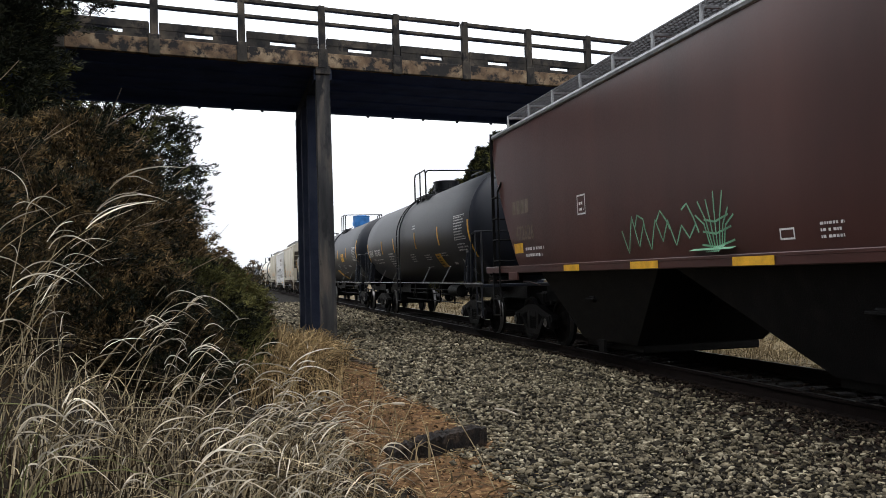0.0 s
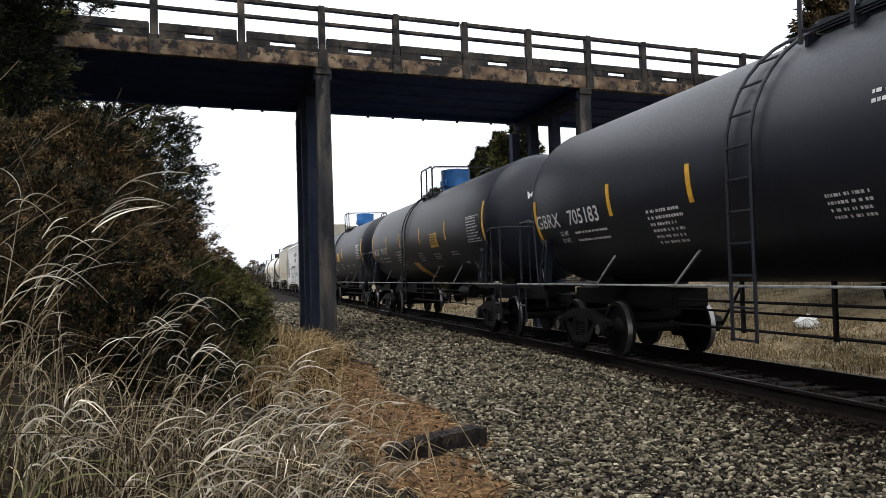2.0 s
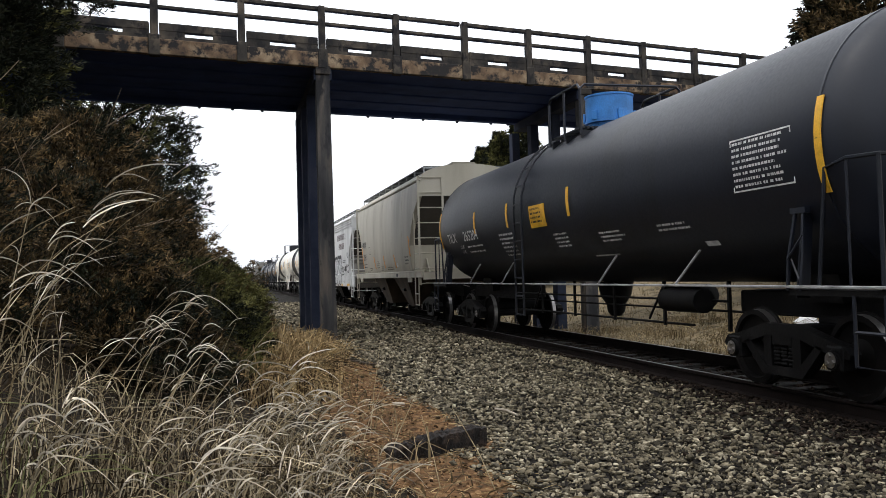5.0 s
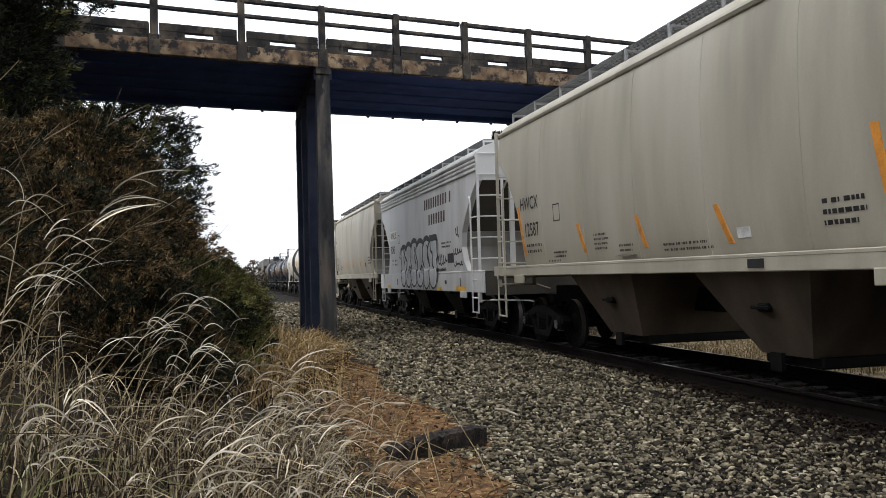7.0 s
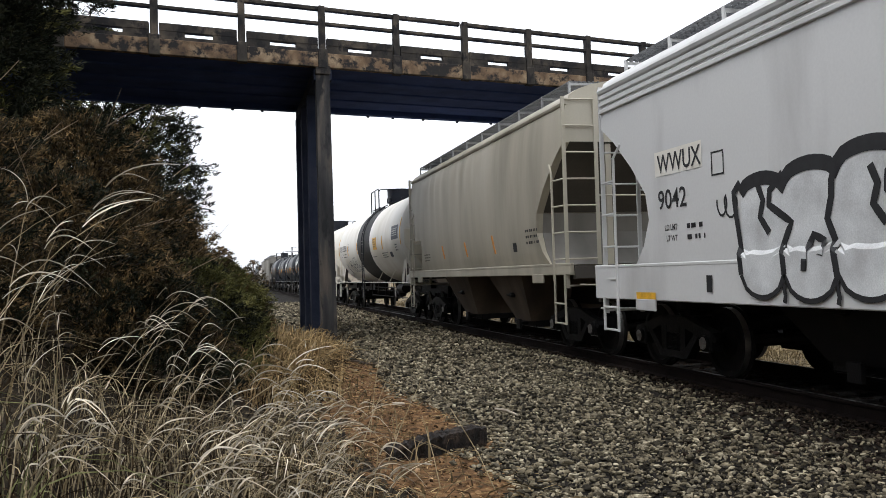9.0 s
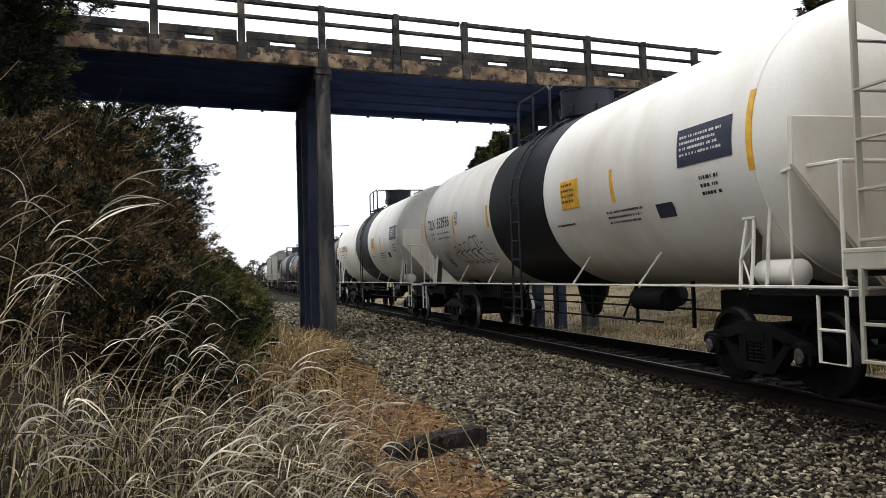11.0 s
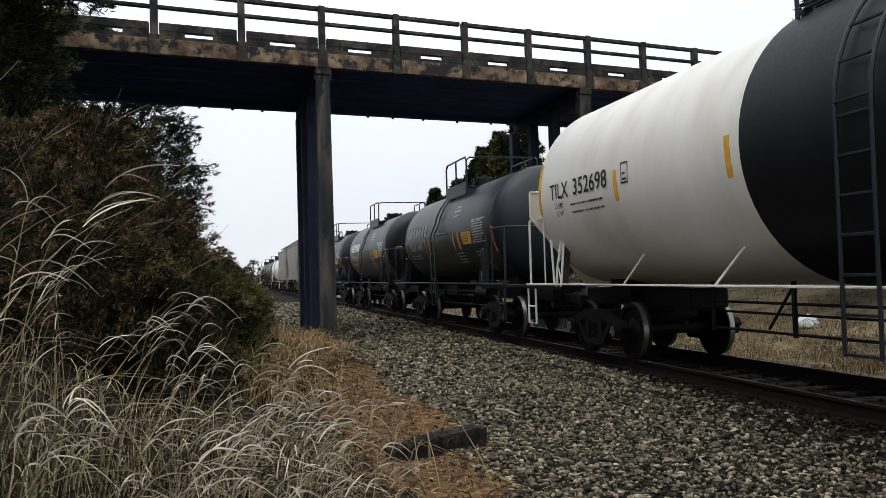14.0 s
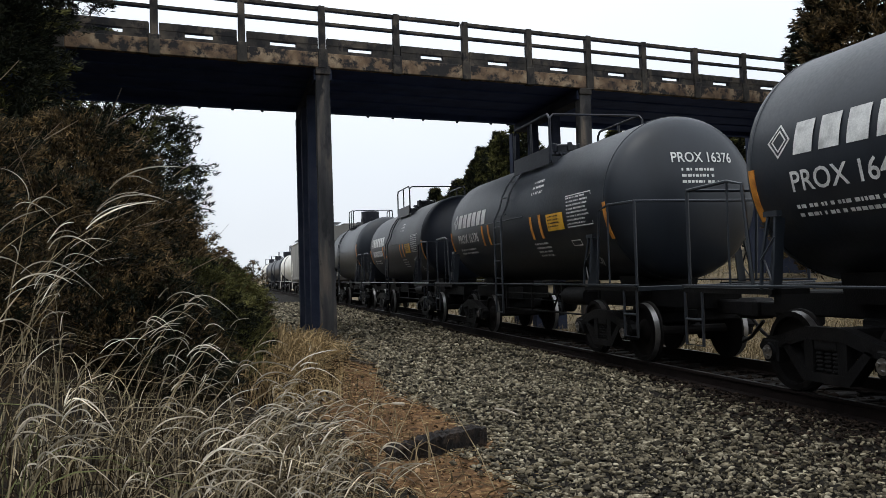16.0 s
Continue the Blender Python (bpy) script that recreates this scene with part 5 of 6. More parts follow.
for _c, _scr, _f, _o in ((122.75, 1, "352936", 0.0), (142.5, 0, "352698", 0.1)):
    tank_car("white_tank_car", _c, 19.2, 7.85, WHITE, "cream white tank car with a wide black band" + (" and scrawled graffiti" if _scr else ""), sill_colour=WHITE, band=1.61, shell=(2.81, 1.62), head_word=("TILX", -0.25, 3.55), shield=True,
             marks=[("word", ("TILX", 0.26, 1.5), 7.42 - _o, -0.13, INK), ("word", (_f, 0.27, 1.62), 6.42 - _o, -0.13, INK), ("word", ("LD LMT", 0.085), 7.15, -0.30, INK), ("word", ("LT WT", 0.085), 7.12, -0.43, INK), ("lines", (1.35, 1, 0.048, 5), 6.45, -0.295, INK), ("lines", (1.25, 1, 0.048, 15), 6.45, -0.425, INK),
                    ("frame", (0.22, 0.3, 0.02), 4.55, -0.14, INK), ("lines", (0.13, 2, 0.05, 9), 4.5, -0.02, INK), ("lines", (0.95, 1, 0.045, 4), -2.0, -0.62, INK),
                    ("lines", (1.2, 3, 0.05, 6), -4.05, -0.54, INK), ("rect", (1.2, 0.46), -6.3, -0.12, TABLE), ("lines", (1.05, 4, 0.045, 17), -6.36, 0.22, LETTER), ("lines", (0.5, 3, 0.06, 7), -6.75, -0.32, INK), ("rect", (0.45, 0.2), -5.55, -0.72, TABLE)]
             + ([("blocks", (3.0, 0.78, 5, 0.028, 4), 5.3, -1.25, VIOLET), ("frame", (0.12, 0.1, 0.012), 4.5, 0.0, INK), ("tag", (0.55, 0.6, 2, 0.016, 9), 6.5, -1.3, VIOLET), ("fan", (0.6, 0.5, 8, 0.014, 5), 6.5, -1.3, VIOLET)] if _scr else []),
             ladder_y=-0.45, deck=(-0.45, 1.4), dome_size=(0.53, 0.62), ink=INK, stripes=end_stripes(7.84, -0.34, 0.55) + [(4.75, -0.37, 0.08, 0), (1.86, -0.37, 0.11, 0), (-1.42, -0.38, 0.10, 0), (-4.38, -0.38, 0.10, 0)], panel=(-2.43, -0.34, 0.72, 0.46))
for _c, _f, _l in ((159.05, "16486", "short black tank car with bold white emblem and yellow stripes"), (172.5, "16376", "short black tank car with white emblem, ladder and rail"), (185.7, "", "short dark tank car following down the train")):
    tank_car("black_tank_car", _c, 13.25, 4.75, DUSTY if _f else BLACK, _l, shell=(2.57, 1.32), ladder_y=-0.03, deck=(-1.7, 0.4), dome_size=(0.30, 0.24), board=True, head_word=("PROX " + _f if _f else "PROX", -0.42, 3.08),
             marks=[("diamond", (0.19,), 4.25, 0.2, LETTER), ("bars", (6, 0.34, 0.40), 4.0, 0.02, LETTER), ("word", ("PROX " + _f, 0.22, 1.5), 4.1, -0.36, LETTER) if _f else ("bars", (9, 0.22, 0.23), 4.1, -0.36, LETTER), ("lines", (1.6, 2, 0.06, 3), 4.1, -0.55, LETTER),
                    ("table", (1.08, 0.56, 8, 3), -3.17, -0.37, LETTER), ("lines", (0.8, 4, 0.055, 11), -1.27, -0.62, LETTER), ("frame", (0.4, 0.12, 0.02), -3.1, -0.72, LETTER), ("diamond", (0.17,), -3.66, -1.04, LETTER),
                    ("lines", (0.66, 3, 0.075, 31), -1.33, 0.62, LETTER)],
             stripes=end_stripes(4.77, -0.66, -0.05) + [(1.95, -0.49, -0.02, 0), (1.48, -0.49, -0.02, 0), (-1.35, -0.5, -0.05, 0), (-1.85, -0.5, -0.04, 0)], panel=(-2.22, -0.38, 0.78, 0.31))
tank_car("black_tank_car", 198.4, 13.25, 4.72, DUSTY, "short dusty dark grey tank car", marks=[], stripes=end_stripes(4.72))
tank_car("white_tank_car", 242.2, 19.15, 7.85, WHITE, "white tank car far down the train", sill_colour=WHITE, marks=[])
tank_car("black_tank_car", 261.2, 18.6, 7.7, BLACK, "black tank car far down the train", marks=[])
tank_car("black_tank_car", 279.8, 18.6, 7.7, BLACK, "black tank car with plain sides in the distance", marks=[])
tank_car("white_tank_car", 298.7, 18.9, 7.7, WHITE, "white tank car in the far distance", sill_colour=WHITE, marks=[])

OLDCREAM = mat("faded_cream_paint", (0.20, 0.165, 0.13), 0.7, scale=5, fine=40, bump=0.05)
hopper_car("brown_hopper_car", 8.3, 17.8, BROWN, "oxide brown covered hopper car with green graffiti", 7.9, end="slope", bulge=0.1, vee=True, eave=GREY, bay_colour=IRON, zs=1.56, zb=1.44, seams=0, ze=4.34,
           marks=[("bars", (4, 0.26, 0.24), 6.62, 2.57, OLDCREAM), ("word", ("472626", 0.27), 6.5, 2.07, OLDCREAM), ("lines", (1.1, 2, 0.075, 5), 6.0, 1.86, LETTER), ("frame", (0.32, 0.32, 0.025), 3.4, 2.34, LETTER), ("lines", (0.2, 2, 0.06, 3), 3.33, 2.5, LETTER),
                  ("rect", (0.5, 0.19), 6.64, 1.82, YELLOW), ("rect", (0.65, 0.10), 3.98, 1.45, YELLOW), ("rect", (0.80, 0.10), 1.53, 1.45, YELLOW), ("rect", (0.76, 0.10), -0.98, 1.45, YELLOW), ("lines", (0.42, 3, 0.04, 8), -2.38, 1.82, LETTER),
                  ("frame", (0.24, 0.12, 0.02), -1.75, 1.7, LETTER), ("tag", (2.0, 0.55, 6, 0.026, 5, False), 1.85, 1.66, GREEN), ("fan", (1.15, 0.78, 7, 0.024, 3), 0.0, 1.62, GREEN),
                  ("rect", (0.9, 0.025), -0.05, 1.645, GREEN)])
hopper_car("grey_hopper_car", 79.4, 13.8, BEIGE, "weathered beige grey two-bay covered hopper car", 6.12, seams=5, end="bulkhead", roof=0.44, bulge=0.16, bay_colour=DUSTY_BAY,
           marks=[("word", ("HWCX", 0.24), 4.72, 2.62, INK), ("word", ("12587", 0.25), 4.57, 2.12, INK), ("lines", (0.95, 2, 0.07, 3), 4.5, 1.92, INK), ("frame", (0.3, 0.3, 0.02), 3.04, 2.31, DIRTY), ("lines", (0.55, 4, 0.045, 4), 1.45, 1.98, DIRTY),
                  ("lines", (0.6, 3, 0.065, 6), -3.86, 2.02, INK), ("rect", (0.26, 0.12), -2.4, 1.76, LETTER), ("lines", (1.3, 2, 0.045, 8), -0.7, 1.74, DIRTY), ("lines", (0.5, 3, 0.045, 9), 0.6, 1.78, DIRTY), ("rect", (0.3, 0.1), -2.7, 1.42, INK),
                  ("lines", (0.6, 3, 0.045, 2), 3.2, 1.76, DIRTY)],
           stripes=[(1.82, 1.73, 2.02, 2.2), (-0.23, 1.74, -0.03, 2.19), (-2.27, 1.71, -2.03, 2.17), (-4.73, 2.04, -4.62, 2.67), (4.62, 1.75, 4.84, 2.7)])
hopper_car("white_hopper_car", 93.2, 13.85, PALE, "pale grey two-bay covered hopper car with silver and black graffiti", 6.13, zs=1.5, zb=1.02, ze=4.14, roof=0.42, ribbed=True, bulge=0.025, bay_colour=IRON,
           marks=[("rect", (1.15, 0.32), 4.5, 2.64, WHITE), ("word", ("9042", 0.25, 1.45), 4.45, 2.21, INK), ("frame", (0.26, 0.28, 0.02), 3.15, 2.5, INK), ("lines", (0.45, 2, 0.085, 3), 3.75, 1.93, INK), ("bars", (10, 0.29, 0.268, 0.58), -0.82, 3.28, RED), ("bars", (1, 0.28, 0.26, 0.58), -3.66, 3.28, RED),
                  ("bars", (7, 0.29, 0.28, 0.58), -1.33, 2.83, RED), ("bubble_fill", (4.85, 1.45, 6), 2.58, 1.06, SILVER), ("bubble_lines", (4.85, 1.45, 6), 2.58, 1.06, INK), ("scribble", (0.95, 0.38, 5, 0.05, 6), -2.3, 1.66, INK), ("scribble", (0.6, 0.14, 4, 0.035, 16), -2.5, 1.53, INK),
                  ("scribble", (0.36, 0.34, 2, 0.028, 8), 3.05, 1.95, INK), ("word", ("LD LMT", 0.075), 4.3, 1.93, INK), ("word", ("LT WT", 0.075), 4.27, 1.79, INK), ("scribble", (0.75, 0.3, 4, 0.045, 21), -4.0, 1.86, INK), ("scribble", (0.8, 0.26, 5, 0.04, 22), -4.05, 1.58, INK), ("rect", (0.62, 0.24), -3.35, 1.74, INK), ("lines", (1.1, 2, 0.06, 5), -2.75, 2.25, INK), ("rect", (0.55, 0.09), 5.1, 1.04, YELLOW), ("rect", (0.52, 0.1), -2.21, 1.03, YELLOW),
                  ("rect", (0.9, 0.1), -4.2, 1.05, YELLOW), ("rect", (0.2, 0.1), -3.1, 1.2, INK), ("rect", (0.12, 0.2), 3.3, 1.15, INK), ("scribble", (0.3, 0.4, 2, 0.05, 12), -4.2, 2.3, INK), ("rect", (0.07, 0.2), -4.6, 1.15, INK)])
part("lettering", to_side(word_shape("WWUX", 0.24), 4.42, 2.68, 0.010, 1.5), INK, [c for c, _ in CARS][-1])
hopper_car("grey_hopper_car", 107.1, 13.8, BEIGE, "weathered grey two-bay covered hopper car with dented side", 6.2, dents=True, roof=0.4, bulge=0.16, bay_colour=DUSTY_BAY,
           marks=[("lines", (0.8, 3, 0.07, 3), -4.2, 2.2, INK), ("rect", (0.22, 0.18), -3.4, 1.85, INK), ("lines", (0.7, 3, 0.05, 6), 4.5, 2.0, DIRTY)], stripes=[(0.0, 1.85, 0.15, 2.2), (-2.2, 1.85, -2.05, 2.25), (2.2, 1.85, 2.35, 2.2)])
for _c in (211.8, 225.6):
    hopper_car("grey_hopper_car", _c, 13.8, DRAB, "drab grey covered hopper car far down the train", 6.2)


# ---- ballast stones, one heap of stuff ----
def build_stones():
    rng = np.random.default_rng(11)
    g = (1 + 5 ** 0.5) / 2
    ico = np.array([(-1, g, 0), (1, g, 0), (-1, -g, 0), (1, -g, 0), (0, -1, g), (0, 1, g), (0, -1, -g), (0, 1, -g), (g, 0, -1), (g, 0, 1), (-g, 0, -1), (-g, 0, 1)]) / 1.902
    tri = np.array([(0, 11, 5), (0, 5, 1), (0, 1, 7), (0, 7, 10), (0, 10, 11), (1, 5, 9), (5, 11, 4), (11, 10, 2), (10, 7, 6), (7, 1, 8), (3, 9, 4), (3, 4, 2), (3, 2, 6), (3, 6, 8),
                    (3, 8, 9), (4, 9, 5), (2, 4, 11), (6, 2, 10), (8, 6, 7), (9, 8, 1)])
    pts = []
    # a sunken fill of small stones, then an even top layer that lies clear of its neighbours
    for y0, y1, step in ((3.6, 8.5, 0.046), (8.5, 14, 0.052), (14, 24, 0.068), (24, 60, 0.125)):
        x0 = -5.3 if y0 < 14 else -6.3
        gx, gy = np.meshgrid(np.arange(x0, -0.84, step), np.arange(y0, y1, step * 1.05))
        for layer in (0, 1):
            keep = rng.random(gx.size) < (0.3, 0.8)[layer]
            x = (gx.ravel() + rng.uniform(-0.42, 0.42, gx.size) * step)[keep]
            y = (gy.ravel() + rng.uniform(-0.42, 0.42, gx.size) * step)[keep]
            c = rng.uniform(0.27, 0.52, len(x)) * step * (0.8, 1.0)[layer]
            for a, b, r in zip(x, y, c):
                e = ballast_edge(b)
                if a < e and rng.random() < min(0.985, 0.6 + (e - a) * 2.2):
                    continue
                pts.append((a, b, ground_z(a, b) + (rng.uniform(-0.5, 0.1), rng.uniform(0.35, 1.5))[layer] * r, r))
    for n, x0, x1 in ((1500, -0.62, 0.62), (1500, 0.9, 2.6)):
        for a, b, c in zip(rng.uniform(x0, x1, n), rng.uniform(6, 30, n), rng.uniform(0.025, 0.045, n)):
            pts.append((a, b, ground_z(a, b) + c * 0.2, c))
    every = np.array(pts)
    # Near the viewer the dark stones spread outwards as painted train shade.
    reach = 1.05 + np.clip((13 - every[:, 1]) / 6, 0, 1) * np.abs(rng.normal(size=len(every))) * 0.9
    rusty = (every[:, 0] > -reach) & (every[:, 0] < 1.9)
    for pick, material, name, label in ((~rusty, STONE, "ballast_stones", "loose angular grey ballast stones along the track"), (rusty, STONE_RUST_SHADE, "rusty_stones", "rust brown ballast stones by the rails, darkened as train shade")):
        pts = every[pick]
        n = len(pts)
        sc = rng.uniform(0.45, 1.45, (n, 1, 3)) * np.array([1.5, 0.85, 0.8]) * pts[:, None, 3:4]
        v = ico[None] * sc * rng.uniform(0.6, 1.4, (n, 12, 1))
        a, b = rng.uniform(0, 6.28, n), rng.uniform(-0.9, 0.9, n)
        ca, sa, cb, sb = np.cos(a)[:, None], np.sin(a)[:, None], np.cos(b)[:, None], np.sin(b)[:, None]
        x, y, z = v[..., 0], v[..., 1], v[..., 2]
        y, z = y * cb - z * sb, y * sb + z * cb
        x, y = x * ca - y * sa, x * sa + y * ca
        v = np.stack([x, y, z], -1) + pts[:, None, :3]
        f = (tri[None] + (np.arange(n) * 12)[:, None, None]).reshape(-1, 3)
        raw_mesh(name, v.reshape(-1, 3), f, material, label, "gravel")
    # clods and chips on the red dirt
    n = 3600
    x, y = rng.uniform(-6.2, -4.3, n), 3.6 + 13 * rng.random(n) ** 1.3
    keep = np.array([a < ballast_edge(b) + 0.15 for a, b in zip(x, y)])
    x, y = x[keep], y[keep]
    n = len(x)
    s = rng.uniform(0.006, 0.022, (n, 1, 1)) * rng.uniform(0.5, 1.4, (n, 1, 3))
    z = np.array([ground_z(a, b) for a, b in zip(x, y)])
    v = ico[None] * s * rng.uniform(0.6, 1.4, (n, 12, 1)) + np.stack([x, y, z + 0.004], 1)[:, None]
    f = (tri[None] + (np.arange(n) * 12)[:, None, None]).reshape(-1, 3)
    raw_mesh("dirt_clods", v.reshape(-1, 3), f, CLOD, "crumbs of red clay and small chips on the dirt", "dirt")


def raw_mesh(name, verts, faces, material, label="", category="", kind="stuff"):
    """A mesh from numpy arrays of triangles or quads."""
    me = bpy.data.meshes.new(name)
    k = faces.shape[1]
    me.vertices.add(len(verts))
    me.vertices.foreach_set("co", np.ascontiguousarray(verts, dtype=np.float32).ravel())
    me.loops.add(faces.size)
    me.loops.foreach_set("vertex_index", np.ascontiguousarray(faces, dtype=np.int32).ravel())
    me.polygons.add(len(faces))
    me.polygons.foreach_set("loop_start", np.arange(0, faces.size, k, dtype=np.int32))
    me.materials.append(material)
    me.update(calc_edges=True)
    me.validate()
    me.shade_flat()
    ob = new(name, me)
    if label or category:
        tagged(ob, label, category, kind=kind)
    return ob


build_stones()


# ---- foliage ----
def unit(a):
    return a / np.maximum(1e-6, np.linalg.norm(a, axis=-1, keepdims=True))


def kites(p, d, length, width, rng):
    """Small leaf blades: at p, along d; each a kite of two triangles."""
    n = len(p)
    side = unit(np.cross(d, rng.normal(size=(n, 3))))
    L, W = length[:, None], width[:, None]
    v = np.stack([p, p + d * L * 0.45 + side * W, p + d * L, p + d * L * 0.45 - side * W], 1)
    f = np.array([[0, 1, 2, 3]])[None] + (np.arange(n) * 4)[:, None, None]
    return v.reshape(-1, 3), f.reshape(-1, 4)


def crown_blades(rng, base, height, radius, branches, per, leaf, low=0.1, power=0.8, lift=0.5, lump=0.35, cone=False):
    """Leaf sprays along branchlets of a rough cone or dome."""
    u = rng.random(branches) ** power
    zz = low + (1 - low) * u
    ang = rng.uniform(0, 2 * math.pi, branches)
    shape = np.sqrt(np.maximum(0.0, 1 - zz ** 1.6)) * (0.75 + 0.25 * np.minimum(1, zz * 5))
    if cone:
        shape = np.maximum(0.02, 1 - zz) ** 0.75
    wob = 1 + lump * np.sin(ang * 3 + zz * 9 + rng.uniform(0, 6)) * 0.6 + lump * rng.normal(size=branches) * 0.45
    rad = radius * shape * np.clip(wob, 0.35, 1.5)
    out = np.stack([np.cos(ang), np.sin(ang), np.zeros(branches)], 1)
    tip = np.array(base) + out * rad[:, None] + np.stack([0 * zz, 0 * zz, zz * height], 1)
    d = unit(out + np.array([0, 0, 1.0]) * rng.uniform(-0.15, lift * 1.6, branches)[:, None] + rng.normal(size=(branches, 3)) * 0.3)
    blen = rng.uniform(0.25, 0.75, branches) * (0.25 + radius * 0.28)
    t = rng.random((branches, per)) ** 0.8
    p = tip[:, None] + d[:, None] * (blen[:, None, None] * (t[..., None] - 0.75))
    spread = (1 - t[..., None]) * blen[:, None, None] * 0.2 + 0.01
    p = p + rng.normal(size=p.shape) * spread
    dd = unit(d[:, None] * 0.9 + rng.normal(size=p.shape) * 0.38)
    p, dd = p.reshape(-1, 3), dd.reshape(-1, 3)
    n = len(p)
    return kites(p, dd, rng.uniform(0.5, 1.2, n) * leaf, rng.uniform(0.07, 0.13, n) * leaf, rng), tip


def tree(name, label, base, height, radius, mats, seed, branches=900, per=36, leaf=0.09, low=0.08, limbs=26, twigs=0, lift=0.5, power=0.8, lump=0.3, cone=False):
    rng = np.random.default_rng(seed)
    x, y = base
    z = ground_z(x, y) - 0.1
    root = tagged(new(name), label, "tree" if height > 4.5 else "shrub")
    trunk = Shape()
    pts = [(x + 0.08 * height * 0.1 * math.sin(k + seed), y, z + height * 0.93 * k / 6) for k in range(7)]
    trunk.tube(pts, 0.035 * height * 0.55 + 0.02, 8, 0.012)
    part("trunk", trunk, BARK, root)
    for k, (m_, frac) in enumerate(mats):
        (v, f), tips = crown_blades(rng, (x, y, z), height, radius * (1.0 if k == 0 else 0.97), int(branches * frac), per, leaf, low, power, lift, lump, cone)
        ob = raw_mesh("crown", v, f, m_)
        ob.parent = root
        if k == 0:
            lim = tips[rng.permutation(len(tips))[:limbs]]
            for q in lim:
                h = max(0.15, q[2] - z - 0.35 * math.hypot(q[0] - x, q[1] - y))
                s = Shape().tube([(x, y, z + h), ((x + q[0]) / 2, (y + q[1]) / 2, (z + h + q[2]) / 2 - 0.05), tuple(q)], 0.012 + 0.006 * height * 0.5, 5, 0.005)
                part("limb", s, BARK, root)
    for k in range(twigs):
        a, zz = rng.uniform(-2.2, 0.6), rng.uniform(0.35, 0.95)
        r = radius * math.sqrt(1 - zz ** 1.6) * rng.uniform(0.6, 1.0)
        p0 = Vector((x + math.cos(a) * r, y + math.sin(a) * r, z + zz * height))
        d = Vector((math.cos(a) * 0.7, math.sin(a) * 0.7, rng.uniform(0.2, 1.0))).normalized()
        L = rng.uniform(0.3, 1.0)
        s = Shape().tube([p0 - d * 0.3, p0 + d * L * 0.5 + Vector((0, 0, 0.03)), p0 + d * L], 0.013 if k % 5 == 0 else 0.006, 4, 0.003)
        part("twig", s, TWIG, root, "bare brown twig")
    return root


GREENISH = [(LEAF, 0.65), (LEAF_YELLOW, 0.35)]
BRONZE = [(LEAF_RUST, 0.6), (LEAF, 0.4)]
MIXED = [(LEAF_RUST, 0.35), (LEAF, 0.4), (LEAF_YELLOW, 0.25)]
# the camera's side of the line: a tall cedar before the bridge, one behind it, and winter shrubs on the bank
tree("cedar_tree", "tall dark green cedar on the bank beside the bridge", (-12.72, 17.2), 13.0, 2.75, [(LEAF, 0.9), (LEAF_YELLOW, 0.1)], 21, 3800, 64, 0.142, power=1.15, lump=0.22)
tree("cedar_tree", "dense dark cedar on the bank beyond the bridge", (-11.9, 34.0), 9.2, 3.9, [(LEAF, 0.7), (LEAF_YELLOW, 0.3)], 22, 2000, 60, 0.195, power=0.85, lump=0.2)
tree("cedar_tree", "smaller dark cedar on the bank beyond the bridge", (-10.3, 31.0), 4.4, 1.7, [(LEAF, 0.8), (LEAF_YELLOW, 0.2)], 23, 900, 70, 0.14)
tree("bronze_shrub", "tall bronze brown winter shrub on the bank", (-9.4, 14.2), 3.2, 1.9, BRONZE, 31, 1900, 64, 0.092, low=0.02, twigs=14, lift=0.9)
tree("bronze_shrub", "bronze brown shrub with bare twigs", (-10.7, 11.6), 2.5, 1.8, BRONZE, 32, 1500, 60, 0.085, low=0.02, twigs=14, lift=0.9)
tree("bronze_shrub", "bronze and green shrub on the bank edge", (-8.25, 15.6), 2.3, 1.1, MIXED, 33, 1300, 60, 0.082, low=0.02, twigs=10, lift=0.9)
tree("bronze_shrub", "dark bronze shrub behind the grass", (-9.0, 10.4), 2.0, 1.35, BRONZE, 34, 1300, 60, 0.074, low=0.02, twigs=12, lift=0.9)
tree("bronze_shrub", "dark bronze shrub behind tall grass", (-9.9, 8.4), 1.7, 1.2, BRONZE, 35, 1200, 56, 0.066, low=0.02, twigs=10, lift=0.9)
tree("green_shrub", "low yellow green cedar shrub", (-7.3, 16.4), 1.95, 1.0, [(LEAF_YELLOW, 0.8), (LEAF_RUST, 0.2)], 36, 1100, 62, 0.078, low=0.02, lift=0.8)
tree("green_shrub", "low dark green shrub at the bank foot", (-7.5, 12.8), 1.8, 0.9, [(LEAF_YELLOW, 0.65), (LEAF, 0.35)], 37, 1000, 62, 0.07, low=0.02, lift=0.8)
tree("green_shrub", "low dark shrub at the bank foot", (-7.9, 10.2), 1.5, 0.8, [(LEAF, 0.7), (LEAF_RUST, 0.3)], 38, 900, 62, 0.066, low=0.02, lift=0.8)
part("dead_branch", Shape().tube([(-8.5, 15.2, 1.6), (-8.3, 15.0, 2.15), (-7.95, 14.95, 2.45), (-7.7, 14.9, 2.65), (-7.3, 14.9, 2.88)], 0.022, 6, 0.006).tube([(-7.97, 14.95, 2.46), (-7.65, 14.9, 2.56), (-7.35, 14.85, 2.63)], 0.012, 5, 0.005), STICK,
     [o for o in bpy.data.objects if o.name.startswith("bronze_shrub")][2], "bleached dead forked branch")
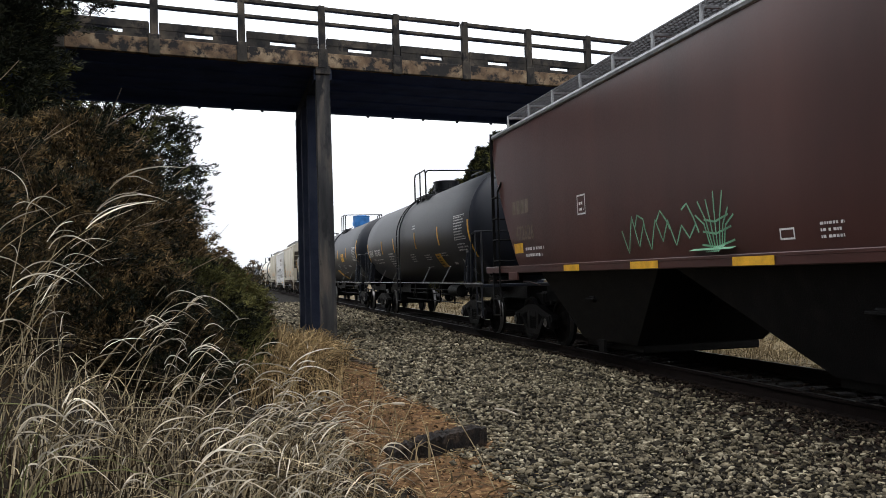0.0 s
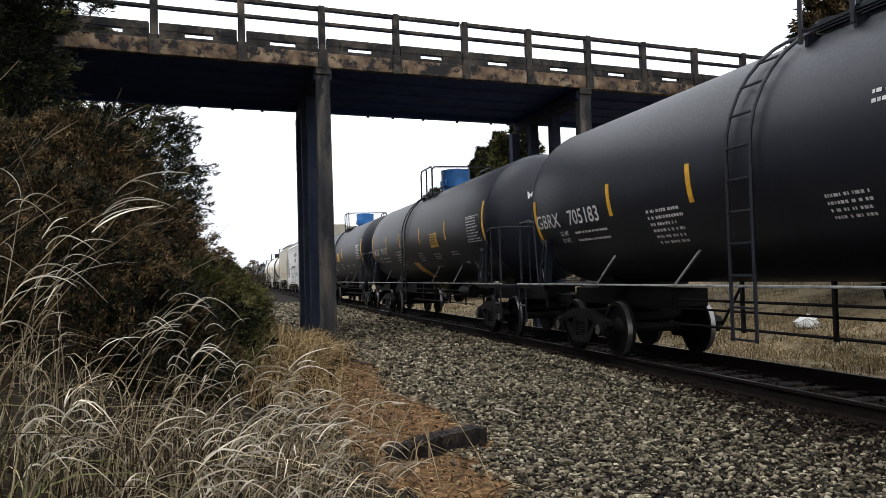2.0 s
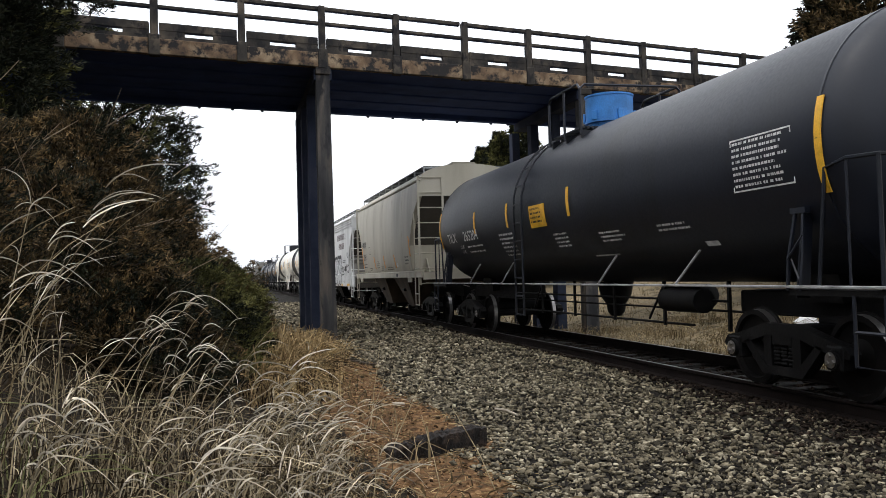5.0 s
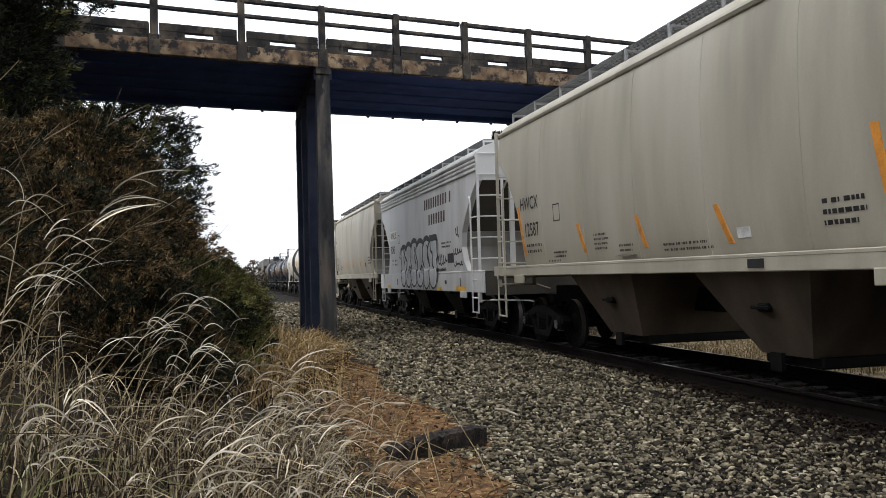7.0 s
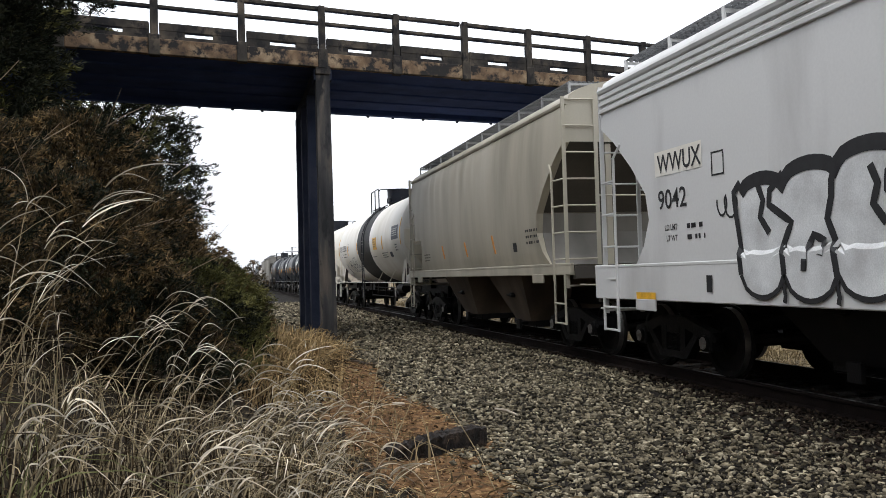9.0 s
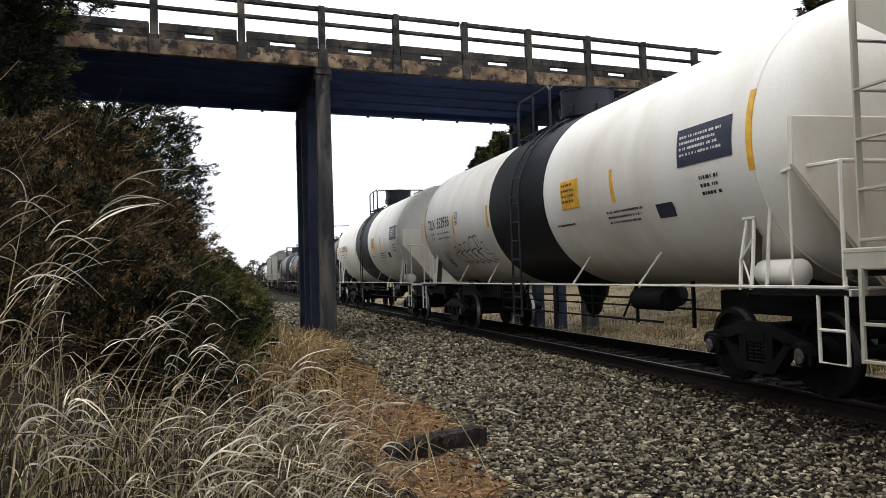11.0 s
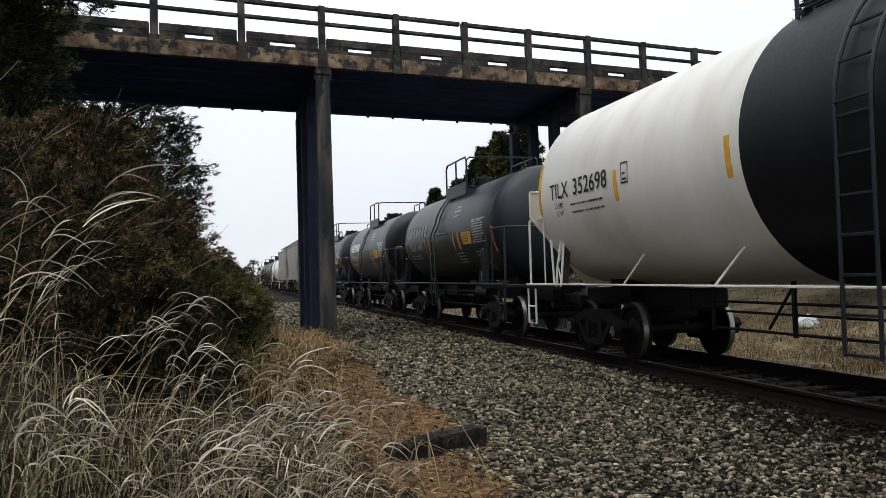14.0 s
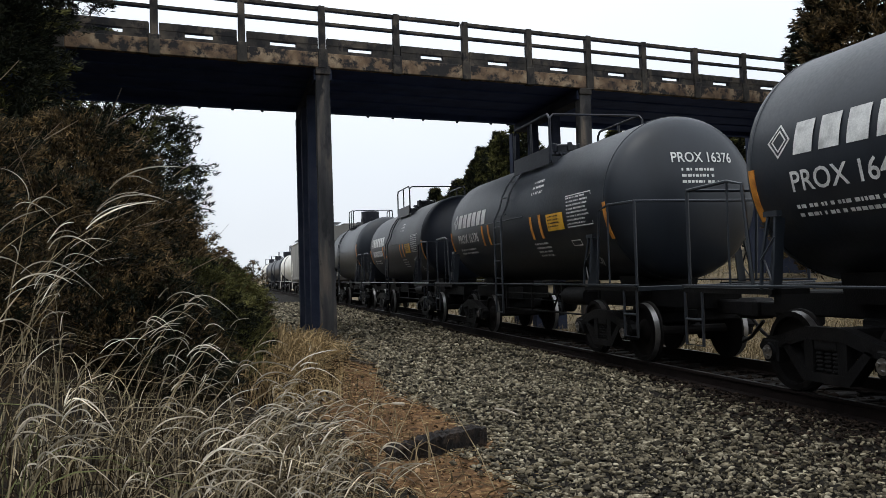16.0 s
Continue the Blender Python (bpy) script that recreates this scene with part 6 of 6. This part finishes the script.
def hanging_spray(root, tip, start, seed):
    """A limb that reaches out of the crown, with its own sprays of leaves."""
    rng = np.random.default_rng(seed)
    part("limb", Shape().tube([start, tuple((a + b) / 2 + c for a, b, c in zip(start, tip, (0, 0, 0.15))), tip], 0.03, 6, 0.008), BARK, root)
    (v, f), _ = crown_blades(rng, (tip[0] - 0.2, tip[1], tip[2] - 0.45), 0.8, 0.75, 60, 30, 0.12, 0.05, 0.9, 0.4, 0.5)
    raw_mesh("crown", v, f, LEAF).parent = root


_cedar = [o for o in bpy.data.objects if o.name.startswith("cedar_tree")][0]
hanging_spray(_cedar, (-9.55, 16.9, 7.0), (-12.6, 17.2, 6.4), 81)
hanging_spray(_cedar, (-10.2, 17.0, 7.1), (-12.6, 17.2, 6.2), 82)
hanging_spray(_cedar, (-10.5, 16.8, 5.4), (-12.6, 17.2, 4.9), 83)
for _i, (_x, _z) in enumerate(((-10.9, 6.9), (-10.4, 6.5), (-9.9, 6.75), (-10.75, 6.2), (-11.0, 5.6), (-10.6, 6.0))):
    hanging_spray(_cedar, (_x, 16.7 + 0.1 * _i, _z), (-12.6, 17.2, _z - 0.5), 84 + _i)
# beyond the train
tree("cedar_tree", "tall cedar across the track before the bridge", (11.95, 20.9), 13.2, 3.2, [(LEAF_RUST, 0.55), (LEAF, 0.45)], 41, 3600, 70, 0.23, lump=0.15)
for _i, (_x, _y, _h, _r) in enumerate(((10.9, 55, 10.6, 3.2), (9.2, 55, 9.1, 2.6), (8.2, 56, 8.0, 2.4), (6.8, 57, 7.7, 1.5), (7.4, 56.4, 7.0, 1.8), (10.0, 56, 9.9, 2.6), (12.4, 55, 11.6, 3.2), (13.0, 50, 8.0, 2.4), (15.0, 46, 8.4, 2.6), (18.5, 40, 8.5, 2.8))):
    tree("cedar_tree", "dark cedar across the track beyond the bridge", (_x, _y), _h, _r, GREENISH, 50 + _i, 900, 44, 0.34, cone=True)
for _i, (_x, _y, _h, _r) in enumerate(((-5.3, 62, 3.2, 1.0), (-5.9, 55, 2.6, 1.0), (-7.5, 48, 3.2, 1.4), (-6.6, 42, 2.2, 1.0))):
    tree("bare_shrub", "thin dark shrub beside the far track", (_x, _y), _h, _r, [(LEAF_RUST, 0.6), (LEAF, 0.4)], 60 + _i, 160, 24, 0.13, lift=1.0)
for _i, (_x, _y, _h, _r) in enumerate(((-14.5, 13.0, 8.0, 2.6), (-15.5, 24.0, 9.0, 3.0), (22.0, 27.0, 10.0, 3.2), (-13.0, 45.0, 8.0, 3.0))):
    tree("cedar_tree", "dark cedar on top of the bank", (_x, _y), _h, _r, GREENISH, 70 + _i, 260, 26, 0.3)

# unseen cedars added behind the viewpoint to keep low sky light off the train
for _i in range(11):
    _y = -34 + _i * 4.3
    tree("cedar_tree", "unseen cedar added on the bank to block low sky", (-17.5 - 1.6 * math.sin(_i * 2.3), _y), 8.0 + 1.2 * math.sin(_i * 1.7), 2.9, GREENISH, 90 + _i, 300, 26, 0.34, low=0.02)


# ---- grasses ----
def stems(rng, base, height, lean, droop, width, seg=9, plume=0.0):
    """Arching ribbons. base: n x 3, height: n, lean: n x 2 (side push), droop: n, width: n."""
    n = len(base)
    t = np.linspace(0, 1, seg + 1)[None, :, None]
    h = height[:, None, None]
    up = np.array([0, 0, 1.0])
    ln = np.concatenate([lean, np.zeros((n, 1))], 1)[:, None]
    dr = droop[:, None, None]
    p = base[:, None] + up * h * (t - dr * t ** 6 * 0.62) + ln * h * (0.16 * t + dr * 0.85 * t ** 4)
    p = p + np.cumsum(rng.normal(size=p.shape), 1) * 0.004 * t
    d = unit(np.gradient(p, axis=1))
    side = unit(np.cross(d, rng.normal(size=(n, 1, 3)) + np.array([0, -1.5, 0])))
    prof = (1 - 0.75 * t)
    if plume:
        prof = prof * 0.6 + plume * np.exp(-((t - 0.82) / 0.13) ** 2)
    w = width[:, None, None] * prof
    v = np.stack([p - side * w, p + side * w], 2).reshape(n, -1, 3)
    q = np.array([[2 * i, 2 * i + 1, 2 * i + 3, 2 * i + 2] for i in range(seg)])
    f = q[None] + (np.arange(n) * (seg + 1) * 2)[:, None, None]
    return v.reshape(-1, 3), f.reshape(-1, 4)


SWAYING = []


def culms(rng, foot, height, lean):
    """Seed stalks: a stiff leaning stem with a row of short arching plumes from its upper half."""
    n = len(foot)
    stalk_v, stalk_f = stems(rng, foot, height, lean, rng.uniform(0.0, 0.1, n), rng.uniform(0.0045, 0.0075, n), 8)
    pv, pf, k0 = [], [], 0
    for b, h, ln in zip(foot, height, lean):
        side = np.array([ln[0], ln[1], 0.0])
        axis = unit(np.array([0, 0, 1.0]) + side * 0.16)
        m = int(rng.integers(2, 5))
        t = np.sort(rng.uniform(0.55, 0.99, m))
        p0 = b + np.array([0, 0, 1.0]) * h * t[:, None] + side * h * 0.16 * t[:, None]
        a = rng.normal(0.0, 0.9, m) + (0.0 if ln[0] > -0.6 else math.pi)
        out = np.stack([np.cos(a), np.sin(a), 0 * a], 1)
        L = rng.uniform(0.10, 0.36, m) * (0.55 + 0.4 * h)
        s = np.linspace(0, 1, 9)[None, :, None]
        Lb = L[:, None, None]
        sag = rng.uniform(0.2, 1.25, (m, 1, 1))
        p = p0[:, None] + Lb * (axis * (0.9 * s) + out[:, None] * (0.18 * s + 0.6 * s ** 2) - np.array([0, 0, 1.0]) * sag * s ** 2.6)
        p = p + np.cumsum(rng.normal(size=p.shape), 1) * 0.0028 * s
        d = unit(np.gradient(p, axis=1))
        w = unit(np.cross(d, rng.normal(size=(m, 1, 3)) * 0.6 + np.array([0, -1.5, 0.3]))) * (rng.uniform(0.0030, 0.0055, (m, 1, 1)) * (0.55 + 0.9 * s * (1 - s) * 2 - 0.3 * s))
        pv.append(np.stack([p - w, p + w], 2).reshape(-1, 3))
        q = np.array([[2 * i, 2 * i + 1, 2 * i + 3, 2 * i + 2] for i in range(8)])
        pf.append((q[None] + (np.arange(m) * 18)[:, None, None]).reshape(-1, 4) + k0)
        k0 += m * 18
    return (stalk_v, stalk_f), (np.concatenate(pv), np.concatenate(pf))


def clump(name, label, x, y, spread, h, n_tall, n_low, seed, material=GRASS, lean=(0.5, -0.1), low_mat=None, low=(0.2, 0.6), plumes=True, thatch=0.55, broad=1.0):
    """A clump of dry grass that stands at one place and sways as a whole."""
    rng = np.random.default_rng(seed)
    z = ground_z(x, y)
    root = tagged(new(name), label, "grass", "dry grass by the track", "stuff")
    root.matrix_basis = pose(x, y, z)

    def foot(n, s):
        b = np.clip(rng.normal(size=(n, 2)), -2, 2) * s
        return np.stack([b[:, 0], b[:, 1], np.array([ground_z(x + p, y + q) - z - 0.03 for p, q in b])], 1)
    if n_tall and plumes:
        ln = np.array([2.1, -0.2]) + np.clip(rng.normal(size=(n_tall, 2)), -1.7, 1.7) * np.array([1.9, 1.2])
        stalk, plume = culms(rng, foot(n_tall, spread * 0.55), h * rng.uniform(0.6, 1.05, n_tall), ln)
        raw_mesh("seed_stems", *stalk, material).parent = root
        raw_mesh("plumes", *plume, PLUME).parent = root
    elif n_tall:
        v, f = stems(rng, foot(n_tall, spread * 0.55), h * rng.uniform(0.65, 1.08, n_tall), np.array(lean) + np.clip(rng.normal(size=(n_tall, 2)), -1.5, 1.5) * 0.4, rng.uniform(0.1, 0.7, n_tall),
                     rng.uniform(0.0024, 0.0044, n_tall) * broad, 9, 1.2)
        raw_mesh("seed_stems", v, f, material).parent = root
    lo, hi = low
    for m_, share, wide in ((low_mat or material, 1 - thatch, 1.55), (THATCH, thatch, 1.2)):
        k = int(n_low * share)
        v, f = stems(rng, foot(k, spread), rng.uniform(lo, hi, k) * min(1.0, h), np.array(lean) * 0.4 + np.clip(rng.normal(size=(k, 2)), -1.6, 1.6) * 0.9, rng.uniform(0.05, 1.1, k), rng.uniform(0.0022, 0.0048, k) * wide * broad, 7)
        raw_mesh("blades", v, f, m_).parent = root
    SWAYING.append((root, seed))
    return root


TALL = "tall dry broomsedge grass with pale drooping seed heads"
for _i, (_x, _y, _s, _h, _n) in enumerate(((-8.62, 5.0, 0.24, 1.5, 9), (-8.35, 5.5, 0.24, 1.4, 5), (-8.95, 6.4, 0.3, 1.5, 6), (-7.75, 5.0, 0.28, 1.0, 12), (-7.75, 6.3, 0.2, 1.3, 7),
                                           (-7.25, 5.4, 0.28, 0.95, 14), (-7.2, 6.9, 0.3, 1.15, 10), (-6.75, 5.6, 0.28, 0.85, 14), (-6.75, 7.6, 0.3, 0.78, 12), (-6.65, 6.4, 0.26, 0.78, 14),
                                           (-8.15, 7.6, 0.32, 1.15, 10), (-7.4, 8.4, 0.32, 1.1, 10), (-6.85, 9.0, 0.28, 0.62, 14), (-6.5, 7.4, 0.22, 0.6, 14), (-8.9, 8.0, 0.3, 1.3, 10), (-8.1, 4.3, 0.22, 0.95, 12),
                                           (-7.5, 4.2, 0.24, 0.8, 12), (-6.95, 4.7, 0.24, 0.72, 14), (-6.5, 5.2, 0.22, 0.6, 16), (-6.4, 6.0, 0.2, 0.5, 12), (-7.0, 6.2, 0.3, 0.8, 14), (-7.9, 5.9, 0.3, 0.95, 10))):
    clump("grass_clump", TALL, _x, _y, _s, _h, max(3, int(_n * 0.6)), 105, 100 + _i, low_mat=GRASS_GREEN if _i in (0, 15) else GRASS, low=(0.2, 0.8))
# shorter tan grass at the foot of the column and along the edge of the dirt
for _i, (_x, _y, _s, _h, _n) in enumerate(((-6.05, 12.4, 0.24, 0.85, 60), (-5.75, 14.2, 0.22, 0.95, 80), (-5.3, 16.6, 0.2, 0.7, 40), (-6.35, 13.2, 0.26, 1.05, 90), (-6.05, 14.6, 0.26, 1.05, 90), (-5.75, 16.8, 0.3, 0.85, 70), (-5.35, 18.2, 0.3, 0.75, 60), (-5.15, 20.0, 0.3, 0.7, 60), (-5.1, 21.6, 0.25, 0.6, 50),
                                           (-6.6, 11.6, 0.3, 0.8, 50), (-5.7, 19.0, 0.35, 0.8, 60), (-6.2, 17.6, 0.4, 0.9, 60), (-6.8, 20.0, 0.4, 0.9, 60), (-6.0, 22.0, 0.4, 0.8, 60))):
    clump("grass_clump", "short tan dry grass tuft beside the bridge column", _x, _y, _s, _h, _n, 320, 140 + _i, lean=(0.15, -0.1), low=(0.2, 0.8), plumes=False, thatch=0.38, material=STRAW, broad=1.7)


def build_meadow():
    """Thin dry grass over the banks and beyond the track."""
    rng = np.random.default_rng(77)
    pts = []
    for n, x0, x1, y0, y1 in ((9000, 2.9, 9, 8, 26), (5000, 9, 18, 10, 40), (3500, 3, 9, 26, 60), (500, -12, -6.6, 3, 30), (260, -6.6, -5.2, 4, 14)):
        pts += [(a, b, ground_z(a, b) - 0.02) for a, b in zip(rng.uniform(x0, x1, n), rng.uniform(y0, y1, n))]
    pts = np.array(pts)
    n = len(pts)
    tuft = np.array([0.35 + 1.5 * max(0.0, noise.noise((a * 0.8, b * 0.8, 4.0)) + 0.25) ** 0.8 for a, b, _ in pts])
    v, f = stems(rng, pts, rng.uniform(0.12, 0.42, n) * tuft, rng.normal(size=(n, 2)) * 0.7, rng.uniform(0.2, 1.6, n), rng.uniform(0.006, 0.014, n), 4)
    raw_mesh("meadow_grass", v, f, MEADOW, "matted dry tan grass over the ground beyond the track", "grass")


build_meadow()


def build_straw():
    """Broken straw, needles and bits of stalk that lie about on the clay and at the edge of the ballast."""
    rng = np.random.default_rng(78)
    n = 5200
    x, y = rng.uniform(-6.6, -4.5, n), 5.2 + 13 * rng.random(n) ** 1.4
    near = np.array([a < ballast_edge(b) + 0.25 * abs(c) for a, b, c in zip(x, y, rng.normal(size=n))])
    x, y = x[near], y[near]
    n = len(x)
    p = np.stack([x, y, np.array([ground_z(a, b) for a, b in zip(x, y)]) + rng.uniform(0.006, 0.03, n)], 1)
    a = rng.uniform(0, 2 * math.pi, n)
    d = unit(np.stack([np.cos(a), np.sin(a), rng.uniform(-0.12, 0.3, n)], 1))
    v, f = kites(p, d, rng.uniform(0.03, 0.16, n), rng.uniform(0.002, 0.0045, n), rng)
    raw_mesh("straw_litter", v, f, STRAW, "broken dry straw scattered on red clay", "straw")


build_straw()


# ---- small things on the ground ----
def build_litter():
    s = Shape()
    # charred half-buried tie: square at one end, broken away to splinters at the other
    L, n = 1.08, 34
    rnd = random.Random(3)
    prof = [(-0.10, -0.14), (0.10, -0.14), (0.105, -0.03), (0.11, 0.085), (0.05, 0.095), (-0.01, 0.088), (-0.06, 0.095), (-0.11, 0.09), (-0.105, -0.03)]
    m_ = len(prof)
    for i in range(n):
        x, t = -L / 2 + L * i / (n - 1), i / (n - 1)
        low = 1.0 if t > 0.62 else 0.25 + 0.75 * t / 0.62
        for k, (a, b) in enumerate(prof):
            rot = 0.012 + 0.035 * max(0.0, 0.75 - t)
            crack = -0.035 if k == 5 and rnd.random() < 0.6 else 0.0
            s.v.append((x + rnd.uniform(-0.012, 0.012), a * (0.75 + 0.25 * min(1, t * 2)) + rnd.uniform(-rot, rot) * 0.7, (b if b < 0 else b * low + rnd.uniform(-rot, rot) + crack)))
    for i in range(n - 1):
        for k in range(m_):
            s.f.append((i * m_ + k, (i + 1) * m_ + k, (i + 1) * m_ + (k + 1) % m_, i * m_ + (k + 1) % m_))
    s.f += [tuple(range(m_)), tuple(range((n - 1) * m_ + m_ - 1, (n - 1) * m_ - 1, -1))]
    s.f = [q[::-1] for q in s.f]
    thing("rotten_tie", s, WOODOLD, "broken rotten black railroad tie lying on red dirt", "timber", m=pose(-5.20, 7.98, ground_z(-5.22, 7.85) + 0.10, 0, 0, 24), smooth=0)
    thing("wood_chip", Shape().box(-0.08, 0.08, -0.04, 0.04, -0.01, 0.015, 0.006), STICK, "pale splinter of wood on red dirt", "wood", m=pose(-4.99, 10.95, ground_z(-4.99, 10.95) + 0.045, 4, 6, 20))
    thing("stick", Shape().tube([(-0.26, 0, 0), (0, 0.02, 0.012), (0.27, 0, 0)], 0.018, 6, 0.012), STICK, "bleached stick lying on the ballast", "wood", m=pose(-3.96, 9.66, ground_z(-3.96, 9.66) + 0.075, 0, 0, -80))
    thing("stick", Shape().tube([(-0.9, 0, 0), (-0.2, 0.05, 0.03), (0.4, -0.02, 0.02), (0.95, 0, 0.05)], 0.02, 6, 0.01), BARK, "dark fallen branch beside the ballast", "wood", m=pose(-4.7, 16.4, ground_z(-4.7, 16.4) + 0.03, 0, 0, -70))
    _sack = Shape()
    _fold = random.Random(77)
    _rings = [[(0.42 * math.cos(a) * r * q, 0.28 * math.sin(a) * r * q, z + _fold.uniform(-0.04, 0.04)) for a, q in ((2 * math.pi * k / 12, _fold.uniform(0.72, 1.15)) for k in range(12))]
              for r, z in ((1.0, -0.12), (1.05, 0.02), (0.8, 0.14), (0.5, 0.22), (0.15, 0.25))]
    _sack.add([p for q in _rings for p in q], [(12 * j + k, 12 * j + (k + 1) % 12, 12 * j + 12 + (k + 1) % 12, 12 * j + 12 + k) for j in range(4) for k in range(12)] + [tuple(range(48, 60)), tuple(range(11, -1, -1))])
    thing("white_rag", _sack, PALE, "crumpled white sack in the dry grass", "litter", m=pose(7.75, 19.75, ground_z(7.75, 19.75) + 0.12, 0, 6, 25))
    for k, (x, y, h, dx, dy) in enumerate(((-5.65, 9.2, 1.02, 0.22, 0.3), (-5.83, 7.3, 0.72, 0.42, 0.3), (-5.1, 6.4, 0.62, -0.28, 0.3), (-5.5, 6.6, 0.55, -0.1, 0.2), (-5.9, 8.3, 0.7, 0.3, 0.1))):
        z = ground_z(x, y)
        ob = thing("dry_stalk", Shape().tube([(0, 0, -0.03), (dx * 0.4, dy * 0.4, h * 0.45), (dx, dy, h)], 0.0055, 5, 0.0025), GRASS, "single thin dry reddish weed stalk", "weed", "weed stalks", m=pose(x, y, z))
        SWAYING.append((ob, 200 + k))


build_litter()


# ---- motion: the train rolls by, its wheels turn, the grass sways ----
def travel(t):
    return float(np.interp(t, [a for a, _ in TRAVEL], [b for _, b in TRAVEL]))


def motions():
    for car, centre in CARS:
        walk(car, [(t, pose(0, centre - s, 0)) for t, s in TRAVEL])
    for w in WHEELSETS:
        base = w.location.copy()
        walk(w, [(k / 30, Matrix.Translation(base) @ pose(0, 0, 0, math.degrees(travel(k / 30) / WHEEL_R), 0, 0)) for k in range(481)])
    for root, seed in SWAYING:
        base = root.location.copy()
        a = seed * 1.7
        walk(root, [(k / 2, Matrix.Translation(base) @ pose(0, 0, 0, 0.5 * math.sin(k * 0.83 + a), 0.9 * math.sin(k * 0.61 + a * 0.7) + 0.4 * math.sin(k * 1.7 + a), 0)) for k in range(33)])


motions()
